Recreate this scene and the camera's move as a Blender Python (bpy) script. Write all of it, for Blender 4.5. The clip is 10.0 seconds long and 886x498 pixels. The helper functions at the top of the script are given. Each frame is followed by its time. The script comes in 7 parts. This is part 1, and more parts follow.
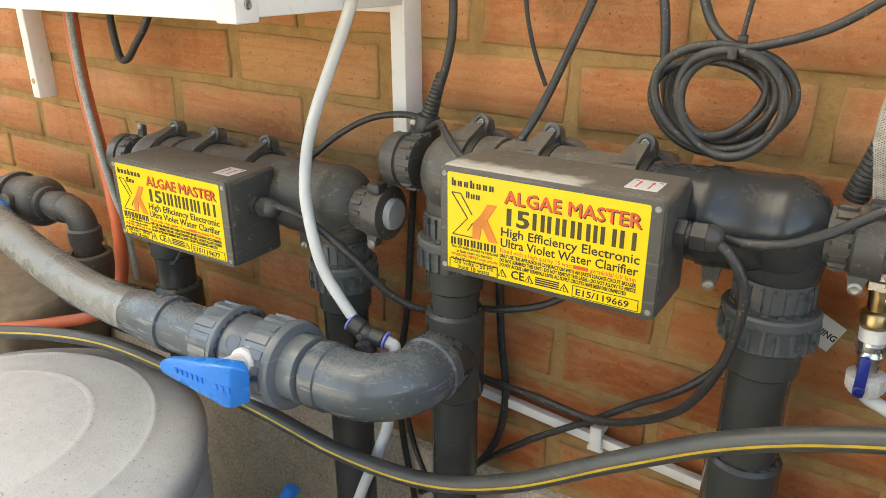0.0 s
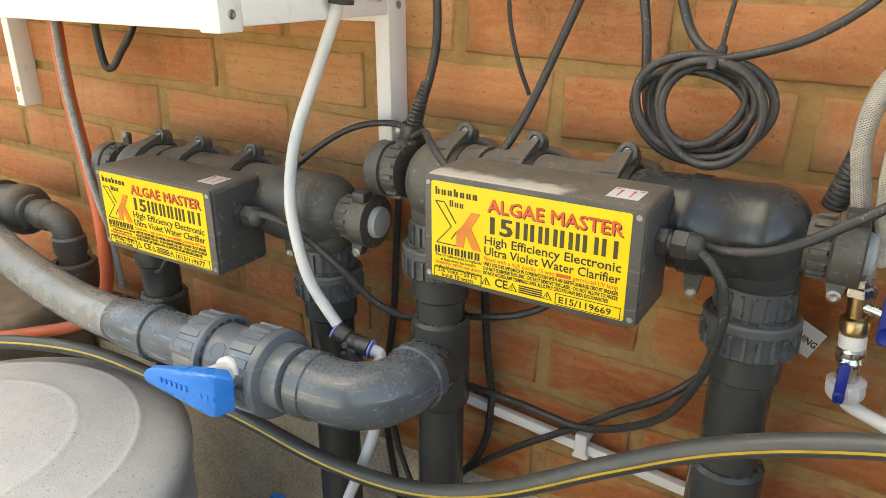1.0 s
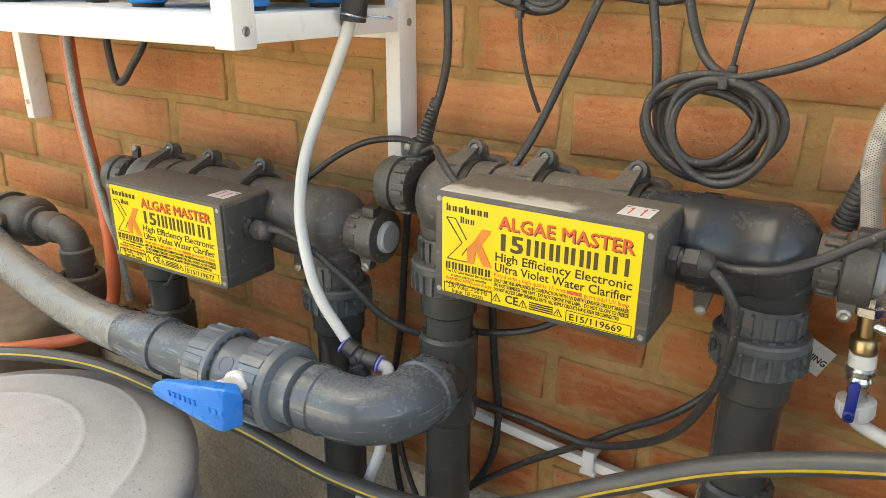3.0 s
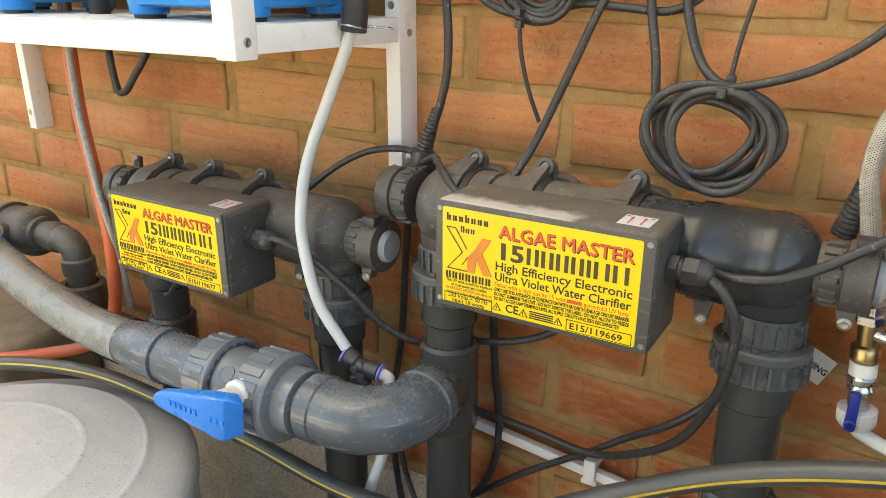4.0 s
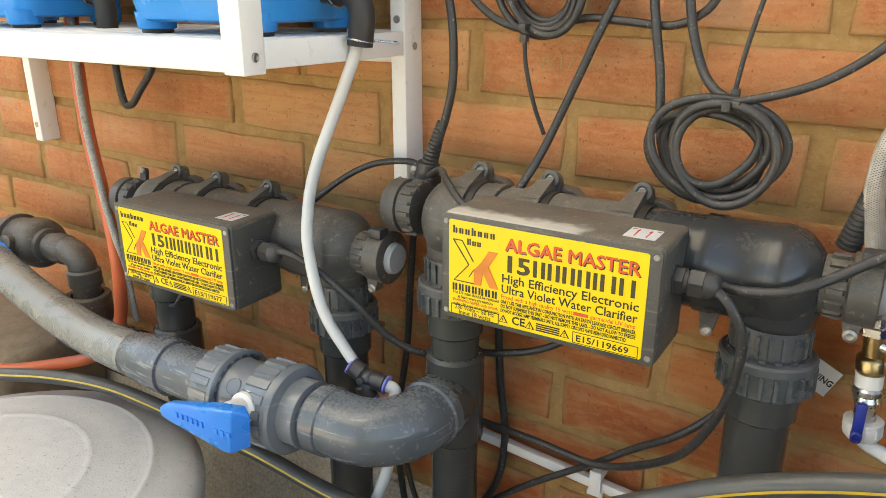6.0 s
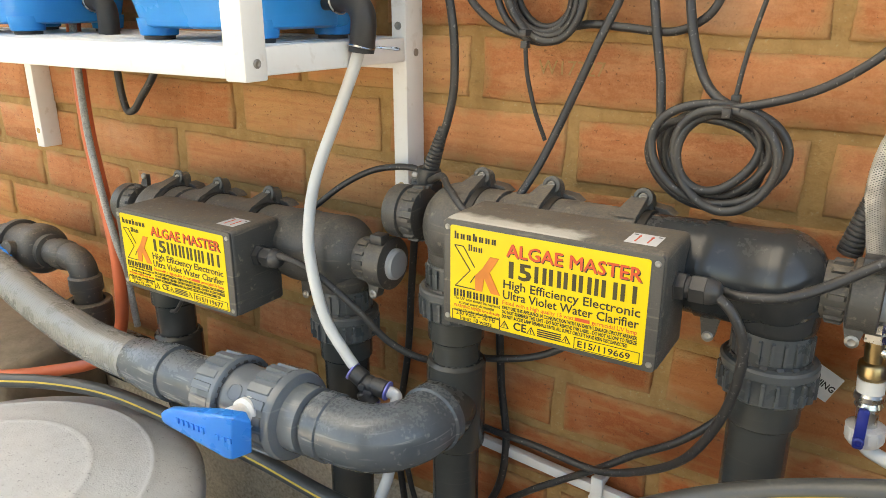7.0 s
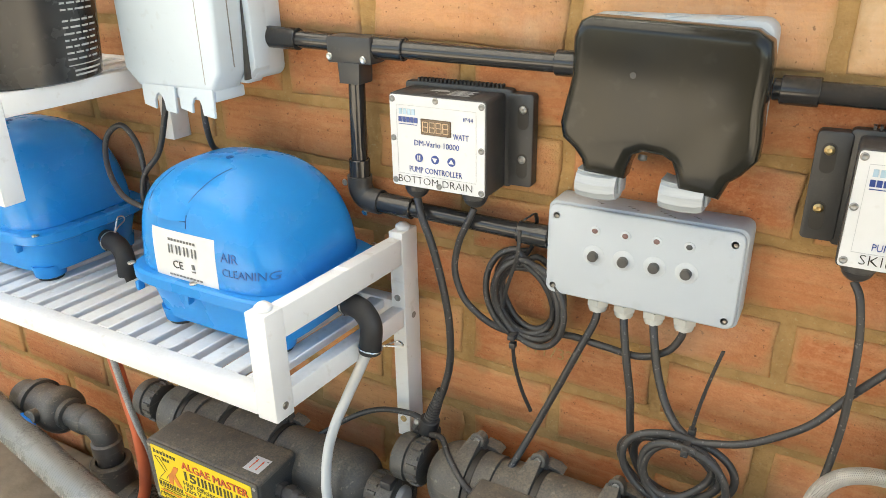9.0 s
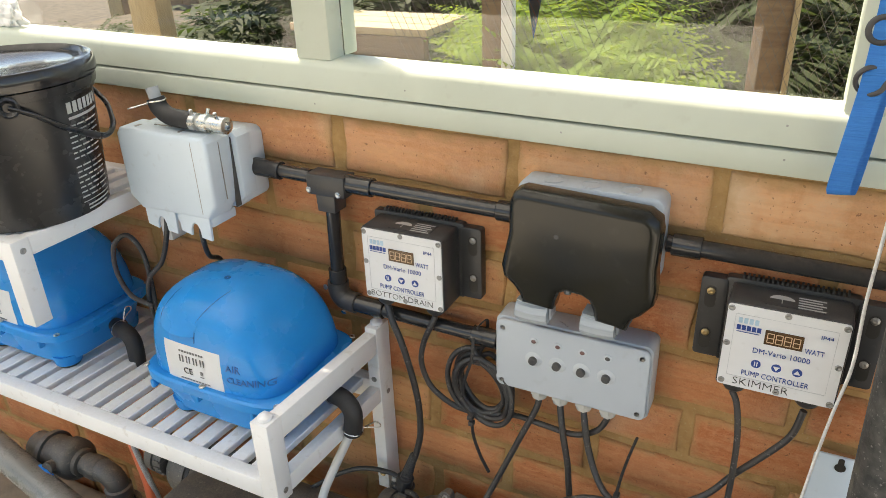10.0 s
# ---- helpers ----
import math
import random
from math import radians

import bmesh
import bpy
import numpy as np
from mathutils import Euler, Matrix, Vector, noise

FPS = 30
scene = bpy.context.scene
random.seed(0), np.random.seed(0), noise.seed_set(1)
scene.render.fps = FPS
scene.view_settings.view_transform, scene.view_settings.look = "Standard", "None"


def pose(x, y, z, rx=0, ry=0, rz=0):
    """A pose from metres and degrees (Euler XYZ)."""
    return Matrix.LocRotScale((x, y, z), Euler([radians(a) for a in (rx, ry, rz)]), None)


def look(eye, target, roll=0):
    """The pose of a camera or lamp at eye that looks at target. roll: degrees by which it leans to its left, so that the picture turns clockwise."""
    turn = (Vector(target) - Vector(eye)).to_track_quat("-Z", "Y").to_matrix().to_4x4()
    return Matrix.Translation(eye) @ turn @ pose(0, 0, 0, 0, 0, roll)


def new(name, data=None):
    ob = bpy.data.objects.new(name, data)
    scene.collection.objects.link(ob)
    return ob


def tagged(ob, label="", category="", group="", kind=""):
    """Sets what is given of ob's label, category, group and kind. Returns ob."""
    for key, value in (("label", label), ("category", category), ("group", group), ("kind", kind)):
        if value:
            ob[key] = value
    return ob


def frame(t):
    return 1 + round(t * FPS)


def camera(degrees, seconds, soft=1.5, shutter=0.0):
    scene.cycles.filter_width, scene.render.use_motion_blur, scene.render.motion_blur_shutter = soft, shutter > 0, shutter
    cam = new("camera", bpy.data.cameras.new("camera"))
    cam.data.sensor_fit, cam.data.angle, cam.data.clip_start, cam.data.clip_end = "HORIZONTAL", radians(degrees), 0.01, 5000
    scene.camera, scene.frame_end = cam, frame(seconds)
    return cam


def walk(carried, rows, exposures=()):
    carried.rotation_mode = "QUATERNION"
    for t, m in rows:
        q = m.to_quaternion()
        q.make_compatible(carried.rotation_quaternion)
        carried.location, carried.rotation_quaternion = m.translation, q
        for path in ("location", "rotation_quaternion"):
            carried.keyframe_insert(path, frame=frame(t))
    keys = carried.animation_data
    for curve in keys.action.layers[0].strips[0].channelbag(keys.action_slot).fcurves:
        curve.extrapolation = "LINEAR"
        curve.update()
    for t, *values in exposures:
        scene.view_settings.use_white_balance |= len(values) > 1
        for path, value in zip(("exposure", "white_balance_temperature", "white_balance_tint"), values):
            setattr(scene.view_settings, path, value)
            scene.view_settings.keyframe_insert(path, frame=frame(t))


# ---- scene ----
cam = camera(62.3, 10.0, soft=0.8)
PATH = [
    (0, (0.063, -0.687, 0.653), (-0.938, 0.875, -0.093), -0.3),
    (0.5, (0.067, -0.685, 0.653), (-0.92, 0.892, -0.081), -0.1),
    (1, (0.068, -0.686, 0.655), (-0.913, 0.898, -0.074), -0.1),
    (1.5, (0.067, -0.686, 0.655), (-0.914, 0.902, -0.063), -0.1),
    (2, (0.065, -0.687, 0.656), (-0.921, 0.9, -0.058), -0.1),
    (2.5, (0.061, -0.69, 0.658), (-0.926, 0.898, -0.051), 0.2),
    (4, (0.063, -0.692, 0.66), (-0.934, 0.905, -0.015), 0.1),
    (4.5, (0.063, -0.691, 0.661), (-0.937, 0.905, -0.01), -0),
    (5, (0.064, -0.691, 0.662), (-0.936, 0.907, -0.006), -0),
    (5.5, (0.061, -0.695, 0.664), (-0.94, 0.906, 0.006), 0),
    (7, (0.06, -0.697, 0.665), (-0.948, 0.908, 0.026), -0.1),
    (7.5, (0.062, -0.696, 0.677), (-0.939, 0.919, 0.053), 0),
    (8, (0.043, -0.689, 0.743), (-0.946, 0.922, 0.09), -0),
    (8.5, (0.018, -0.685, 0.889), (-0.923, 0.917, 0.149), -0.3),
    (9, (0.021, -0.684, 1.044), (-0.886, 0.91, 0.247), -1.1),
    (9.5, (0.036, -0.7, 1.185), (-0.854, 0.869, 0.322), -1.9),
    (10, (0.069, -0.737, 1.262), (-0.757, 0.855, 0.376), -2.1),
]
walk(cam, [(t, look(eye, target, roll)) for t, eye, target, roll in PATH],
     exposures=[(0, 2.17, 8400, 10), (7.5, 2.17, 8400, 10), (8.5, 2.09, 8000, 8), (9.2, 1.90, 7600, 9), (10, 1.36, 7450, 11)])

# ---- world and light ----
SUN_DIR = Vector((-0.426, 0.262, 0.866)).normalized()      # from the place towards the sun
world = bpy.data.worlds.new("sky")
scene.world = world
world.use_nodes = True
sky = world.node_tree.nodes.new("ShaderNodeTexSky")
sky.sky_type = "NISHITA"
sky.sun_disc = False
sky.sun_elevation = math.asin(SUN_DIR.z)
sky.sun_rotation = math.atan2(SUN_DIR.x, SUN_DIR.y)
world.node_tree.links.new(sky.outputs[0], world.node_tree.nodes["Background"].inputs[0])
world.node_tree.nodes["Background"].inputs[1].default_value = 0.14
sun = new("sun", bpy.data.lights.new("sun", "SUN"))
sun.data.energy = 4.5
sun.data.angle = radians(0.5)
sun.data.color = (1.0, 0.95, 0.85)
sun.matrix_world = look(SUN_DIR * 20, (0, 0, 0))


# ---- mesh helpers ----
ROOT = {}


def thing(name, at, label, category, group="", kind=""):
    """An Empty at the base of a thing, for its parts."""
    ob = new(name)
    ob.empty_display_size = 0.02
    ob.location = at
    ROOT[ob.name] = Vector(at)
    return tagged(ob, label, category, group, kind)


def finish(bm, sharp=0.62):
    bmesh.ops.recalc_face_normals(bm, faces=bm.faces[:])
    for f in bm.faces:
        f.smooth = True
    for e in bm.edges:
        if len(e.link_faces) == 2:
            e.smooth = e.calc_face_angle(0.0) < sharp
    return bm


def to_mesh(name, bm, material, sharp=0.62):
    finish(bm, sharp)
    me = bpy.data.meshes.new(name)
    bm.to_mesh(me)
    bm.free()
    me.materials.append(material)
    return me


def part(name, bm, material, parent, label="", sharp=0.62):
    """One mesh under a thing or under a part; the bmesh is in world places."""
    base = ROOT[parent.name]
    bmesh.ops.translate(bm, verts=bm.verts[:], vec=-base)
    ob = new(name, to_mesh(name, bm, material, sharp))
    ob.parent = parent
    ROOT[ob.name] = base
    return tagged(ob, label)


def solid(name, bm, material, label, category, group="", kind="", at=(0, 0, 0), sharp=0.62):
    """A thing that is a single mesh."""
    bmesh.ops.translate(bm, verts=bm.verts[:], vec=-Vector(at))
    ob = new(name, to_mesh(name, bm, material, sharp))
    ob.location = at
    ROOT[ob.name] = Vector(at)
    return tagged(ob, label, category, group, kind)


def join(*bms):
    out = bmesh.new()
    for b in bms:
        me = bpy.data.meshes.new("tmp")
        b.to_mesh(me)
        b.free()
        out.from_mesh(me)
        bpy.data.meshes.remove(me)
    return out


def box(x0, x1, y0, y1, z0, z1, bev=0.0015, seg=2):
    bm = bmesh.new()
    bmesh.ops.create_cube(bm, size=1)
    for v in bm.verts:
        v.co = Vector(((x0 + x1) / 2 + v.co.x * (x1 - x0), (y0 + y1) / 2 + v.co.y * (y1 - y0), (z0 + z1) / 2 + v.co.z * (z1 - z0)))
    if bev > 0:
        bmesh.ops.bevel(bm, geom=bm.edges[:], offset=bev, segments=seg, profile=0.5, affect="EDGES", clamp_overlap=True)
    return bm


def frame_of(d):
    d = Vector(d).normalized()
    a = d.orthogonal().normalized()
    return d, a, d.cross(a)


def lathe(p, d, profile, seg=28, squash=None):
    """A body turned round the line from p along d: profile of (distance along, radius)."""
    p = Vector(p)
    d, a, b = frame_of(d)
    bm = bmesh.new()
    rings = []
    for s, r in profile:
        if r <= 1e-6:
            rings.append([bm.verts.new(p + d * s)])
        else:
            rings.append([bm.verts.new(p + d * s + (a * math.cos(k * math.tau / seg) + b * math.sin(k * math.tau / seg)) * r) for k in range(seg)])
    for r0, r1 in zip(rings, rings[1:]):
        for k in range(seg):
            n = (k + 1) % seg
            if len(r0) == 1 and len(r1) > 1:
                bm.faces.new((r0[0], r1[k], r1[n]))
            elif len(r1) == 1 and len(r0) > 1:
                bm.faces.new((r0[k], r1[0], r0[n]))
            elif len(r0) > 1:
                bm.faces.new((r0[k], r1[k], r1[n], r0[n]))
    for ring, rev in ((rings[0], True), (rings[-1], False)):
        if len(ring) > 1:
            bm.faces.new(ring[::-1] if rev else ring)
    return bm


def rod(p, q, r, bev=0.0008, seg=20):
    p, q = Vector(p), Vector(q)
    h = (q - p).length
    bev = min(bev, r * 0.4, h * 0.3)
    return lathe(p, q - p, [(0, r - bev), (bev, r), (h - bev, r), (h, r - bev)], seg)


def spline(points, steps=8):
    pts = [Vector(p) for p in points]
    if len(pts) < 3:
        return pts
    ext = [pts[0] * 2 - pts[1]] + pts + [pts[-1] * 2 - pts[-2]]
    out = []
    for i in range(1, len(ext) - 2):
        p0, p1, p2, p3 = ext[i - 1:i + 3]
        for k in range(steps):
            t = k / steps
            out.append(0.5 * ((2 * p1) + (p2 - p0) * t + (2 * p0 - 5 * p1 + 4 * p2 - p3) * t * t + (3 * p1 - p0 - 3 * p2 + p3) * t ** 3))
    out.append(pts[-1])
    return out


def sweep(pts, radius, seg=10, flat=1.0, close=False):
    """A tube along points; radius a number or a function of the share of the way."""
    if not callable(radius) and radius >= 0.0015 and flat > 0.5:
        seg = max(seg, 12)
    bm = bmesh.new()
    n = len(pts)
    t0 = (pts[1] - pts[0]).normalized()
    a = t0.orthogonal().normalized()
    rings = []
    for i, p in enumerate(pts):
        t = (pts[min(i + 1, n - 1)] - pts[max(i - 1, 0)])
        t = t.normalized() if t.length > 1e-9 else t0
        a = (a - t * a.dot(t)).normalized()
        b = t.cross(a)
        r = radius(i / (n - 1)) if callable(radius) else radius
        rings.append([bm.verts.new(p + (a * math.cos(k * math.tau / seg) + b * math.sin(k * math.tau / seg) * flat) * r) for k in range(seg)])
    for r0, r1 in zip(rings, rings[1:]):
        for k in range(seg):
            m = (k + 1) % seg
            bm.faces.new((r0[k], r0[m], r1[m], r1[k]))
    bm.faces.new(rings[0][::-1])
    bm.faces.new(rings[-1])
    return bm


def tube(points, radius, seg=10, steps=8, flat=1.0):
    return sweep(spline(points, steps), radius, seg, flat)


def prism(poly, y0, y1, bev=0.001, seg=2):
    """A polygon of (x, z) pushed from y0 to y1, with rounded rims."""
    bm = bmesh.new()
    f = bm.faces.new([bm.verts.new((x, y0, z)) for x, z in poly])
    new_geo = bmesh.ops.extrude_face_region(bm, geom=[f])
    bmesh.ops.translate(bm, verts=[g for g in new_geo["geom"] if isinstance(g, bmesh.types.BMVert)], vec=(0, y1 - y0, 0))
    if bev > 0:
        rim = [e for e in bm.edges if abs(e.verts[0].co.y - e.verts[1].co.y) < 1e-6]
        bmesh.ops.bevel(bm, geom=rim, offset=bev, segments=seg, profile=0.5, affect="EDGES", clamp_overlap=True)
    return bm


def rounded(x0, x1, z0, z1, r, n=5):
    """A rectangle of (x, z) with round corners."""
    out = []
    for cx, cz, a0 in ((x1 - r, z1 - r, 0), (x0 + r, z1 - r, 90), (x0 + r, z0 + r, 180), (x1 - r, z0 + r, 270)):
        for k in range(n + 1):
            a = radians(a0 + 90 * k / n)
            out.append((cx + r * math.cos(a), cz + r * math.sin(a)))
    return out


def ball(c, rx, ry, rz, seg=28, rings=16):
    bm = bmesh.new()
    bmesh.ops.create_uvsphere(bm, u_segments=seg, v_segments=rings, radius=1)
    for v in bm.verts:
        v.co = Vector((c[0] + v.co.x * rx, c[1] + v.co.y * ry, c[2] + v.co.z * rz))
    return bm


def ribbed(p, d, r, h, s0, s1, count, w=0.0022):
    """One moulded ring with ribs of width w all round, from s0 to s1 along its axis."""
    p = Vector(p)
    d, a, b = frame_of(d)
    bm = bmesh.new()
    half = w / r / 2
    rows = []
    for s, hh in ((s0, 0.0), (s0 + 0.002, h), (s1 - 0.002, h), (s1, 0.0)):
        row = []
        for k in range(count):
            t = k * math.tau / count
            for q, up in ((-1.0, 0.0), (-0.8, 1.0), (0.8, 1.0), (1.0, 0.0)):
                o = a * math.cos(t + q * half) + b * math.sin(t + q * half)
                row.append(bm.verts.new(p + d * s + o * (r - 0.001 + hh * up)))
        rows.append(row)
    for r0, r1 in zip(rows, rows[1:]):
        for k in range(len(r0)):
            m = (k + 1) % len(r0)
            bm.faces.new((r0[k], r0[m], r1[m], r1[k]))
    return bm


def lettering(text, size, place, parent, material, name="lettering", align="LEFT", width=None, bold=0.0, turn=None, kind="", label=""):
    """Words as a thin mesh on a face that looks towards -y (or as turn says). width: squeeze to that length."""
    cu = bpy.data.curves.new("tmp", "FONT")
    cu.body, cu.size, cu.align_x = text, size, align
    cu.extrude, cu.offset, cu.resolution_u = 0.0002, bold, 2
    tmp = bpy.data.objects.new("tmp", cu)
    scene.collection.objects.link(tmp)
    bpy.context.view_layer.update()
    me = bpy.data.meshes.new_from_object(tmp.evaluated_get(bpy.context.evaluated_depsgraph_get()))
    bpy.data.objects.remove(tmp)
    bpy.data.curves.remove(cu)
    me.name = name
    me.materials.clear()
    me.materials.append(material)
    if width and len(me.vertices):
        xs = [v.co.x for v in me.vertices]
        k = width / max(max(xs) - min(xs), 1e-6)
        me.transform(Matrix.Diagonal((k, 1, 1, 1)))
    m = turn if turn else Matrix.Rotation(radians(90), 4, "X")
    me.transform(Matrix.Translation(Vector(place) - ROOT[parent.name]) @ m)
    ob = new(name, me)
    ob.parent = parent
    ROOT[ob.name] = ROOT[parent.name]
    return tagged(ob, label)


# ---- materials ----
def mat(name, c1, c2=None, rough=0.5, metal=0.0, scale=30.0, stretch=(1, 1, 1), bump=0.05, bscale=400.0, dust=0.0, dust_col=(0.30, 0.25, 0.19),
        spec=0.5, marks=0.0, mark_col=(0.5, 0.5, 0.48), transmission=0.0, scratch=0.0, coat=0.0, by_object=0.0, rough_var=0.12):
    """A surface with colour varied at two scales, fine relief, dust on what looks up, pale marks and scratches."""
    m = bpy.data.materials.new(name)
    m.use_nodes = True
    nt = m.node_tree
    N, L = nt.nodes, nt.links
    bsdf = N["Principled BSDF"]
    c2 = c2 or tuple(c * 0.75 for c in c1)
    tc = N.new("ShaderNodeTexCoord")
    mp = N.new("ShaderNodeMapping")
    mp.inputs["Scale"].default_value = stretch
    L.new(tc.outputs["Object"], mp.inputs[0])

    def noise_of(sc, detail=4.0, src=None):
        n = N.new("ShaderNodeTexNoise")
        n.inputs["Scale"].default_value = sc
        n.inputs["Detail"].default_value = detail
        L.new(src or mp.outputs[0], n.inputs["Vector"])
        return n.outputs["Fac"]

    def ramp(fac, lo, hi):
        r = N.new("ShaderNodeMapRange")
        r.inputs["From Min"].default_value, r.inputs["From Max"].default_value = lo, hi
        L.new(fac, r.inputs["Value"])
        return r.outputs["Result"]

    def mixed(fac, a, b):
        x = N.new("ShaderNodeMix")
        x.data_type = "RGBA"
        if isinstance(fac, float):
            x.inputs[0].default_value = fac
        else:
            L.new(fac, x.inputs[0])
        for sock, v in ((x.inputs[6], a), (x.inputs[7], b)):
            if isinstance(v, tuple):
                sock.default_value = (*v, 1)
            else:
                L.new(v, sock)
        return x.outputs[2]

    def times(a, b):
        x = N.new("ShaderNodeMath")
        x.operation = "MULTIPLY"
        for sock, v in ((x.inputs[0], a), (x.inputs[1], b)):
            if isinstance(v, (int, float)):
                sock.default_value = v
            else:
                L.new(v, sock)
        return x.outputs[0]

    col = mixed(ramp(noise_of(scale), 0.35, 0.65), c1, c2)
    big = ramp(noise_of(scale * 0.18, 2.0), 0.3, 0.7)
    col = mixed(times(big, 0.35), col, tuple(min(1, c * 1.25) for c in c1))
    if by_object:
        oi = N.new("ShaderNodeObjectInfo")
        col = mixed(times(oi.outputs["Random"], by_object), col, tuple(c * 0.45 for c in c2))
    rough_sock = ramp(noise_of(scale * 1.7), 0.0, 1.0)
    rr = N.new("ShaderNodeMapRange")
    rr.inputs["To Min"].default_value, rr.inputs["To Max"].default_value = max(0.02, rough - rough_var), min(1, rough + rough_var)
    L.new(rough_sock, rr.inputs["Value"])
    rough_out = rr.outputs["Result"]
    if marks:
        mk = times(ramp(noise_of(scale * 5, 6.0), 0.62, 0.70), marks)
        col = mixed(mk, col, mark_col)
    if scratch:
        mp2 = N.new("ShaderNodeMapping")
        mp2.inputs["Scale"].default_value = (18, 18, 260)
        mp2.inputs["Rotation"].default_value = (0.6, 0.9, 0.4)
        L.new(tc.outputs["Object"], mp2.inputs[0])
        sc = times(ramp(noise_of(1.0, 3.0, mp2.outputs[0]), 0.62, 0.70), scratch)
        col = mixed(sc, col, mark_col)
    if dust:
        ge = N.new("ShaderNodeNewGeometry")
        sp = N.new("ShaderNodeSeparateXYZ")
        L.new(ge.outputs["Normal"], sp.inputs[0])
        up = ramp(sp.outputs["Z"], 0.15, 0.95)
        patch = ramp(noise_of(scale * 1.6, 7.0), 0.12, 0.72)
        speck = N.new("ShaderNodeMapRange")
        speck.inputs["From Min"].default_value, speck.inputs["From Max"].default_value, speck.inputs["To Min"].default_value = 0.38, 0.60, 0.35
        L.new(noise_of(scale * 14, 8.0), speck.inputs["Value"])
        df = times(times(times(up, patch), speck.outputs["Result"]), dust)
        col = mixed(df, col, dust_col)
        ra = N.new("ShaderNodeMix")
        L.new(df, ra.inputs[0])
        L.new(rough_out, ra.inputs[2])
        ra.inputs[3].default_value = 0.9
        rough_out = ra.outputs[0]
    L.new(col, bsdf.inputs["Base Color"])
    L.new(rough_out, bsdf.inputs["Roughness"])
    bsdf.inputs["Metallic"].default_value = metal
    bsdf.inputs["Specular IOR Level"].default_value = spec
    if transmission:
        bsdf.inputs["Transmission Weight"].default_value = transmission
    if coat:
        bsdf.inputs["Coat Weight"].default_value = coat
        bsdf.inputs["Coat Roughness"].default_value = 0.15
    if bump:
        bp = N.new("ShaderNodeBump")
        bp.inputs["Strength"].default_value = bump
        bp.inputs["Distance"].default_value = 0.002
        L.new(noise_of(bscale, 5.0), bp.inputs["Height"])
        L.new(bp.outputs[0], bsdf.inputs["Normal"])
    return m


def brick_material(name, tones, pale, dark, bloom):
    """Fired clay: a tone for each brick, soft clouds, drag lines, specks, lime bloom and mortar smeared along the edges."""
    m = bpy.data.materials.new(name)
    m.use_nodes = True
    N, L = m.node_tree.nodes, m.node_tree.links
    bsdf = N["Principled BSDF"]
    tc, oi = N.new("ShaderNodeTexCoord"), N.new("ShaderNodeObjectInfo")
    shift = N.new("ShaderNodeVectorMath")
    shift.operation = "MULTIPLY_ADD"
    L.new(oi.outputs["Random"], shift.inputs[0])
    shift.inputs[1].default_value = (37, 19, 53)
    L.new(tc.outputs["Object"], shift.inputs[2])

    def noise_of(sc, detail=5.0, stretch=None):
        src = shift.outputs[0]
        if stretch:
            mp = N.new("ShaderNodeMapping")
            mp.inputs["Scale"].default_value = stretch
            L.new(src, mp.inputs[0])
            src = mp.outputs[0]
        n = N.new("ShaderNodeTexNoise")
        n.inputs["Scale"].default_value, n.inputs["Detail"].default_value = sc, detail
        L.new(src, n.inputs["Vector"])
        return n.outputs["Fac"]

    def ramp(fac, lo, hi, to=1.0):
        r = N.new("ShaderNodeMapRange")
        r.inputs["From Min"].default_value, r.inputs["From Max"].default_value, r.inputs["To Max"].default_value = lo, hi, to
        L.new(fac, r.inputs["Value"])
        return r.outputs["Result"]

    def mixed(fac, a, b):
        x = N.new("ShaderNodeMix")
        x.data_type = "RGBA"
        L.new(fac, x.inputs[0])
        for sock, v in ((x.inputs[6], a), (x.inputs[7], b)):
            if isinstance(v, tuple):
                sock.default_value = (*v, 1)
            else:
                L.new(v, sock)
        return x.outputs[2]

    tone = N.new("ShaderNodeValToRGB")
    L.new(oi.outputs["Random"], tone.inputs[0])
    tone.color_ramp.elements[0].color = (*tones[0], 1)
    tone.color_ramp.elements[1].color = (*tones[3], 1)
    for place, c in ((0.42, tones[1]), (0.82, tones[2])):
        tone.color_ramp.elements.new(place).color = (*c, 1)
    col = mixed(ramp(noise_of(11, 3), 0.38, 0.70, 0.58), tone.outputs[0], pale)
    col = mixed(ramp(noise_of(8, 4, (1, 1, 4)), 0.50, 0.72, 0.50), col, dark)
    col = mixed(ramp(noise_of(5, 4, (8, 1, 1.2)), 0.58, 0.70, 0.38), col, dark)
    col = mixed(ramp(noise_of(26, 9, (0.25, 1, 5.0)), 0.50, 0.62, 0.26), col, dark)
    col = mixed(ramp(noise_of(45, 9, (0.4, 1, 2.4)), 0.53, 0.64, 0.24), col, BRICK_SAND)
    col = mixed(ramp(noise_of(110, 8, (0.6, 1, 1.5)), 0.52, 0.68, 0.24), col, dark)
    col = mixed(ramp(noise_of(150, 8, (0.7, 1, 1.2)), 0.52, 0.64, 0.42), col, pale)
    col = mixed(ramp(noise_of(520, 6), 0.45, 0.70, 0.40), col, pale)
    col = mixed(ramp(noise_of(240, 3), 0.66, 0.70, 0.60), col, (0.12, 0.055, 0.030))
    col = mixed(ramp(noise_of(7, 6), 0.56, 0.72, bloom), col, (0.64, 0.52, 0.36))
    edge = N.new("ShaderNodeTexCoord")
    sep = N.new("ShaderNodeSeparateXYZ")
    L.new(edge.outputs["Generated"], sep.inputs[0])
    tri = N.new("ShaderNodeMath")
    tri.operation = "PINGPONG"
    tri.inputs[1].default_value = 0.5
    L.new(sep.outputs["Z"], tri.inputs[0])
    smear = N.new("ShaderNodeMath")
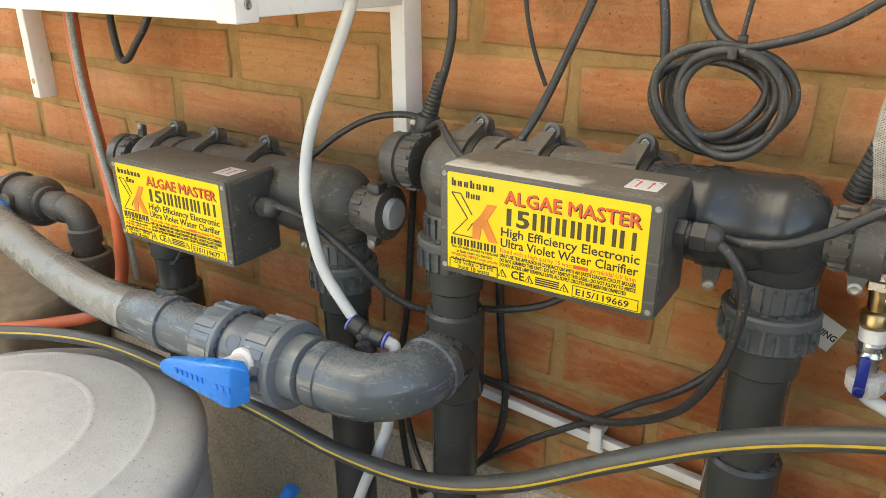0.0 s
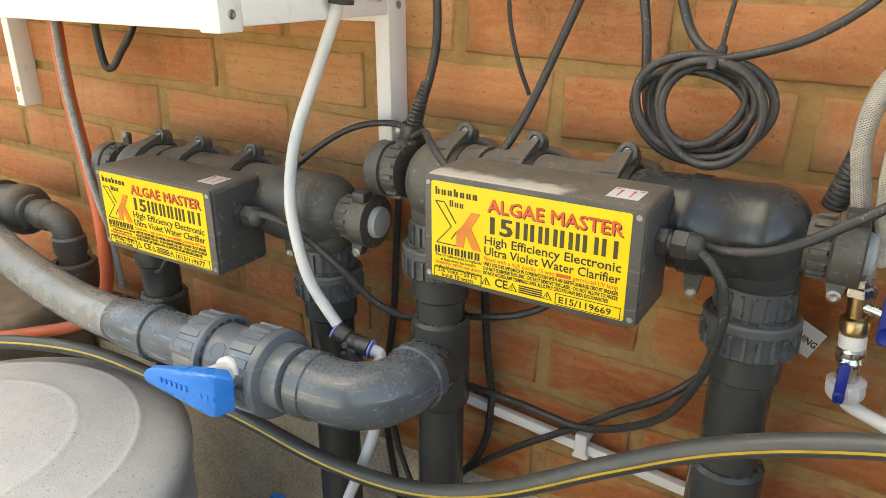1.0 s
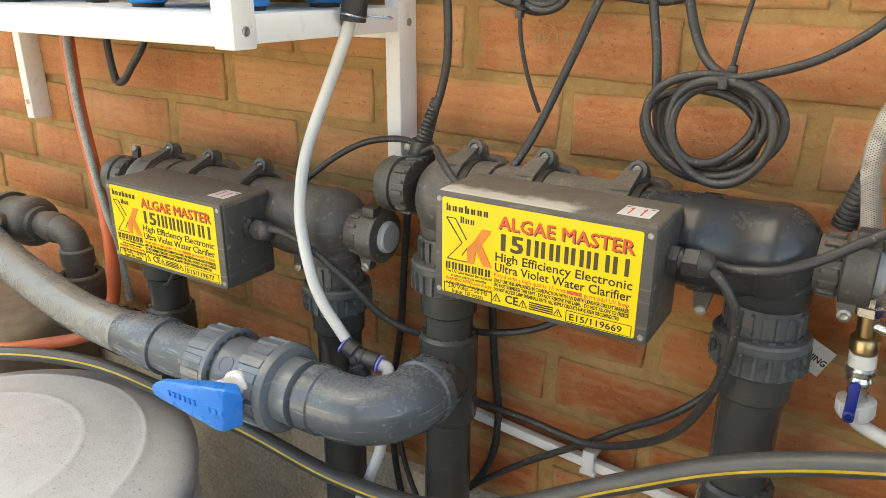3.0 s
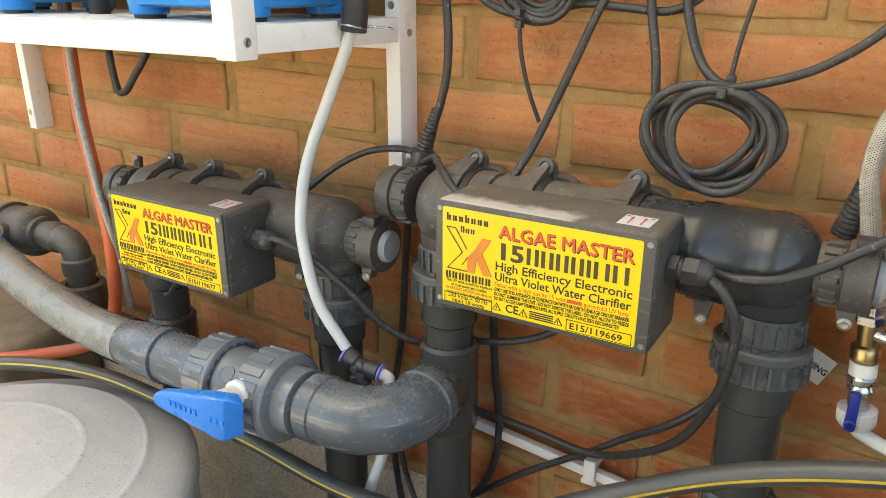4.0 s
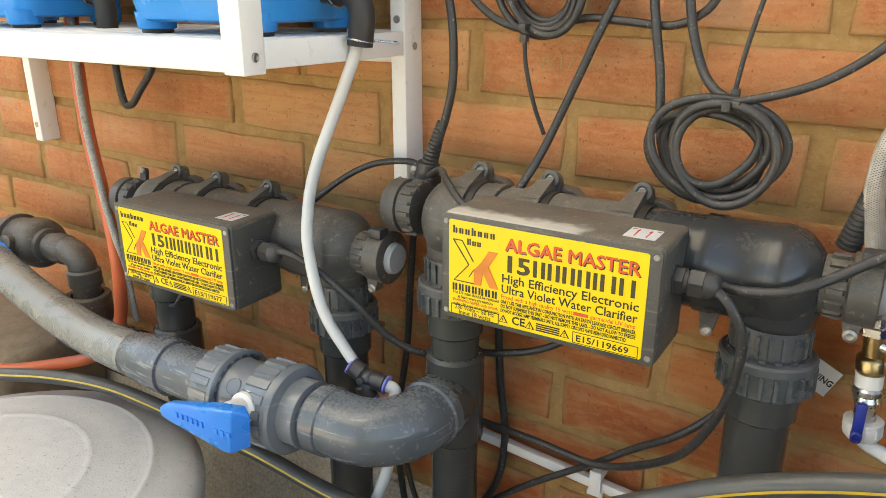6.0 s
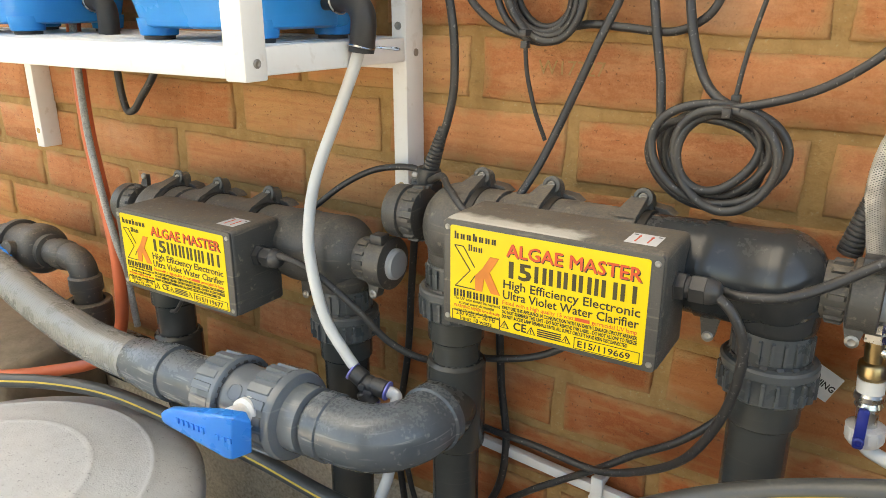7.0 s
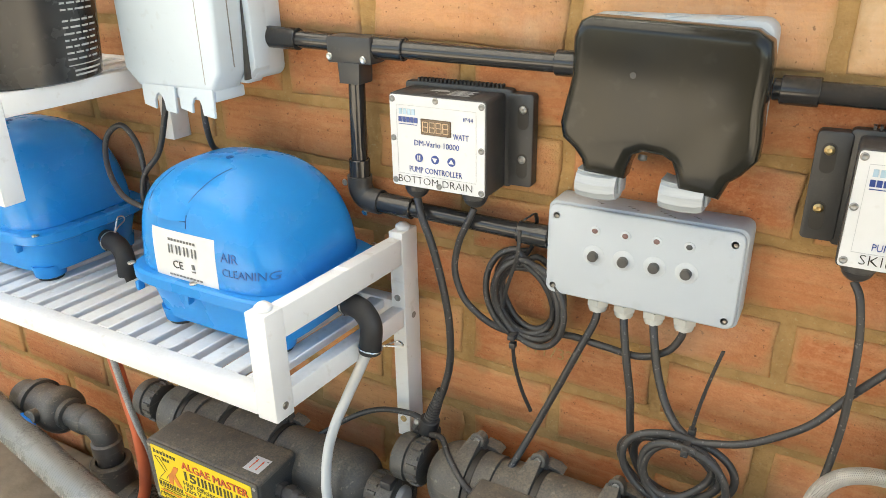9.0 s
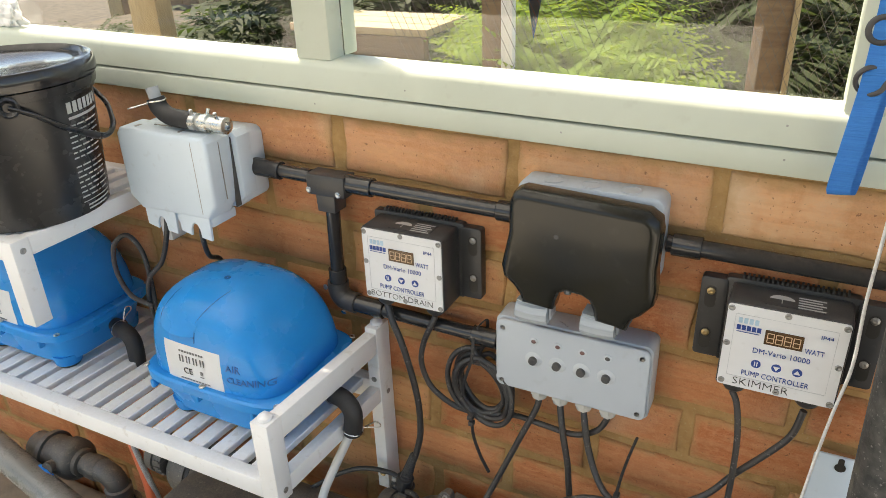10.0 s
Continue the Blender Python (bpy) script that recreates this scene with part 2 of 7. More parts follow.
    smear.operation = "MULTIPLY_ADD"
    L.new(noise_of(40, 5), smear.inputs[0])
    smear.inputs[1].default_value = -0.55
    trx = N.new("ShaderNodeMath")
    trx.operation = "PINGPONG"
    trx.inputs[1].default_value = 0.5
    L.new(sep.outputs["X"], trx.inputs[0])
    wide = N.new("ShaderNodeMath")
    wide.operation = "MULTIPLY"
    wide.inputs[1].default_value = 3.4
    L.new(trx.outputs[0], wide.inputs[0])
    near = N.new("ShaderNodeMath")
    near.operation = "MINIMUM"
    L.new(tri.outputs[0], near.inputs[0])
    L.new(wide.outputs[0], near.inputs[1])
    L.new(near.outputs[0], smear.inputs[2])
    col = mixed(ramp(smear.outputs[0], -0.10, -0.27, 0.65), col, (0.42, 0.258, 0.112))
    L.new(col, bsdf.inputs["Base Color"])
    bsdf.inputs["Roughness"].default_value = 0.85
    bsdf.inputs["Specular IOR Level"].default_value = 0.25
    h = N.new("ShaderNodeMath")
    h.operation = "ADD"
    L.new(noise_of(60, 8, (0.5, 1, 1.6)), h.inputs[0])
    L.new(noise_of(420, 4), h.inputs[1])
    bp = N.new("ShaderNodeBump")
    bp.inputs["Strength"].default_value, bp.inputs["Distance"].default_value = 0.50, 0.0025
    L.new(h.outputs[0], bp.inputs["Height"])
    L.new(bp.outputs[0], bsdf.inputs["Normal"])
    return m


BRICK_SAND = (0.50, 0.31, 0.15)
M_BRICK = brick_material("fired_brick", ((0.430, 0.140, 0.055), (0.480, 0.180, 0.074), (0.520, 0.228, 0.100), (0.515, 0.285, 0.125)), (0.57, 0.265, 0.122), (0.33, 0.100, 0.038), 0.26)
# redder clay of the low eastern bricks, toned down further for the shade there
M_RED_BRICK = brick_material("shade_deepened_red_brick", ((0.350, 0.090, 0.026), (0.385, 0.112, 0.034), (0.410, 0.136, 0.045), (0.430, 0.168, 0.060)), (0.44, 0.168, 0.066), (0.27, 0.070, 0.022), 0.10)
M_PALE_BRICK = brick_material("weathered_pale_brick", ((0.510, 0.225, 0.118), (0.565, 0.285, 0.158), (0.610, 0.350, 0.200), (0.650, 0.440, 0.245)), (0.68, 0.36, 0.175), (0.48, 0.190, 0.065), 0.55)
M_MORTAR = mat("sandy_mortar", (0.400, 0.245, 0.105), (0.310, 0.182, 0.074), rough=0.95, scale=55, bump=1.0, bscale=230, marks=0.5, mark_col=(0.45, 0.35, 0.2), spec=0.1)
M_ROUGHCAST = mat("roughcast", (0.66, 0.585, 0.455), (0.42, 0.35, 0.25), rough=0.95, scale=170, bump=1.0, bscale=190, marks=0.5, mark_col=(0.10, 0.075, 0.05), spec=0.1)
M_CONCRETE = mat("rough_concrete", (0.26, 0.215, 0.155), (0.17, 0.14, 0.10), rough=0.95, scale=30, bump=0.9, bscale=90, dust=0.4, spec=0.1)
M_WHITE_WOOD = mat("white_painted_wood", (0.78, 0.78, 0.77), (0.72, 0.71, 0.69), rough=0.42, scale=14, bump=0.06, bscale=120, marks=0.25, mark_col=(0.45, 0.38, 0.30), dust=0.12)
M_GREEN_WOOD = mat("pale_green_painted_wood", (0.50, 0.53, 0.44), (0.46, 0.49, 0.40), rough=0.45, scale=10, bump=0.06, bscale=90, marks=0.12, mark_col=(0.25, 0.22, 0.17))
M_DARK_PLASTIC = mat("dusty_dark_plastic", (0.060, 0.058, 0.054), (0.076, 0.071, 0.064), rough=0.40, scale=28, bump=0.22, bscale=500, dust=0.85, dust_col=(0.235, 0.195, 0.145), marks=0.85, mark_col=(0.20, 0.175, 0.14), scratch=0.45)
M_ELBOW = mat("smooth_dark_elbow", (0.030, 0.033, 0.035), (0.040, 0.042, 0.043), rough=0.22, scale=20, bump=0.03, bscale=500, dust=0.10, dust_col=(0.13, 0.11, 0.09), marks=0.25, mark_col=(0.13, 0.12, 0.11))
M_GREY_PIPE = mat("grey_pressure_pipe", (0.076, 0.090, 0.101), (0.116, 0.129, 0.140), rough=0.20, scale=24, bump=0.03, bscale=200, dust=0.26, dust_col=(0.25, 0.265, 0.275), marks=0.55, mark_col=(0.27, 0.275, 0.275), scratch=0.7, rough_var=0.06)
M_GREY_NUT = mat("grey_pressure_nut", (0.158, 0.176, 0.190), (0.138, 0.155, 0.168), rough=0.16, scale=36, bump=0.015, dust=0.06, dust_col=(0.28, 0.26, 0.23), marks=0.15, scratch=0.4, mark_col=(0.3, 0.3, 0.29), rough_var=0.07)
M_UNION = mat("dark_grey_union", (0.080, 0.088, 0.092), (0.068, 0.075, 0.077), rough=0.30, scale=24, bump=0.03, dust=0.35, dust_col=(0.22, 0.19, 0.15), scratch=0.2, mark_col=(0.22, 0.22, 0.2))
M_DARK_PIPE = mat("dark_pipe", (0.046, 0.049, 0.047), (0.056, 0.057, 0.053), rough=0.20, scale=12, bump=0.02, dust=0.24, dust_col=(0.16, 0.14, 0.11), marks=0.06, mark_col=(0.10, 0.09, 0.08), scratch=0.25, rough_var=0.06)
M_CABLE = mat("black_cable", (0.028, 0.028, 0.029), (0.038, 0.036, 0.035), rough=0.42, scale=60, bump=0.05, dust=0.22, dust_col=(0.16, 0.14, 0.12), marks=0.6, mark_col=(0.24, 0.23, 0.21))
M_BLACK = mat("black_plastic", (0.034, 0.034, 0.035), (0.044, 0.043, 0.042), rough=0.38, scale=30, bump=0.08, bscale=700, dust=0.35, dust_col=(0.13, 0.12, 0.11), marks=0.15, mark_col=(0.1, 0.1, 0.1))
M_GLOSS_BLACK = mat("smooth_black_plastic", (0.020, 0.020, 0.021), (0.027, 0.027, 0.026), rough=0.26, scale=18, bump=0.02, dust=0.12, marks=0.08, mark_col=(0.2, 0.2, 0.2))
M_GLOSSY_LID = mat("glossy_black_lid", (0.022, 0.022, 0.023), (0.030, 0.030, 0.030), rough=0.10, scale=18, bump=0.02, dust=0.10, marks=0.10, mark_col=(0.12, 0.12, 0.12), rough_var=0.05)
M_SMOKED = mat("smoked_cover", (0.014, 0.015, 0.014), (0.024, 0.021, 0.013), spec=0.32, rough=0.15, scale=12, bump=0.01, dust=0.12, dust_col=(0.16, 0.15, 0.13), marks=0.03, mark_col=(0.2, 0.2, 0.19))
# the dusty plastic with a pale ragged patch on the front of its top
M_BOX_PALE_PATCH = M_DARK_PLASTIC.copy()
M_BOX_PALE_PATCH.name = "dust_stained_plastic"
nt = M_BOX_PALE_PATCH.node_tree
bs_ = nt.nodes["Principled BSDF"]
old = bs_.inputs["Base Color"].links[0].from_socket
tcn, sepn, nzn = nt.nodes.new("ShaderNodeTexCoord"), nt.nodes.new("ShaderNodeSeparateXYZ"), nt.nodes.new("ShaderNodeTexNoise")
nzn.inputs["Scale"].default_value, nzn.inputs["Detail"].default_value = 60, 6
wob = nt.nodes.new("ShaderNodeVectorMath")
wob.operation = "MULTIPLY_ADD"
wob.inputs[1].default_value = (0.05, 0.03, 0)
nt.links.new(tcn.outputs["Object"], nzn.inputs["Vector"])
nt.links.new(nzn.outputs["Color"], wob.inputs[0])
nt.links.new(tcn.outputs["Object"], wob.inputs[2])
nt.links.new(wob.outputs[0], sepn.inputs[0])
fac = None
for axis, lo_, hi_, e0, e1 in (("X", 0.055, 0.035, 1, 1), ("Y", -0.058, -0.070, 1, 1), ("Z", 0.1855, 0.1868, 1, 1)):
    r = nt.nodes.new("ShaderNodeMapRange")
    r.inputs["From Min"].default_value, r.inputs["From Max"].default_value = lo_, hi_
    nt.links.new(sepn.outputs[axis], r.inputs["Value"])
    if fac is None:
        fac = r.outputs["Result"]
    else:
        mu = nt.nodes.new("ShaderNodeMath")
        mu.operation = "MULTIPLY"
        nt.links.new(fac, mu.inputs[0])
        nt.links.new(r.outputs["Result"], mu.inputs[1])
        fac = mu.outputs[0]
mx = nt.nodes.new("ShaderNodeMix")
mx.data_type = "RGBA"
nt.links.new(fac, mx.inputs[0])
nt.links.new(old, mx.inputs[6])
mx.inputs[7].default_value = (0.46, 0.43, 0.37, 1)
nt.links.new(mx.outputs[2], bs_.inputs["Base Color"])
M_YELLOW = mat("yellow_label_film", (0.80, 0.585, 0.004), (0.76, 0.545, 0.004), rough=0.35, scale=20, bump=0.02)
M_INK = mat("black_ink", (0.025, 0.022, 0.018), rough=0.5, bump=0.0)
M_BROWN_INK = mat("dark_brown_ink", (0.060, 0.045, 0.012), rough=0.5, bump=0.0)
M_GREY_INK = mat("grey_ink", (0.16, 0.155, 0.15), rough=0.5, bump=0.0)
M_RED_INK = mat("red_ink", (0.68, 0.085, 0.025), (0.62, 0.08, 0.03), rough=0.4, bump=0.0)
M_ORANGE_INK = mat("orange_ink", (0.75, 0.22, 0.03), rough=0.4, bump=0.0)
M_WHITE_LABEL = mat("white_label", (0.66, 0.665, 0.665), (0.61, 0.61, 0.60), rough=0.45, scale=25, bump=0.02, marks=0.2, mark_col=(0.5, 0.48, 0.44))
M_PALE_PRINT = mat("pale_print", (0.50, 0.50, 0.48), rough=0.45, bump=0.0)
M_BLUE_INK = mat("blue_ink", (0.02, 0.06, 0.26), rough=0.4, bump=0.0)
M_PEN = mat("faded_pen", (0.006, 0.11, 0.36), rough=0.45, bump=0.0)
M_PLATE_LINE = mat("faint_grey_ink", (0.50, 0.51, 0.52), rough=0.45, bump=0.0)
M_TEAL_INK = mat("pale_blue_ink", (0.42, 0.58, 0.70), rough=0.4, bump=0.0)
M_PUMP = mat("blue_pump_plastic", (0.002, 0.222, 0.59), (0.003, 0.243, 0.64), spec=0.38, rough=0.27, scale=9, bump=0.015, bscale=500, dust=0.04, dust_col=(0.35, 0.45, 0.55), scratch=0.05, mark_col=(0.25, 0.45, 0.75))
M_SEAM = mat("dark_blue_joint_and_dimple", (0.003, 0.07, 0.26), rough=0.5, bump=0.0)
M_HANDLE = mat("blue_handle_plastic", (0.006, 0.20, 0.68), (0.008, 0.22, 0.72), rough=0.30, scale=25, bump=0.03, scratch=0.25, mark_col=(0.3, 0.5, 0.85))
M_RUBBER = mat("black_rubber", (0.020, 0.020, 0.021), (0.028, 0.027, 0.027), rough=0.55, scale=30, bump=0.08, dust=0.25, dust_col=(0.12, 0.11, 0.1))
M_GREY_BOX = mat("pale_grey_plastic", (0.56, 0.64, 0.70), (0.53, 0.61, 0.67), rough=0.42, scale=16, bump=0.05, bscale=900, marks=0.12, mark_col=(0.32, 0.31, 0.28), dust=0.15)
M_SWITCH = mat("grey_enclosure_plastic", (0.43, 0.468, 0.50), (0.405, 0.442, 0.475), rough=0.48, scale=16, bump=0.10, bscale=1100, marks=0.10, mark_col=(0.28, 0.27, 0.25), dust=0.25, dust_col=(0.35, 0.33, 0.29))
M_DARK_GREY = mat("dark_grey_plastic", (0.055, 0.053, 0.05), (0.075, 0.072, 0.068), rough=0.45, scale=80, bump=0.05, dust=0.2)
M_GLAND = mat("pale_gland_nylon", (0.50, 0.50, 0.465), (0.45, 0.445, 0.41), rough=0.5, scale=40, bump=0.03)
M_STEEL = mat("bright_steel", (0.62, 0.62, 0.60), (0.52, 0.52, 0.50), rough=0.28, metal=1.0, scale=60, bump=0.03)
M_DULL_STEEL = mat("dull_steel", (0.36, 0.35, 0.33), (0.26, 0.25, 0.23), rough=0.45, metal=0.9, scale=80, bump=0.05)
M_BRASS = mat("tarnished_brass", (0.55, 0.42, 0.22), (0.36, 0.25, 0.12), rough=0.33, metal=1.0, scale=60, bump=0.06)
M_PVC_WHITE = mat("milky_tube", (0.62, 0.63, 0.625), (0.57, 0.58, 0.575), rough=0.32, scale=12, bump=0.01, dust=0.15, spec=0.5)
M_WHITE_PLASTIC = mat("white_plastic", (0.74, 0.74, 0.72), (0.68, 0.67, 0.64), rough=0.4, scale=30, bump=0.03, dust=0.3)
M_CLIP = mat("clear_ribbed_plastic", (0.39, 0.425, 0.445), (0.33, 0.36, 0.38), rough=0.22, scale=60, stretch=(0.2, 1, 4), bump=0.10, bscale=300)
M_PALE_PLUG = mat("pale_plug_plastic", (0.36, 0.38, 0.40), (0.31, 0.33, 0.35), rough=0.45, scale=30, bump=0.03)
M_RED_HOSE = mat("red_hose", (0.62, 0.135, 0.055), (0.56, 0.115, 0.045), rough=0.4, scale=40, bump=0.05, dust=0.2)
M_GARDEN_HOSE = mat("grey_garden_hose", (0.060, 0.061, 0.057), (0.072, 0.072, 0.066), rough=0.36, scale=30, bump=0.03, dust=0.10, scratch=0.2, mark_col=(0.25, 0.25, 0.23))
M_STRIPE = mat("yellow_stripe", (0.62, 0.42, 0.05), rough=0.4, scale=40, bump=0.0)
M_RIBBED = mat("ribbed_hose_vinyl", (0.250, 0.245, 0.222), (0.212, 0.208, 0.186), rough=0.26, scale=20, bump=0.02, dust=0.15, coat=0.3)
M_RING = mat("milky_ring_plastic", (0.50, 0.53, 0.55), (0.47, 0.50, 0.52), rough=0.35, scale=20, bump=0.02)
M_RIB = mat("pale_hose_rib", (0.290, 0.285, 0.260), (0.255, 0.250, 0.226), rough=0.22, scale=20, bump=0.02, coat=0.3)
M_BRAID = mat("woven_steel_braid", (0.52, 0.49, 0.44), (0.42, 0.395, 0.35), rough=0.40, metal=0.45, scale=200, bump=0.0)
M_GREY_BRAID = mat("grey_braided_hose", (0.46, 0.45, 0.42), (0.22, 0.21, 0.20), rough=0.5, scale=500, bump=0.8, bscale=600)
M_VIOLET = mat("violet_collet", (0.22, 0.22, 0.62), rough=0.4, bump=0.0)
M_BLUE_LEVER = mat("blue_lever", (0.008, 0.025, 0.24), rough=0.35, scale=60, bump=0.03)
M_LID = mat("speckled_grey_tank", (0.47, 0.485, 0.49), (0.42, 0.435, 0.44), rough=0.40, scale=64, bump=0.25, bscale=420, marks=0.75, mark_col=(0.16, 0.165, 0.17), dust=0.1, dust_col=(0.42, 0.41, 0.38))
M_LENS = mat("dull_red_lens", (0.19, 0.105, 0.095), rough=0.25, scale=40, bump=0.0)
M_DISPLAY = mat("dark_display", (0.10, 0.055, 0.025), rough=0.2, scale=60, bump=0.0)
M_SEGMENT = mat("unlit_segments", (0.62, 0.42, 0.26), rough=0.4, bump=0.0)
M_STRAP = mat("blue_webbing", (0.020, 0.17, 0.52), (0.030, 0.21, 0.58), rough=0.7, scale=260, stretch=(0.05, 1, 3), bump=0.9, bscale=420)
M_WHITE_CORD = mat("white_cord", (0.75, 0.74, 0.70), rough=0.6, scale=300, bump=0.3)
M_DUSTY_BLACK = mat("weathered_black_pipe", (0.030, 0.030, 0.030), (0.10, 0.095, 0.085), rough=0.7, scale=60, bump=0.5, bscale=200, marks=0.6, mark_col=(0.26, 0.25, 0.23))

# ---- structure ----
PITCH, COURSE, TOP = 0.2265, 0.0738, 0.992
SLOPE = 0.018                             # the courses and the sill rise a little to the west
WEST, EAST, SOUTH, FLOOR, ROOF = -2.5, 0.45, -2.1, -0.35, 2.3

solid("floor", box(WEST, EAST, SOUTH, 0.0, FLOOR - 0.1, FLOOR, 0), M_CONCRETE, "grey concrete floor of the lean-to", "floor", kind="structure")
def sloped(bm):
    for v in bm.verts:
        v.co.z -= SLOPE * v.co.x
    return bm


wall_north = thing("wall_north", (0, 0, FLOOR), "orange-red brick wall with sandy mortar joints", "wall", kind="structure")
part("mortar", sloped(box(WEST, EAST, 0.0075, 0.11, 0.0, 1.004, 0)), M_MORTAR, wall_north)
sheet = bmesh.new()
nx, nz = int((EAST + 1.75) / 0.006), 167
lines = []
for j in range(nz + 1):
    line = []
    for i in range(nx + 1):
        x, z = -1.75 + (EAST + 1.75) * i / nx, 1.004 * j / nz
        y = 0.0026 - 0.0024 * noise.noise((x * 38, z * 46, 0.3)) - 0.0016 * noise.noise((x * 120, z * 120, 7.1))
        line.append(sheet.verts.new((x, min(y, 0.007), z - SLOPE * x)))
    lines.append(line)
for l0, l1 in zip(lines, lines[1:]):
    for i in range(nx):
        sheet.faces.new((l0[i], l0[i + 1], l1[i + 1], l1[i]))
part("mortar_face", sheet, M_MORTAR, wall_north, "rough sandy mortar face", sharp=3.0)
part("plinth", box(WEST, EAST, -0.012, 0.12, FLOOR, 0.034, 0.004), M_ROUGHCAST, wall_north, "speckled roughcast plinth")

# window along the top of the wall
window_1 = thing("window_1", (0, 0, 1.0), "pale green painted timber window with a wide ledge", "window", kind="structure")
part("sill", sloped(box(WEST, EAST, -0.020, 0.115, 1.0085, 1.0340, 0.003)), M_GREEN_WOOD, window_1)
rail = bmesh.new()
section = [(-0.018, 1.0370), (0.026, 1.0370), (0.026, 1.0740), (-0.006, 1.0735), (-0.011, 1.0722), (-0.0155, 1.0690), (-0.018, 1.0640)]
ends = [[rail.verts.new((x, y, z)) for y, z in section] for x in (WEST, EAST)]
for k in range(len(section)):
    n = (k + 1) % len(section)
    rail.faces.new((ends[0][k], ends[0][n], ends[1][n], ends[1][k]))
rail.faces.new(ends[0])
rail.faces.new(ends[1][::-1])
part("window_rail", sloped(rail), M_GREEN_WOOD, window_1)
for x0, x1 in ((-0.498, -0.448), (0.097, 0.20), (-1.47, -1.40), (-2.20, -2.13)):
    part("mullion", box(x0, x1, -0.012, 0.05, 1.0715 - SLOPE * x0, 2.02, 0.003), M_GREEN_WOOD, window_1)
part("window_head", box(WEST, EAST, -0.01, 0.11, 2.021, 2.10, 0.003), M_GREEN_WOOD, window_1)
for x, z in ((-0.3456, 1.0552), (-0.1587, 1.0270), (0.0547, 1.0560), (-0.4723, 1.0290), (0.0572, 1.0240)):
    part("nail_head", lathe((x, -0.0178 if z > 1.036 else -0.0198, z), (0, -1, 0), [(0, 0.0012), (0.0003, 0.0012), (0.0004, 0)], 8), M_DULL_STEEL, window_1)
M_GLASS = bpy.data.materials.new("window_glass")
M_GLASS.use_nodes = True
g = M_GLASS.node_tree.nodes["Principled BSDF"]
g.inputs["Transmission Weight"].default_value, g.inputs["Roughness"].default_value, g.inputs["IOR"].default_value = 1.0, 0.0, 1.45
g.inputs["Base Color"].default_value = (0.96, 0.98, 0.96, 1)
for x0, x1 in ((-1.40, -0.498), (-0.448, 0.097), (-2.13, -1.47)):
    pane = part("pane", box(x0 + 0.001, x1 - 0.001, 0.0150, 0.0190, 1.060 - SLOPE * x1, 2.02, 0), M_GLASS, window_1)
    pane.visible_shadow = False

M_BOARDING = mat("stained_boarding", (0.24, 0.18, 0.12), (0.18, 0.13, 0.08), rough=0.8, scale=12, stretch=(6, 6, 1), bump=0.3, bscale=100)
# unseen sides, added to shape light: low boarded walls open above, pale sheet roof
for nm, b, lo in (("unseen_wall_west", (WEST - 0.1, WEST, SOUTH, 0.1), 0.55), ("unseen_wall_east", (EAST, EAST + 0.1, SOUTH, 0.1), 0.36), ("unseen_wall_south", (-0.12, EAST, SOUTH - 0.1, SOUTH), 2.1)):
    w = thing(nm, ((b[0] + b[1]) / 2, (b[2] + b[3]) / 2, FLOOR), "unseen timber boarded wall added to block light" if nm != "unseen_wall_west" else "unseen pale green boarded low wall added to limit light", "wall", kind="structure")
    part("boarding", box(*b, FLOOR, lo, 0.003), M_BOARDING if nm != "unseen_wall_west" else M_GREEN_WOOD, w)
    if nm == "unseen_wall_south":
        part("head_beam", box(WEST, EAST, SOUTH - 0.1, SOUTH, 2.1, ROOF, 0.003), M_GREEN_WOOD, w)
    else:
        part("head_beam", box(*b, 2.1, ROOF, 0.003), M_GREEN_WOOD, w)
# pale paving added out of view to bounce sunlight into the lean-to
M_PATIO = mat("pale_paving", (0.72, 0.65, 0.54), (0.64, 0.57, 0.46), rough=0.9, scale=3, bump=0.3, bscale=60)
solid("patio", box(-7, 6, -9, SOUTH - 0.001, FLOOR - 0.12, FLOOR - 0.01, 0), M_PATIO, "unseen pale paving added in front to bounce sunlight", "patio", kind="structure")
solid("pavement", box(-7, WEST - 0.102, SOUTH, 0.9, FLOOR - 0.12, FLOOR - 0.012, 0), M_PATIO, "unseen pale paving added beside the lean-to to bounce sunlight", "pavement", kind="structure")
solid("pavement", box(EAST + 0.102, 9, SOUTH, 0.9, FLOOR - 0.12, FLOOR - 0.012, 0), M_PATIO, "unseen pale paving added beside the lean-to to bounce sunlight", "pavement", kind="structure")
M_SHEET = bpy.data.materials.new("translucent_roof_sheet")
M_SHEET.use_nodes = True
nt = M_SHEET.node_tree
nt.nodes.remove(nt.nodes["Principled BSDF"])
tr = nt.nodes.new("ShaderNodeBsdfTranslucent")
tr.inputs[0].default_value = (0.58, 0.565, 0.525, 1)
nt.links.new(tr.outputs[0], nt.nodes["Material Output"].inputs[0])
# roof added out of view: western translucent sheet spreads sunlight, eastern boards block it
RIDGE = -0.15
roof = bmesh.new()
roof.faces.new([roof.verts.new((x, y, ROOF + 0.005)) for x, y in ((WEST - 0.15, SOUTH - 0.15), (RIDGE, SOUTH - 0.15), (RIDGE, 0.355), (WEST - 0.15, 0.355))])
solid("roof_sheet", roof, M_SHEET, "unseen translucent white sheet roof added to spread sunlight", "roof", kind="structure")
solid("roof_boards", box(RIDGE + 0.001, EAST + 0.15, SOUTH - 0.15, 0.355, ROOF + 0.003, ROOF + 0.025, 0), M_BOARDING, "unseen timber roof boards added to block light", "roof", kind="structure")

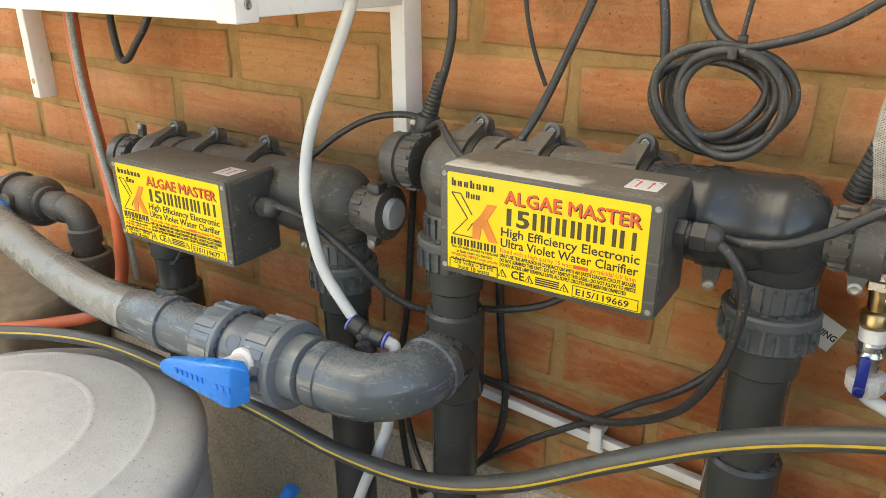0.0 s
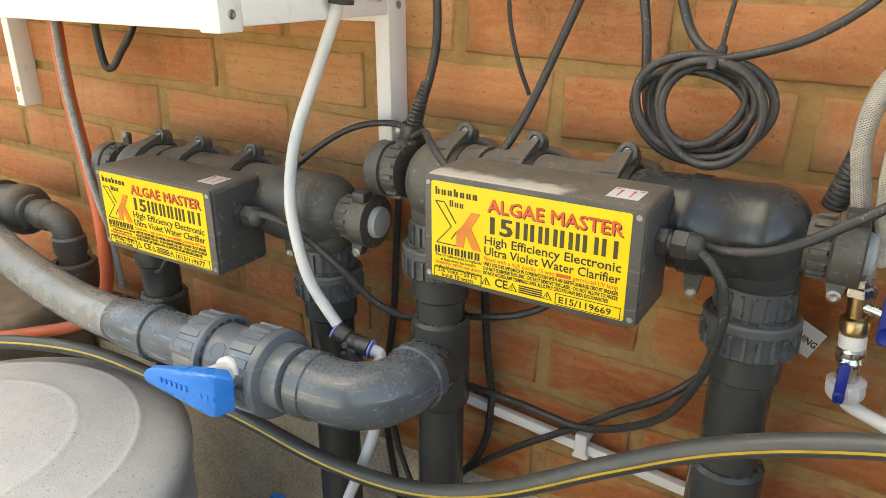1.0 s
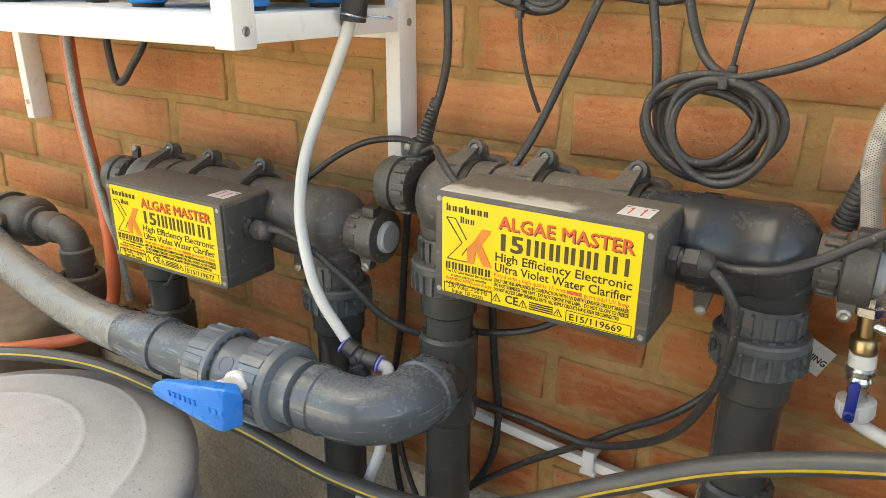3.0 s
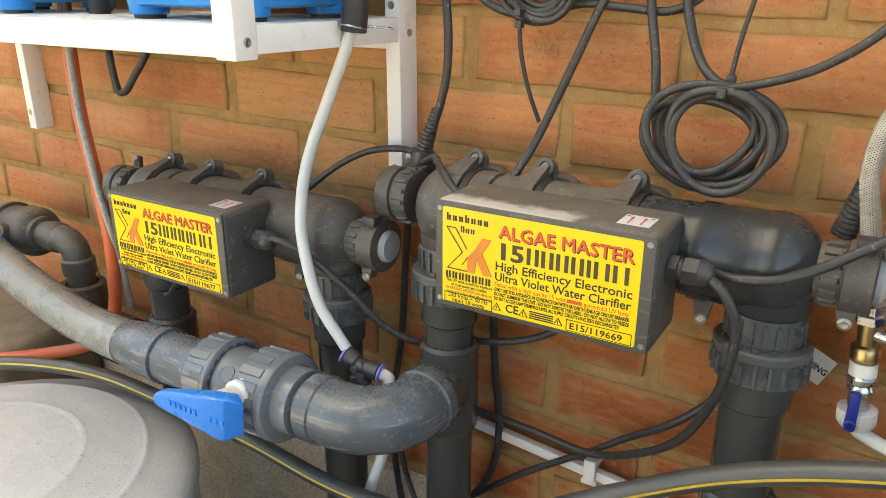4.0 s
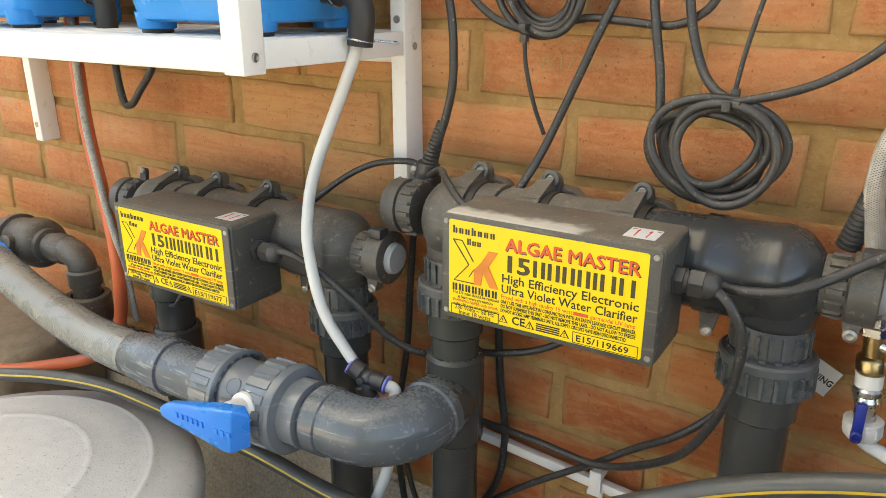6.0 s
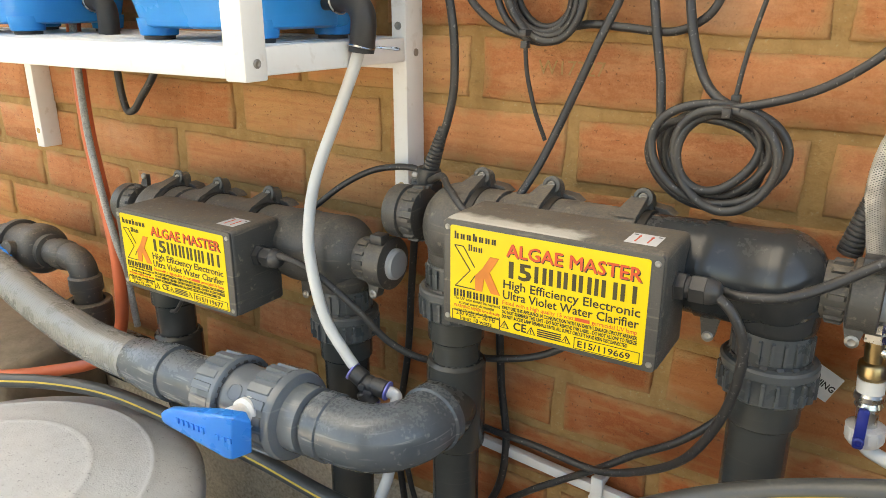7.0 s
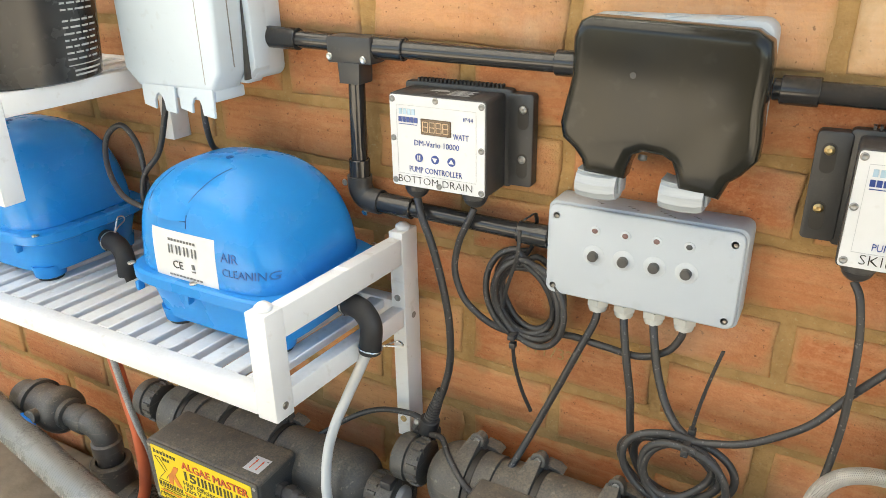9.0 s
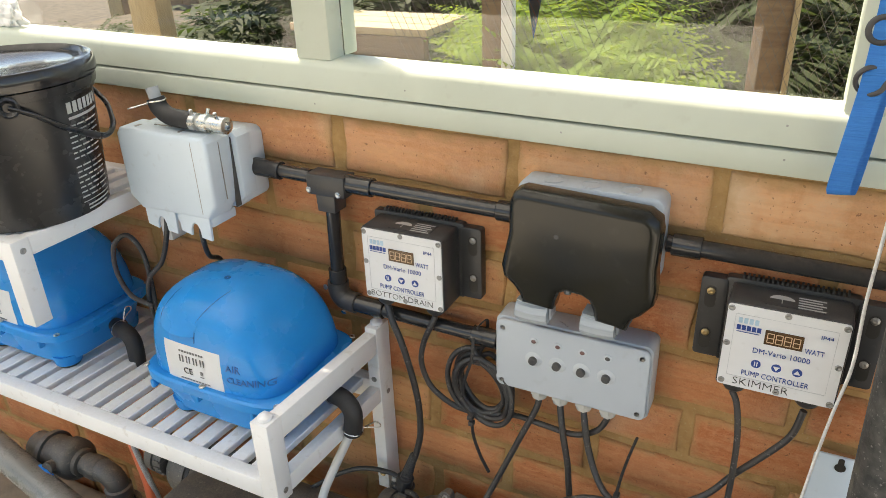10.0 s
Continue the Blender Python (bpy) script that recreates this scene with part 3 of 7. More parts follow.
# outside
M_SOIL = mat("garden_soil", (0.10, 0.075, 0.05), (0.05, 0.04, 0.025), rough=0.95, scale=8, bump=0.8, bscale=40)
M_TIMBER = mat("weathered_timber", (0.24, 0.16, 0.09), (0.16, 0.10, 0.06), rough=0.8, scale=14, stretch=(1, 6, 6), bump=0.4, bscale=120)
M_PALE_TIMBER = mat("pale_sawn_timber", (0.42, 0.32, 0.17), (0.34, 0.25, 0.13), rough=0.7, scale=14, stretch=(6, 6, 1), bump=0.3, bscale=120)
def leaf(name, c1, c2, glow):
    """A leaf surface that lets part of the light through."""
    m = mat(name, c1, c2, spec=0.2, rough=0.6, scale=14, bump=0.1, bscale=200)
    nt = m.node_tree
    tr, mix = nt.nodes.new("ShaderNodeBsdfTranslucent"), nt.nodes.new("ShaderNodeMixShader")
    tr.inputs[0].default_value = (*glow, 1)
    mix.inputs[0].default_value = 0.45
    nt.links.new(nt.nodes["Principled BSDF"].outputs[0], mix.inputs[1])
    nt.links.new(tr.outputs[0], mix.inputs[2])
    nt.links.new(mix.outputs[0], nt.nodes["Material Output"].inputs[0])
    return m


M_LEAF = leaf("fern_leaf", (0.165, 0.250, 0.030), (0.085, 0.150, 0.018), (0.34, 0.43, 0.042))
M_DARK_LEAF = leaf("dark_shrub_leaf", (0.045, 0.060, 0.022), (0.070, 0.085, 0.035), (0.055, 0.085, 0.018))
M_WIRE = mat("galvanised_wire", (0.16, 0.15, 0.13), rough=0.5, metal=0.6, scale=60, bump=0.0)
gr = bmesh.new()
bmesh.ops.create_grid(gr, x_segments=2, y_segments=2, size=600)
for v in gr.verts:
    v.co.z = FLOOR - 0.15
solid("ground", gr, M_SOIL, "bare brown garden soil", "ground", kind="structure")
bed = thing("raised_bed", (-1.6, 2.2, FLOOR - 0.15), "raised garden bed of weathered timber sleepers", "raised bed")
part("bed_soil", box(-5.0, 1.2, 1.3, 4.2, FLOOR - 0.15, 0.42, 0.01), M_SOIL, bed)
for z in (0.0, 0.24):
    part("sleeper", box(-5.0, 1.2, 1.12, 1.29, z - 0.02, z + 0.215, 0.012), M_TIMBER, bed)
for x, w in ((-0.842, 0.072), (-0.09, 0.085)):
    solid("fence_post", box(x, x + w, 1.32, 1.40, 0.42, 2.2, 0.004), M_TIMBER, "weathered square timber post in the garden bed", "post", "garden posts", at=(x, 1.36, 0.42))
# the white wood stands in for sunlight on this slim pale post
solid("fence_post", box(-0.764, -0.728, 1.28, 1.31, 0.42, 2.2, 0.003), M_WHITE_WOOD, "slim pale post whitened for sunlight beside a square post", "post", "garden posts", at=(-0.746, 1.295, 0.42))
solid("fence_post", box(-0.002, 0.012, 1.30, 1.33, 0.42, 2.2, 0.002), M_PALE_TIMBER, "slim pale timber post beside a square post", "post", "garden posts", at=(0.005, 1.31, 0.42))
solid("fence_post", box(-2.30, -2.16, 1.32, 1.40, 0.42, 2.2, 0.004), M_PALE_TIMBER, "pale sawn timber post in the garden bed", "post", "garden posts", at=(-2.23, 1.36, 0.42))
seat = thing("timber_bench", (-1.62, 2.0, 0.42), "low bench of weathered timber planks among the plants", "bench")
for k in range(3):
    part("plank", box(-1.95, -1.33, 1.86, 1.90, 0.42 + k * 0.105, 0.52 + k * 0.105, 0.003), M_TIMBER, seat)
for k in range(3):
    part("plank", box(-1.97, -1.31, 1.85 + k * 0.13, 1.97 + k * 0.13, 0.736, 0.765, 0.003), M_PALE_TIMBER, seat)
fence = thing("board_fence", (-2, 4.3, FLOOR - 0.15), "tall timber board fence behind the garden bed", "fence")
for k in range(46):
    x = -6.0 + k * 0.19
    part("fence_board", box(x, x + 0.18, 4.3, 4.325, FLOOR - 0.15, 1.75, 0.002), M_TIMBER if k % 3 else M_PALE_TIMBER, fence)


def fern(cx, cy, cz, fronds, length, material, name, label, leaf_width=0.0085):
    """A clump of arching fronds with pairs of small leaflets."""
    rnd = random.Random(int(cx * 1000) + int(cy * 77))
    verts, faces = [], []
    for k in range(fronds):
        az = rnd.uniform(0, math.tau)
        rise = rnd.uniform(0.35, 1.25)
        ln = length * rnd.uniform(0.6, 1.1)
        out = Vector((math.cos(az), math.sin(az), 0))
        side = Vector((-out.y, out.x, 0))
        for i in range(3, 25):
            s = i / 24
            p = Vector((cx, cy, cz)) + out * ln * s * math.cos(rise * (1 - 0.3 * s)) + Vector((0, 0, ln * (s * math.sin(rise) - 0.35 * s * s)))
            w = 0.085 * ln / 0.4 * math.sin(math.pi * min(1, 0.15 + 0.85 * s)) * rnd.uniform(0.8, 1.1)
            for q in (-1, 1):
                tip = p + side * q * w + out * w * 0.5 + Vector((0, 0, -w * rnd.uniform(0.0, 0.5)))
                mid = (p + tip) / 2
                wd = out * leaf_width + Vector((0, 0, rnd.uniform(-0.4, 0.4) * leaf_width))
                n = len(verts)
                verts += [p, mid - wd, tip, mid + wd]
                faces.append((n, n + 1, n + 2, n + 3))
    me = bpy.data.meshes.new(name)
    me.from_pydata([tuple(v - Vector((cx, cy, cz))) for v in verts], [], faces)
    me.materials.append(material)
    ob = new(name, me)
    ob.location = (cx, cy, cz)
    return tagged(ob, label, "fern", "garden plants")


for k in range(44):
    cy = random.uniform(1.5, 2.6)
    cx = random.uniform(-0.72, -0.40) - 0.42 * (cy - 1.5)
    fern(cx, cy, random.uniform(0.42, 0.62), 26, random.uniform(0.35, 0.62), M_LEAF, "fern", "bright green fern with feathery fronds", 0.0088)
for k in range(26):
    cx, cy = random.uniform(-4.2, -1.9), random.uniform(1.6, 3.2)
    fern(cx, cy, 0.42, 20, random.uniform(0.35, 0.5), M_DARK_LEAF, "shrub", "dark green low shrub with small leaves")
for k in range(20):
    fern(random.uniform(-0.7, 0.9), random.uniform(1.5, 2.4), 0.42, 18, 0.4, M_DARK_LEAF, "shrub", "dark green low shrub with small leaves")
for k in range(22):
    fern(random.uniform(-2.6, 1.0), random.uniform(2.7, 3.6), 0.42, 26, random.uniform(0.9, 1.25), M_DARK_LEAF, "shrub", "tall dark green shrub with dense small leaves", 0.020)
for k in range(9):
    fern(random.uniform(-0.25, 0.9), random.uniform(1.7, 2.5), 0.42, 24, random.uniform(0.6, 0.85), M_DARK_LEAF, "shrub", "tall dark green shrub with dense small leaves", 0.014)
wm = thing("wire_mesh", (0, 1.05, FLOOR - 0.15), "diamond wire mesh panel on a timber foot rail", "wire mesh")
part("foot_rail", box(-0.55, 0.75, 1.02, 1.08, FLOOR - 0.15, 0.36, 0.004), M_TIMBER, wm)
wires = []
for k in range(56):
    x = -0.70 + k * 0.024
    for d in (-1, 1):
        wires.append(rod((x, 1.05, 0.355), (x + d * 0.45, 1.05, 1.25), 0.0007, 0, 4))
tagged(part("wire", join(*wires), M_WIRE, wm), kind="stuff")
bunting = thing("bunting", (-0.45, 1.36, 1.2), "blue cloth pennant on a line between garden posts", "bunting")
part("line", rod((-0.745, 1.27, 1.24), (-0.05, 1.31, 1.24), 0.002, 0, 8), M_WHITE_CORD, bunting)
pen = bmesh.new()
pv = [pen.verts.new(p) for p in ((-0.715, 1.25, 1.24), (-0.580, 1.25, 1.24), (-0.652, 1.25, 0.872))]
pen.faces.new(pv)
bmesh.ops.solidify(pen, geom=pen.faces[:], thickness=0.002)
part("pennant", pen, M_STRAP, bunting)

bag = bmesh.new()
bmesh.ops.create_icosphere(bag, subdivisions=4, radius=1)
rnd = random.Random(9)
folds = [(Vector((rnd.uniform(-1, 1), rnd.uniform(-1, 1), rnd.uniform(-1, 1))).normalized(), rnd.uniform(5, 14), rnd.uniform(0, 6)) for k in range(7)]
for v in bag.verts:
    d = v.co.normalized()
    v.co = d * (1 + sum(0.075 * math.sin(d.dot(w) * f + p) for w, f, p in folds))
    v.co = Vector((-1.050 + v.co.x * 0.034, 0.002 + v.co.y * 0.012, 1.1085 + max(v.co.z, -0.86) * 0.024))
solid("plastic_bag", bag, M_WHITE_PLASTIC, "crumpled white plastic bag lying on the window ledge", "bag", at=(-1.050, 0.002, 1.088), sharp=0.25)

# ---- slatted racks ----
def screw_head(parent, p, d, r=0.0042, material=None):
    d = Vector(d).normalized()
    return part("screw", lathe(p, d, [(-0.001, r), (0.0006, r), (0.0012, r * 0.7), (0.0005, r * 0.25), (0.0004, 0)], 14), material or M_DULL_STEEL, parent)


def rack(name, xr, xl, z, front, front_foot, back_foot, top_rail, skew, label):
    """A slatted timber rack fixed to the wall: xr, xl its ends, z the slats' top, front its front edge; it stands askew by skew."""
    r = thing(name, ((xr + xl) / 2, front / 2, z - 0.035), label, "shelf", "white racks")
    ft, fd, bw, bd = 0.025, 0.025, 0.019, 0.031
    head = z + 0.091 if top_rail else z + 0.001

    def wood(nm, bm):
        for v in bm.verts:
            v.co.x += skew * (1 - v.co.y / front)
        return part(nm, bm, M_WHITE_WOOD, r)

    def slid(x, y):
        return x + skew * (1 - y / front)

    for x0, x1, b0, b1 in ((xr - ft, xr, xr - bw, xr), (xl, xl + ft, xl, xl + bw)):
        wood("front_post", box(x0, x1, front, front + fd, front_foot, head, 0.0016))
        wood("back_post", box(b0, b1, -bd, -0.0005, back_foot, head + 0.006 * top_rail, 0.0016))
        wood("end_rail", box(b0 + 0.001, b1 - 0.001, front + fd + 0.0004, -bd - 0.0004, z - 0.025, z, 0.0016))
        if top_rail:
            wood("end_rail", box(b0 + 0.001, b1 - 0.001, front + fd + 0.0004, -bd - 0.0004, head - 0.034, head - 0.001, 0.0016))
            for x, y in (((x0 + x1) / 2, front + fd / 2), ((b0 + b1) / 2, -bd / 2)):
                part("knob", lathe((slid(x, y), y, head - 0.001 + (0.006 if y > -0.1 else 0)), (0, 0, 1), [(0, 0.0075), (0.002, 0.009), (0.005, 0.0085), (0.008, 0.005), (0.009, 0)], 18), M_WHITE_WOOD, r)
        screw_head(r, (slid(x1, front + 0.0135), front + 0.0135, z - 0.014), (1, 0, 0))
        screw_head(r, (slid(b1, -0.014), -0.014, z - 0.016), (1, 0, 0))
        screw_head(r, (slid(b0, -bd) + 0.009, -bd - 0.0002, z + 0.012), (0, -1, 0))
        if back_foot < z - 0.1:
            screw_head(r, ((slid(b0, -bd) + slid(b1, -bd)) / 2, -bd - 0.0002, back_foot + 0.027), (0, -1, 0), 0.0045, M_BRASS)
    wood("front_rail", box(xl + ft + 0.0005, xr - ft - 0.0005, front + 0.001, front + 0.020, z - 0.027, z, 0.0016))
    wood("back_rail", box(xl + bw + 0.0005, xr - bw - 0.0005, -0.020, -0.002, z - 0.034, z, 0.0016))
    n = int((xr - xl - 0.06) / 0.0335)
    for k in range(n):
        x = xr - ft - 0.012 - k * 0.0335
        wood("slat", box(x - 0.021, x, front + 0.0205, -0.0205, z - 0.012, z - 0.001, 0.0014, 1))
    return r


rack("slatted_rack", -0.4175, -1.165, 0.629, -0.2495, 0.600, 0.439, 1, 0.015, "white painted slatted timber rack fixed to brick wall")
rack("slatted_rack", -0.757, -1.52, 0.895, -0.2690, 0.778, 0.795, 0, 0.0, "upper white painted slatted timber rack holding a bucket")


# ---- blue air pumps ----
def air_pump(dx, label, written):
    cx, cy = -0.554 + dx, -0.114
    hx, hy = 0.113, 0.088
    p = thing("air_pump", (cx, cy, 0.628), label, "air pump", "air pumps")

    def loop(bm, ax, ay, z, n=4.0, seg=56):
        axl, axr = ax if isinstance(ax, tuple) else (ax, ax)
        out = []
        for k in range(seg):
            t = k * math.tau / seg
            c, s = math.cos(t), math.sin(t)
            out.append(bm.verts.new((cx + (axr if c > 0 else axl) * math.copysign(abs(c) ** (2 / n), c), cy + ay * math.copysign(abs(s) ** (2 / n), s), z)))
        return out

    def stack(rows):
        bm = bmesh.new()
        rings = [loop(bm, *row) for row in rows]
        for r0, r1 in zip(rings, rings[1:]):
            for k in range(len(r0)):
                m = (k + 1) % len(r0)
                bm.faces.new((r0[k], r0[m], r1[m], r1[k]))
        bm.faces.new(rings[0][::-1])
        bm.faces.new(rings[-1])
        return bm

    rows = []
    for k in range(19):
        h = math.sin(k / 18 * math.pi / 2)
        rows.append(((max(0.004, hx * (1 - h ** 4.0) ** (1 / 2.5)), max(0.004, (hx - 0.008) * (1 - h ** 2.05) ** (1 / 2.05))), max(0.003, hy * (1 - h ** 3.4) ** (1 / 2.5)), 0.704 + 0.119 * h, 4.4 - 1.2 * h))
    dome = part("dome", stack(rows), M_PUMP, p, sharp=1.0)
    part("flange", stack([(hx + 0.006, hy + 0.006, 0.688, 5), (hx + 0.009, hy + 0.009, 0.690, 5), (hx + 0.009, hy + 0.009, 0.701, 5), (hx + 0.006, hy + 0.006, 0.7035, 5)]), M_PUMP, p)
    part("tub", stack([(hx - 0.020, hy - 0.015, 0.6400, 5), (hx - 0.015, hy - 0.011, 0.6425, 5), (hx - 0.010, hy - 0.007, 0.664, 5), (hx - 0.003, hy - 0.002, 0.6878, 5)]), M_PUMP, p)
    for sx in (-1, 1):
        for sy in (-1, 1):
            x, y = cx + sx * (hx - 0.040), cy + sy * (hy - 0.033)
            foot = part("foot", lathe((x, y, 0.632), (0, 0, 1), [(0, 0.018), (0.001, 0.0195), (0.0175, 0.022)], 22), M_PUMP, p)
            part("rubber_pad", lathe((x, y, 0.628), (0, 0, 1), [(0, 0.016), (0.0041, 0.0165)], 20), M_RUBBER, foot)
            part("screw", lathe((cx + sx * (hx - 0.004), cy + sy * (hy - 0.004), 0.7036), (0, 0, 1), [(0, 0.0045), (0.0012, 0.0045), (0.002, 0.003), (0.0012, 0)], 14), M_STEEL, p)
    part("screw", lathe((cx - 0.004, cy - hy - 0.003, 0.7036), (0, 0, 1), [(0, 0.0045), (0.0012, 0.0045), (0.002, 0.003), (0.0012, 0)], 14), M_STEEL, p)
    for x in (cx - 0.098, cx - 0.02, cx + 0.07):
        part("latch_rib", box(x, x + 0.006, cy - hy - 0.0055, cy - hy + 0.004, 0.676, 0.6875, 0.002), M_PUMP, p)
    fy = cy - hy - 0.0012

    def skin(x, z):
        """The dome's front at x and height z."""
        h = min(0.98, max(0.0, (z - 0.704) / 0.119))
        k = math.asin(h) / (math.pi / 2) * 18
        lo_, f = int(k), k - int(k)
        ys = []
        for (axl, axr), ay, zz, n in (rows[lo_], rows[min(18, lo_ + 1)]):
            u = min(0.999, abs((x - cx) / (axr if x > cx else axl)))
            ys.append(cy - ay * (1 - u ** n) ** (1 / n))
        return ys[0] * (1 - f) + ys[1] * f

    def wrapped(bm, ref):
        for v in bm.verts:
            v.co.y = skin(v.co.x, v.co.z) + (v.co.y - ref)
        return bm

    sheet = bmesh.new()
    bmesh.ops.create_grid(sheet, x_segments=14, y_segments=8, size=0.5)
    for v in sheet.verts:
        v.co = Vector((cx - 0.016 + v.co.x * 0.094, fy - 0.0004, 0.7305 + v.co.y * 0.056))
    label_part = part("maker_label", wrapped(sheet, fy), M_WHITE_LABEL, p, "white paper label", sharp=2.0)
    bars = [box(cx - 0.036 + k * 0.0046, cx - 0.0334 + k * 0.0046, fy - 0.0016, fy - 0.0011, 0.7475, 0.7500, 0) for k in range(9)]
    for k in range(4):
        u = cx - 0.037 + k * 0.0115
        bars += [box(u + q * 0.0048, u + q * 0.0048 + 0.0016, fy - 0.0016, fy - 0.0011, 0.7330, 0.7430, 0) for q in (0, 1)]
    bars += [box(cx - 0.040 + k * 0.0050, cx - 0.0366 + k * 0.0050, fy - 0.0016, fy - 0.0011, 0.7068, 0.7086, 0) for k in range(10)]
    bars += [box(cx - 0.0045, cx - 0.0005, fy - 0.0016, fy - 0.0011, 0.7195, 0.7250, 0), box(cx - 0.0055, cx + 0.0005, fy - 0.0016, fy - 0.0011, 0.7160, 0.7172, 0)]
    part("printed_bar", wrapped(join(*bars), fy - 0.0002), M_GREY_INK, label_part)
    words = [lettering("CE", 0.013, Vector((cx + 0.022 - 0.055, fy - 0.0014, 0.7165)), p, M_INK)]
    if written:
        words.append(lettering("AIR", 0.014, Vector((cx + 0.038, fy - 0.0006, 0.7370)), p, M_PEN, name="handwriting"))
        words.append(lettering("CLEANING", 0.0125, Vector((cx + 0.038, fy - 0.0006, 0.7210)), p, M_PEN, name="handwriting", width=0.058))
    base = ROOT[p.name]
    for word in words:
        for v in word.data.vertices:
            v.co.y = skin(v.co.x + base.x, v.co.z + base.z) + (v.co.y + base.y - fy) - base.y
    # cover flap line on the dome
    hood = bmesh.new()
    nu, nv = 16, 12
    grid = []
    for j in range(nv + 1):
        v = j / nv
        row = []
        for i in range(nu + 1):
            u = i / nu
            x = cx - 0.073 + u * (0.063 + 0.012 * v * v) + 0.004 * v
            z = 0.7715 + 0.004 * (1 - u) * (1 - v) - 0.0022 * math.sin(math.pi * u) * (1 - v) + 0.030 * v
            lift = 0.0004 + 0.0050 * (1 - v) ** 2.2 * math.sin(math.pi * u) ** 0.6
            row.append(hood.verts.new((x, skin(x, z) - lift, z)))
        grid.append(row)
    for j in range(nv):
        for i in range(nu):
            hood.faces.new((grid[j][i], grid[j][i + 1], grid[j + 1][i + 1], grid[j + 1][i]))
    under = [hood.verts.new((w.co.x, skin(w.co.x, w.co.z) + 0.002, w.co.z + 0.0022)) for w in grid[0]]
    for i in range(nu):
        hood.faces.new((under[i], under[i + 1], grid[0][i + 1], grid[0][i]))
    part("cover_flap", hood, M_PUMP, p, sharp=0.7)
    part("cover_seam", tube([(cx - 0.073 + 0.063 * u, skin(cx - 0.073 + 0.063 * u, 0.7705 + 0.004 * (1 - u)) - 0.0001, 0.7705 + 0.004 * (1 - u) - 0.0020 * math.sin(math.pi * u)) for u in (0, 0.2, 0.4, 0.6, 0.8, 1.0)], 0.0007, 6, 4), M_SEAM, p)
    def on_dome(x, k):
        (axl, axr), ay, z, n = rows[k]
        ax = axr if x > cx else axl
        u = min(0.999, abs((x - cx) / ax))
        return Vector((x, cy - ay * (1 - u ** n) ** (1 / n) - 0.0002, z))
    seam = [on_dome(cx - 0.0095 + 0.0045 * max(0, k - 9), k) for k in range(6, 16)]
    part("cover_seam", tube(seam, 0.0005, 6, 4), M_SEAM, p)
    part("cover_seam", tube([on_dome(cx - 0.072 + 0.0035 * max(0, k - 9), k) for k in range(7, 14)], 0.0004, 6, 4), M_SEAM, p)
    # small dimple in the dome, its shade given as dark blue
    part("vent", lathe((cx - 0.005, cy - 0.014, 0.8212), (0, 0, 1), [(0, 0.0042), (0.0022, 0.0042), (0.0018, 0.0028), (0.0012, 0)], 16), M_SEAM, p)
    # outlet on the right end
    part("outlet", rod((cx + hx - 0.014, cy + 0.012, 0.667), (cx + hx + 0.012, cy + 0.012, 0.667), 0.010), M_BLACK, p)
    return p


air_pump(0.0, "blue plastic air pump with white label on slatted rack", True)
air_pump(-0.395, "blue plastic air pump beside a white post on slatted rack", False)


def spring_clip(parent, c, axis, r):
    """A bent wire hose clip with two ears."""
    d, a, b = frame_of(axis)
    c = Vector(c)
    pts = [c + (a * math.cos(t) + b * math.sin(t)) * r + d * 0.001 * math.sin(2 * t) for t in [k * math.tau / 20 for k in range(21)]]
    e = pts[-1]
    o = a
    ear = [e, e + o * 0.010 + b * 0.004, e + o * 0.020 + b * 0.007, e + o * 0.024, e + o * 0.020 - b * 0.004, e + o * 0.010 - b * 0.001, e + o * 0.001]
    return part("spring_clip", join(sweep(pts, 0.0010, 6), tube(ear, 0.0010, 6, 4)), M_STEEL, parent)


def rubber_elbow(dx, dz_end, label):
    h = thing("rubber_hose", (-0.42 + dx, -0.112, 0.66), label, "hose", "pump outlets")
    pts = [(-0.432 + dx, -0.110, 0.667), (-0.418 + dx, -0.112, 0.668), (-0.404 + dx, -0.114, 0.664), (-0.3935 + dx, -0.117, 0.650), (-0.3965 + dx, -0.118, dz_end)]
    part("rubber_sleeve", tube(pts, 0.0125, 20, 8), M_RUBBER, h)
    spring_clip(h, (-0.428 + dx, -0.110, 0.667), (1, -0.1, 0.05), 0.0132)
    if dz_end > 0.61:
        spring_clip(h, (-0.3955 + dx, -0.118, dz_end + 0.006), (0.15, 0, 1), 0.0132)
    return h


rubber_elbow(0.0, 0.619, "black rubber elbow hose with wire spring clips")
rubber_elbow(-0.395, 0.601, "black rubber elbow hose through the rack slats")

# ---- bucket on the upper rack ----
bucket = thing("bucket", (-0.836, -0.172, 0.895), "black plastic bucket with lid and white printed panel", "bucket")
bc = Vector((-0.836, -0.172, 0.895))
part("pail", lathe(bc, (0, 0, 1), [(0, 0.090), (0.002, 0.094), (0.02, 0.096), (0.158, 0.106), (0.159, 0.1095), (0.164, 0.1100), (0.165, 0.1125), (0.176, 0.1135), (0.177, 0.110), (0.19, 0.108)], 56), M_GLOSS_BLACK, bucket)
part("lid", lathe(bc, (0, 0, 1), [(0.178, 0.1125), (0.1785, 0.1160), (0.186, 0.1170), (0.1965, 0.1160), (0.1995, 0.1135), (0.2000, 0.1110), (0.1985, 0.1085), (0.1930, 0.1060), (0.1920, 0.092), (0.1932, 0.090), (0.1920, 0.088), (0.1915, 0)], 64), M_GLOSSY_LID, bucket)


def round_pail(angle, radius, height):
    a = radians(angle)
    return bc + Vector((math.cos(a) * radius, math.sin(a) * radius, height))


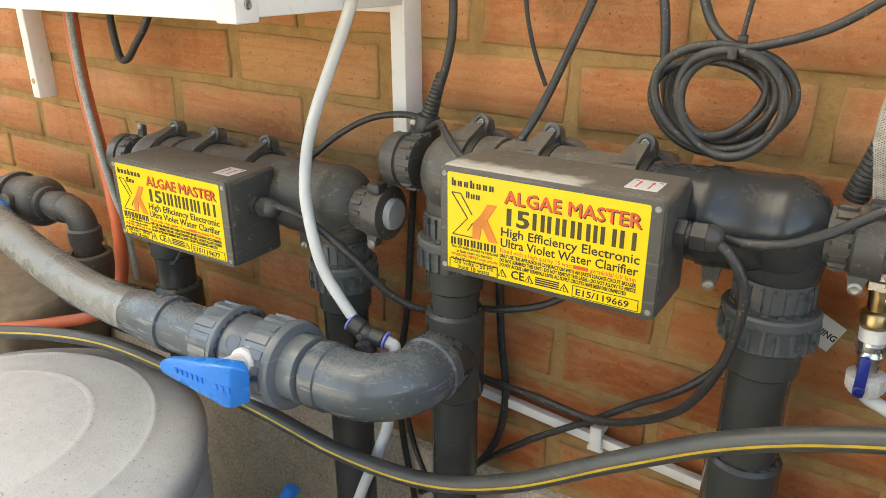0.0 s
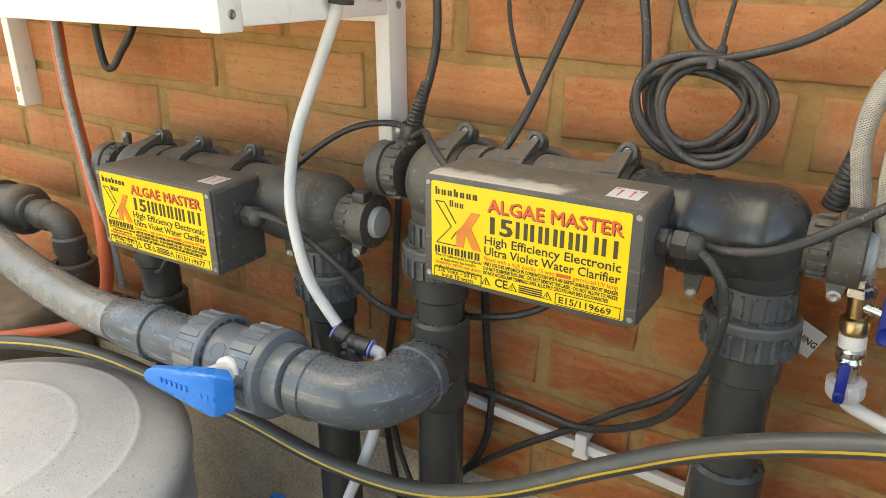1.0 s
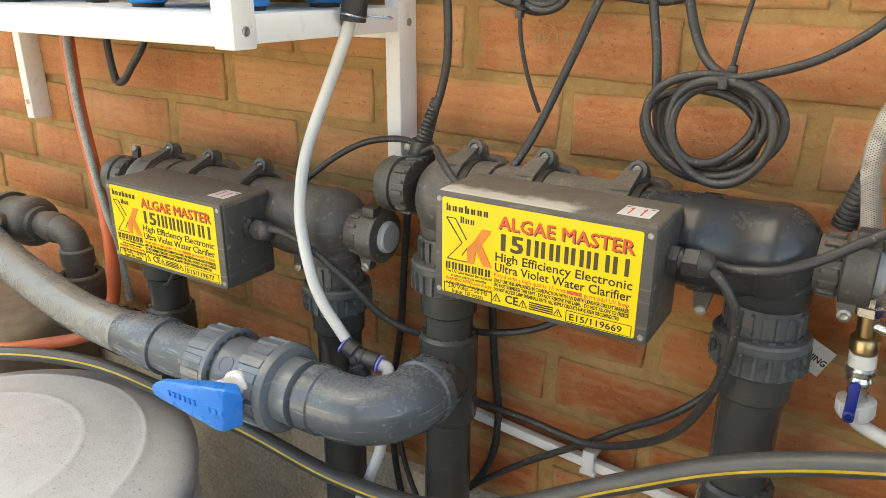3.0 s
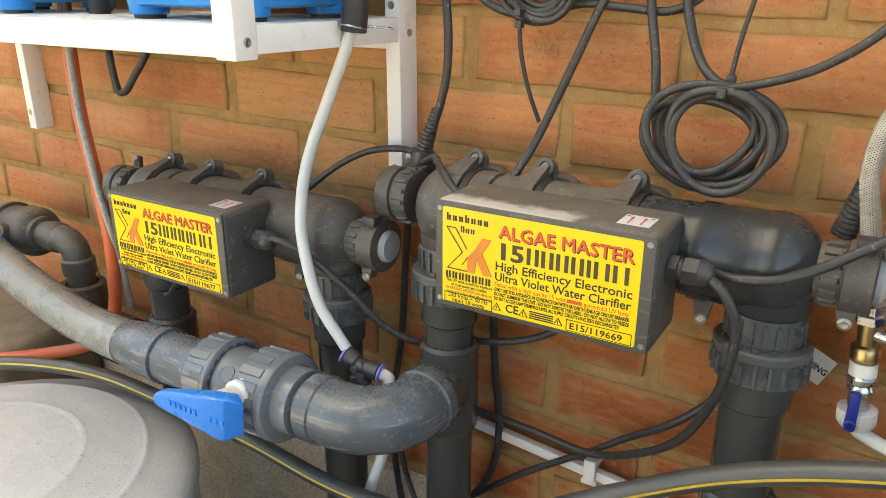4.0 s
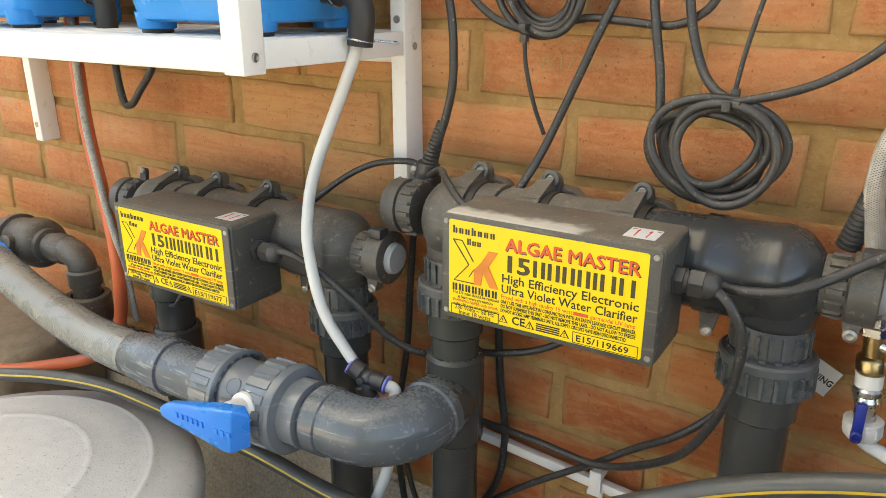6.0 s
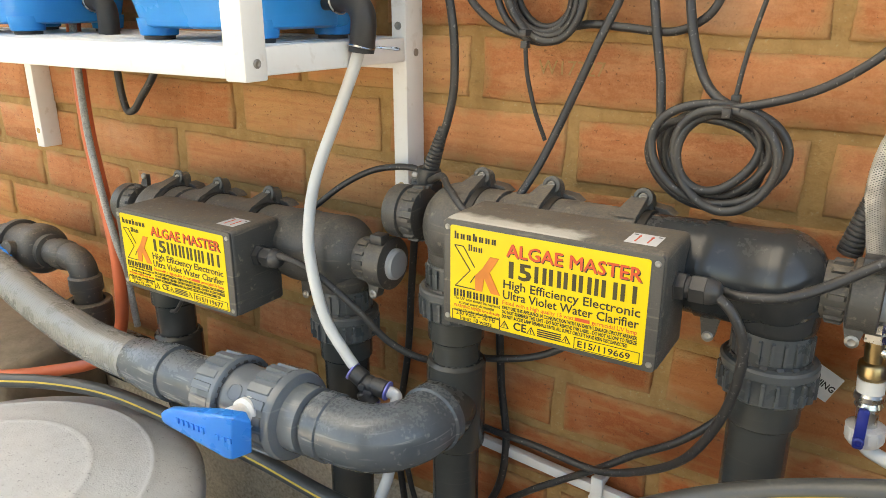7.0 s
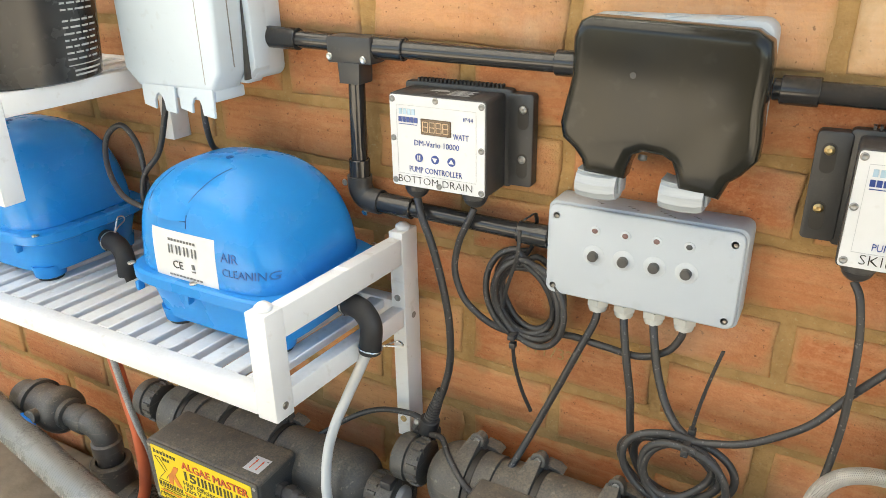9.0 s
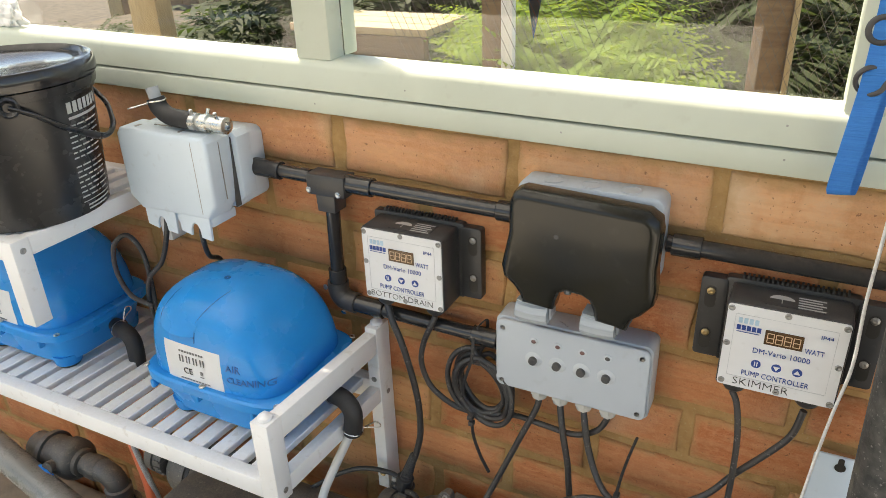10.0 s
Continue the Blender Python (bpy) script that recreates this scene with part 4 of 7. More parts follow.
part("pivot_boss", lathe(round_pail(-32, 0.104, 0.163), (math.cos(radians(-32)), math.sin(radians(-32)), 0), [(0, 0.0125), (0.014, 0.0125), (0.015, 0.010), (0.011, 0.0055), (0.011, 0)], 22), M_GLOSS_BLACK, bucket)
bail = [round_pail(a, r, z) for a, r, z in ((-32, 0.1165, 0.163), (-20, 0.1195, 0.150), (-7, 0.1205, 0.130), (7, 0.121, 0.114), (18, 0.122, 0.103), (26, 0.122, 0.0995), (37, 0.121, 0.101), (48, 0.120, 0.110), (70, 0.119, 0.128), (100, 0.118, 0.150), (148, 0.116, 0.163))]
part("bail_handle", tube(bail, lambda q: 0.0034 + 0.0034 * math.exp(-((q - 0.42) / 0.2) ** 2), 12, 8, 0.55), M_GLOSS_BLACK, bucket, "black plastic carrying handle")


def on_pail(a0, a1, z0, z1, off=0.0008):
    """A patch that lies on the pail's side, between two angles and heights."""
    bm = bmesh.new()
    cols = []
    n = max(1, int(abs(a1 - a0) / 4))
    for k in range(n + 1):
        a = radians(a0 + (a1 - a0) * k / n)
        col = []
        for z in (z0, z1):
            r = 0.096 + (z - 0.02) * (0.010 / 0.145) + off
            col.append(bm.verts.new(bc + Vector((math.cos(a) * r, math.sin(a) * r, z))))
        cols.append(col)
    for c0, c1 in zip(cols, cols[1:]):
        bm.faces.new((c0[0], c1[0], c1[1], c0[1]))
    return bm


rnd = random.Random(5)
brand = [on_pail(4 + k * 5.4, 8 + k * 5.4, 0.138, 0.152) for k in range(7)]
part("brand_mark", join(*brand), M_PALE_PRINT, bucket, "white printed bars")
lines = [on_pail(4, 40, 0.130, 0.1335)]
for k in range(14):
    z = 0.121 - k * 0.0070 - (0.005 if k > 6 else 0)
    a = 2
    while a < 34:
        w = rnd.uniform(3, 9)
        lines.append(on_pail(a, min(a + w, 36), z, z + 0.0021))
        a += w + 1.6
lines.append(on_pail(2, 38, 0.0185, 0.0198))
lines += [on_pail(6, 36, 0.012, 0.0142), on_pail(6, 30, 0.007, 0.0092)]
part("small_print", join(*lines), M_PALE_PRINT, bucket, "rows of small white printed bars")
for piece in bucket.children:
    piece.scale = (0.9726, 0.9726, 0.9726)

# ---- pale grey weatherproof socket ----
sock = thing("weatherproof_socket", (-0.65, 0, 0.87), "pale grey weatherproof socket box with hinged cover ajar", "socket")
part("back_box", prism(rounded(-0.722, -0.578, 0.890, 0.988, 0.012), -0.050, -0.0005, 0.004), M_GREY_BOX, sock)
cov = prism([(-0.735, 0.988), (-0.728, 0.996), (-0.588, 0.996), (-0.582, 0.989), (-0.583, 0.906), (-0.598, 0.885), (-0.716, 0.884), (-0.735, 0.902)], -0.104, -0.058, 0.005, 3)
cover = part("hinged_cover", cov, M_GREY_BOX, sock)
part("seam", box(-0.6065, -0.6058, -0.1043, -0.1030, 0.893, 0.990, 0), M_DULL_STEEL, cover)
part("seam", box(-0.5825, -0.5812, -0.0815, -0.0808, 0.910, 0.986, 0), M_DULL_STEEL, cover)
# a dark wedge laid on as the shade inside the cover's open side
gap = bmesh.new()
gv = [gap.verts.new((x, y, z)) for x in (-0.5832, -0.5812) for y, z in ((-0.0585, 0.986), (-0.0670, 0.893), (-0.0575, 0.893))]
for f in ((0, 1, 2), (3, 5, 4), (0, 3, 4, 1), (1, 4, 5, 2), (2, 5, 3, 0)):
    gap.faces.new([gv[q] for q in f])
part("gap", gap, M_DARK_GREY, cover, "dark wedge for the shade in the gap beside the cover")
part("rear_cover", prism([(-0.728, 0.986), (-0.722, 0.9935), (-0.580, 0.9935), (-0.574, 0.986), (-0.574, 0.905), (-0.590, 0.887), (-0.728, 0.887)], -0.0572, -0.030, 0.003), M_GREY_BOX, sock)
for x in (-0.70, -0.625):
    part("hinge_slot", box(x - 0.012, x - 0.008, -0.092, -0.082, 0.9955, 0.9966, 0), M_DULL_STEEL, cover)
part("hinge_slot", box(-0.692, -0.634, -0.0765, -0.074, 0.9955, 0.9966, 0), M_DULL_STEEL, cover)
for x0 in (-0.712, -0.652):
    flap = [(x0, 0.888), (x0, 0.862), (x0 + 0.018, 0.858), (x0 + 0.019, 0.868), (x0 + 0.023, 0.875), (x0 + 0.027, 0.877), (x0 + 0.031, 0.875), (x0 + 0.034, 0.868), (x0 + 0.035, 0.857), (x0 + 0.052, 0.855), (x0 + 0.054, 0.888)]
    part("cable_flap", prism(flap, -0.103, -0.099, 0.0006, 1), M_GREY_BOX, sock)
part("lower_guard", box(-0.712, -0.598, -0.0985, -0.052, 0.872, 0.886, 0.003), M_GREY_BOX, sock)

# ---- fitting lying on the grey socket ----
fit_hose = thing("hose_fitting", (-0.64, -0.07, 0.996), "black rubber elbow with chrome clamps lying on grey socket", "hose fitting")
part("rubber_sleeve", tube([(-0.694, -0.078, 1.032), (-0.690, -0.078, 1.020), (-0.676, -0.079, 1.011), (-0.655, -0.080, 1.009), (-0.632, -0.081, 1.009)], 0.0115, 18, 8), M_RUBBER, fit_hose)
part("nylon_tube", lathe((-0.693, -0.078, 1.030), (-0.25, 0, 1), [(0, 0.008), (0.016, 0.008), (0.016, 0.006), (0.008, 0.006), (0.008, 0)], 18), M_PALE_PLUG, fit_hose)
spring_clip(fit_hose, (-0.693, -0.078, 1.028), (0.25, 0, -1), 0.0120)
part("chrome_union", lathe((-0.634, -0.081, 1.008), (1, 0, 0), [(0, 0.009), (0.001, 0.0115), (0.010, 0.0115), (0.011, 0.008), (0.017, 0.008), (0.018, 0.0115), (0.028, 0.0115), (0.029, 0.009), (0.040, 0.009), (0.041, 0.0105), (0.056, 0.0105), (0.057, 0.006), (0.052, 0.0055), (0.052, 0)], 22), M_STEEL, fit_hose, "chrome threaded union")
for x, s in ((-0.629, 1), (-0.611, -1), (-0.590, 1)):
    part("clamp_screw", rod((x, -0.081 - 0.004 * s, 1.017), (x + 0.001, -0.081 - 0.006 * s, 1.025), 0.0026), M_STEEL, fit_hose)

for piece in fit_hose.children:
    piece.location += Vector((0.016, 0.0, 0.001))

# ---- black conduit ----
conduit = thing("conduit", (-0.3, -0.03, 0.74), "black plastic conduit run with tee and elbow on brick wall", "conduit")
CR, CY = 0.0094, -0.024
def con(p, q, r=CR):
    return part("conduit_pipe", rod(p, q, r), M_GLOSSY_LID, conduit)
con((-0.566, CY, 0.936), (-0.488, CY, 0.934))
con((-0.430, CY, 0.932), (-0.190, CY, 0.928))
con((-0.040, -0.0145, 0.9180), (0.449, -0.0145, 0.9126))
con((-0.459, CY, 0.905), (-0.463, CY, 0.785))
con((-0.440, CY, 0.757), (-0.222, CY, 0.752))
for p, q in (((-0.580, CY, 0.936), (-0.535, CY, 0.935)), ((-0.435, CY, 0.932), (-0.395, CY, 0.9315)), ((-0.228, CY, 0.929), (-0.198, CY, 0.9285)), ((-0.034, -0.0145, 0.9180), (-0.004, -0.0145, 0.9177)), ((-0.4625, CY, 0.806), (-0.463, CY, 0.783)), ((-0.436, CY, 0.757), (-0.392, CY, 0.756)), ((-0.262, CY, 0.753), (-0.2275, CY, 0.752))):
    part("coupling", rod(p, q, 0.0122), M_GLOSSY_LID, conduit)
part("tee_box", join(box(-0.4865, -0.4295, CY - 0.014, CY + 0.014, 0.9150, 0.9430, 0.002), prism([(-0.4745, 0.918), (-0.4455, 0.918), (-0.4470, 0.893), (-0.4730, 0.893)], CY - 0.013, CY + 0.013, 0.001)), M_BLACK, conduit, "black inspection tee")
screw_head(conduit, (-0.4835, CY - 0.014, 0.9215), (0, -1, 0), 0.004, M_STEEL)
screw_head(conduit, (-0.4395, CY - 0.014, 0.9200), (0, -1, 0), 0.004, M_STEEL)
part("elbow_box", tube([(-0.4635, CY, 0.786), (-0.4635, CY, 0.772), (-0.458, CY, 0.762), (-0.449, CY, 0.758), (-0.435, CY, 0.757)], 0.0145, 20, 8), M_BLACK, conduit, "black inspection elbow")
screw_head(conduit, (-0.4785, CY - 0.010, 0.778), (-0.3, -1, 0), 0.004, M_STEEL)
screw_head(conduit, (-0.452, CY - 0.011, 0.745), (0, -1, -0.4), 0.004, M_STEEL)


# ---- pump controllers ----
def pump_controller(dx, dz, note, label, ear_sides):
    x0, x1, z0, z1 = -0.397 + dx, -0.285 + dx, 0.7945 + dz, 0.8935 + dz
    c = thing("pump_controller", ((x0 + x1) / 2, 0, z0), label, "pump controller", "pump controllers")
    body = part("housing", prism(rounded(x0, x1, z0, z1, 0.004, 3), -0.056, -0.012, 0.0015), M_BLACK, c)
    part("back_frame", prism(rounded(x0 - 0.007, x1 + 0.007, z0 + 0.001, z1 + 0.004, 0.004, 3), -0.0125, -0.0005, 0.0015), M_BLACK, c)
    for k in range(22):
        x = x0 + 0.008 + k * 0.0046
        part("fin", box(x, x + 0.0022, -0.011, -0.003, z1 + 0.002, z1 + 0.0075, 0), M_BLACK, c)
    for side in ear_sides:
        ex0, ex1 = (x1 + 0.004, x1 + 0.031) if side > 0 else (x0 - 0.031, x0 - 0.004)
        ear = part("mounting_ear", prism(rounded(ex0, ex1, z0 + 0.004, z1 + 0.001, 0.004, 3), -0.0145, -0.0008, 0.0012), M_BLACK, c)
        xm = ex1 - 0.011 if side > 0 else ex0 + 0.011
        for zc in (z0 + 0.026, z1 - 0.022):
            part("slot", prism(rounded(xm - 0.0058, xm + 0.0058, zc - 0.013, zc + 0.013, 0.0055), -0.0149, -0.0140, 0), M_INK, ear)
            part("screw", lathe((xm, -0.0149, zc + 0.007), (0, -1, 0), [(0, 0.0042), (0.001, 0.0042), (0.002, 0.002), (0.0015, 0)], 14), M_BRASS if side < 0 else M_DULL_STEEL, ear)
    f = -0.0575
    plate = part("face_plate", prism(rounded(x0 + 0.0015, x1 - 0.0015, z0 + 0.0015, z1 - 0.0015, 0.003, 3), f, -0.0555, 0.0004, 1), M_WHITE_LABEL, c, "white printed face plate")
    W, H = x1 - x0, z1 - z0
    def at(u, v):
        return (x0 + u * W, f - 0.0004, z0 + v * H)
    for u, v in ((0.045, 0.94), (0.5, 0.955), (0.955, 0.94), (0.045, 0.53), (0.955, 0.50), (0.05, 0.07), (0.52, 0.06), (0.955, 0.06)):
        part("screw", lathe((x0 + u * W, f + 0.0003, z0 + v * H), (0, -1, 0), [(0, 0.0033), (0.0008, 0.0033), (0.0014, 0.0022), (0.0006, 0.0008), (0.0006, 0)], 14), M_DULL_STEEL, plate)
    for u0, u1, v0, v1 in ((0.085, 0.905, 0.884, 0.888), (0.085, 0.905, 0.150, 0.154), (0.085, 0.088, 0.154, 0.884), (0.902, 0.905, 0.154, 0.884)):
        part("plate_line", box(x0 + W * u0, x0 + W * u1, f - 0.0003, f - 0.0001, z0 + H * v0, z0 + H * v1, 0), M_PLATE_LINE, plate)
    # maker's mark as plain bars
    part("mark_bar", join(*[box(x0 + W * (0.115 + k * 0.045), x0 + W * (0.148 + k * 0.045), f - 0.0006, f - 0.0001, z0 + H * 0.79, z0 + H * 0.85, 0) for k in range(4)]), M_TEAL_INK, plate)
    part("mark_bar", join(*[box(x0 + W * (0.108 + k * 0.042), x0 + W * (0.142 + k * 0.042), f - 0.0006, f - 0.0001, z0 + H * 0.71, z0 + H * 0.765, 0) for k in range(5)] + [box(x0 + W * 0.11, x0 + W * 0.30, f - 0.0006, f - 0.0001, z0 + H * 0.685, z0 + H * 0.692, 0)]), M_BLUE_INK, plate)
    d = part("display", box(x0 + W * 0.345, x0 + W * 0.655, f - 0.0012, f + 0.0004, z0 + H * 0.60, z0 + H * 0.765, 0.0005, 1), M_DISPLAY, plate, "dark numeric display, unlit")
    seg = []
    for k in range(4):
        u0, u1 = x0 + W * (0.368 + 0.070 * k), x0 + W * (0.420 + 0.070 * k)
        za, zb, zm = z0 + H * 0.632, z0 + H * 0.735, z0 + H * 0.683
        t = 0.0007
        for zz in (za, zm, zb):
            seg.append(box(u0, u1, f - 0.0016, f - 0.0011, zz - t / 2, zz + t / 2, 0))
        for uu in (u0, u1):
            seg.append(box(uu - t / 2, uu + t / 2, f - 0.00155, f - 0.0011, za, zb, 0))
    part("numeral_row", join(*seg), M_SEGMENT, d)
    lettering("IP44", 0.0058, at(0.775, 0.78), plate, M_BLUE_INK, width=W * 0.095)
    lettering("WATT", 0.0085, at(0.675, 0.585), plate, M_BLUE_INK, width=W * 0.155)
    lettering("DM-Vario 10000", 0.0085, at(0.265, 0.475), plate, M_BLUE_INK, width=W * 0.465)
    lettering("PUMP CONTROLLER", 0.0088, at(0.205, 0.185), plate, M_BLUE_INK, width=W * 0.555)
    lettering(note, 0.0115 if len(note) > 8 else 0.0125, at(0.075 if len(note) > 8 else 0.14, 0.055), plate, M_INK, name="handwriting", bold=-0.00022, width=W * (0.78 if len(note) > 8 else 0.47))
    for k, u in enumerate((0.315, 0.485, 0.655)):
        p0 = Vector((x0 + u * W, f, z0 + 0.345 * H))
        btn = part("button", lathe(p0 + Vector((0, 0.0002, 0)), (0, -1, 0), [(0, 0.0046), (0.0007, 0.0046), (0.0007, 0)], 22), M_BLUE_INK, plate, "round blue key")
        if k == 0:
            sy = [box(p0.x - 0.0016, p0.x - 0.0007, f - 0.0011, f - 0.0004, p0.z - 0.0026, p0.z + 0.0026, 0), box(p0.x + 0.0007, p0.x + 0.0016, f - 0.0011, f - 0.0004, p0.z - 0.0026, p0.z + 0.0026, 0)]
        else:
            s = -1 if k == 1 else 1
            sy = [prism([(p0.x - 0.003, p0.z - 0.0018 * s), (p0.x + 0.003, p0.z - 0.0018 * s), (p0.x, p0.z + 0.0028 * s)], f - 0.0011, f - 0.0004, 0)]
        part("symbol", join(*sy), M_WHITE_LABEL, btn)
    # warning print on the top face
    lab = part("top_label", box(x0 + W * 0.30, x0 + W * 0.80, -0.048, -0.020, z1 - 0.0003, z1 + 0.0004, 0), M_BLACK, c)
    for k in range(5):
        part("printed_bar", box(x0 + W * 0.56, x0 + W * (0.78 - 0.03 * (k % 2)), -0.046 + k * 0.005, -0.0442 + k * 0.005, z1 + 0.0003, z1 + 0.0007, 0), M_PALE_PRINT, lab)
    shade = bmesh.new()
    rim = [shade.verts.new((x0 + W * 0.43 + 0.0115 * math.cos(a), -0.035 + 0.0085 * math.sin(a), z1 + 0.0006)) for a in [math.pi * q / 10 for q in range(11)]]
    shade.faces.new(rim)
    part("umbrella_sign", join(shade, box(x0 + W * 0.43 - 0.0004, x0 + W * 0.43 + 0.0004, -0.0425, -0.0345, z1 + 0.0003, z1 + 0.0006, 0)), M_PALE_PRINT, lab)
    for gx in (x0 + W * 0.16, x0 + W * 0.79):
        part("cable_gland", lathe((gx, -0.034, z0 + 0.001), (0, 0, -1), [(0, 0.0120), (0.0025, 0.0120), (0.003, 0.0136), (0.009, 0.0136), (0.0095, 0.0128), (0.013, 0.0118), (0.016, 0.0096), (0.0185, 0.0066), (0.019, 0.004)], 20), M_BLACK, c)
    return c


pump_controller(0.0, 0.0, "BOTTOM DRAIN", "black pump controller with white face plate, marked bottom drain", (1,))
pump_controller(0.4275, -0.007, "SKIMMER", "black pump controller with white face plate, marked skimmer", (-1, 1))

# ---- black double socket with smoked cover ----
bs = thing("weatherproof_socket", (-0.115, 0, 0.855), "black weatherproof socket cover on pale grey back box", "socket")
part("back_box", prism(rounded(-0.2010, -0.0420, 0.872, 0.9745, 0.012), -0.036, -0.0005, 0.004), M_SWITCH, bs)
for k in range(3):
    part("knockout", lathe((-0.164 + k * 0.042, -0.022, 0.9744), (0, 0, 1), [(0, 0.0115), (0.0008, 0.0115), (0.0008, 0.0100), (0.0002, 0.0098), (0.0002, 0)], 24), M_SWITCH, bs)
out = [(-0.186, 0.981), (-0.178, 0.9845), (-0.055, 0.979), (-0.044, 0.972), (-0.0415, 0.960), (-0.043, 0.925), (-0.0415, 0.905), (-0.042, 0.890), (-0.052, 0.878), (-0.060, 0.872), (-0.066, 0.858), (-0.098, 0.862), (-0.101, 0.874), (-0.105, 0.8825), (-0.112, 0.886), (-0.128, 0.8875), (-0.136, 0.884), (-0.140, 0.874), (-0.142, 0.864), (-0.176, 0.866), (-0.179, 0.876), (-0.186, 0.884), (-0.1965, 0.892), (-0.199, 0.904), (-0.195, 0.922), (-0.191, 0.94), (-0.191, 0.97)]
out = [(-0.207 + (x + 0.199) * 1.075, 0.9765 + (z - 0.9845) * 1.145) for x, z in out]
shell = part("smoked_cover", prism(out, -0.072, -0.0365, 0.010, 6), M_SMOKED, bs, sharp=0.9)
part("centre_screw", lathe((-0.143, -0.0718, 0.931), (0, -1, 0), [(0, 0.0028), (0.0006, 0.0026), (0.0002, 0)], 14), M_DARK_GREY, shell)
part("latch_stud", lathe((-0.134, -0.050, 0.858), (0, -0.5, -1), [(0, 0.004), (0.004, 0.004), (0.005, 0.002)], 12), M_DULL_STEEL, bs)
for x0 in (-0.188, -0.1125):
    profile = [(-0.0440, 0.8420), (-0.0660, 0.8420)]
    for q in range(9):
        a = radians(62 - 15.5 * q)
        r = 0.0150 if q % 2 else 0.0143
        profile.append((-0.0585 - r * math.cos(a), 0.8285 + r * 0.92 * math.sin(a)))
    profile += [(-0.0500, 0.8160), (-0.0440, 0.8200)]
    cb = bmesh.new()
    ends = [[cb.verts.new((x, y, z - bow)) for y, z in profile] for x, bow in ((x0, -0.0016), (x0 + 0.006, 0.0), (x0 + 0.0185, 0.0009), (x0 + 0.031, 0.0), (x0 + 0.037, -0.0016))]
    for e0, e1 in zip(ends, ends[1:]):
        for k in range(len(profile)):
            n = (k + 1) % len(profile)
            cb.faces.new((e0[k], e0[n], e1[n], e1[k]))
    cb.faces.new(ends[0])
    cb.faces.new(ends[-1][::-1])
    clip = part("clear_clip", cb, M_CLIP, bs, "clear ribbed plastic clip", sharp=0.3)
    part("clip_hinge", box(x0 + 0.0372, x0 + 0.0400, -0.064, -0.046, 0.8235, 0.8400, 0.001), M_CLIP, clip)

# ---- grey switch enclosure ----
sw = thing("switch_box", (-0.13, 0, 0.70), "pale grey switch enclosure with four round push buttons", "switch box")
part("enclosure", prism(rounded(-0.2255, -0.0365, 0.698, 0.7985, 0.009), -0.036, -0.0005, 0.002), M_SWITCH, sw)
front = part("front_lid", prism(rounded(-0.2235, -0.0385, 0.700, 0.7965, 0.009), -0.0425, -0.0365, 0.0025, 3), M_SWITCH, sw)
for x, z in ((-0.2145, 0.785), (-0.0475, 0.785), (-0.2155, 0.7085), (-0.0475, 0.7085)):
    # flat grey disc standing for the shade in the screw's recess
    part("lid_screw", lathe((x, -0.0422, z), (0, -1, 0), [(0, 0.0034), (0.0003, 0.0034), (0.0003, 0)], 16), M_GREY_INK, front)
    part("lid_screw", lathe((x + 0.0006, -0.0424, z - 0.0004), (0, -1, 0), [(0, 0.0019), (0.0004, 0.0019), (0.0005, 0.0014), (0.0002, 0.0006), (0.0002, 0)], 14), M_DULL_STEEL, front)
for k in range(4):
    x = -0.1746 + k * 0.0296
    ring_ = part("indicator", lathe((x, -0.0423, 0.7758), (0, -1, 0), [(0, 0.0050), (0.001, 0.0048), (0.0014, 0.0036), (0.0014, 0)], 20), M_RING, front)
    part("indicator_lens", ball((x, -0.0437, 0.7758), 0.0030, 0.0012, 0.0026, 14, 8), M_LENS if k < 3 else M_DARK_GREY, ring_)
    bz = part("push_button", lathe((x, -0.0423, 0.7496), (0, -1, 0), [(0, 0.0108), (0.0006, 0.0104), (0.0007, 0.0094), (0.0010, 0.0090), (0.0016, 0.0078), (0.0018, 0)], 26), M_RING, front)
    part("button_cap", lathe((x, -0.0437, 0.7496), (0, -1, 0), [(0, 0.0053), (0.0045, 0.0050), (0.0055, 0.0041), (0.0058, 0)], 20), M_DARK_GREY, bz, "dark grey button cap")
for k in range(4):
    u = -0.180 + k * 0.0305
    strokes = [box(u + q * 0.0042, u + q * 0.0042 + 0.0038, -0.0245 - q * 0.0030, -0.0238 - q * 0.0030, 0.7984, 0.7989, 0) for q in range(2 + k % 3)]
    part("pencil_mark", join(*strokes), M_GREY_INK, sw)
GL = [(-0.173, 0.699), (-0.1455, 0.6985), (-0.1155, 0.6985), (-0.0855, 0.6985)]
for x, z in GL:
    part("cable_gland", join(lathe((x, -0.021, z), (0, 0, -1), [(0, 0.010), (0.004, 0.010)], 18), lathe((x, -0.021, z - 0.004), (0, 0, -1), [(0, 0.0118), (0.0075, 0.0118), (0.009, 0.0095), (0.015, 0.0085), (0.0155, 0.004)], 6), lathe((x, -0.021, z - 0.0115), (0, 0, -1), [(0, 0.0102), (0.006, 0.0092), (0.008, 0.005)], 18)), M_GLAND, sw)

# ---- ultraviolet water clarifiers ----
UY, UZ, UR = -0.078, 0.449, 0.041        # the tube's axis and radius
XL, XR = -0.312, -0.003                  # the two downpipes


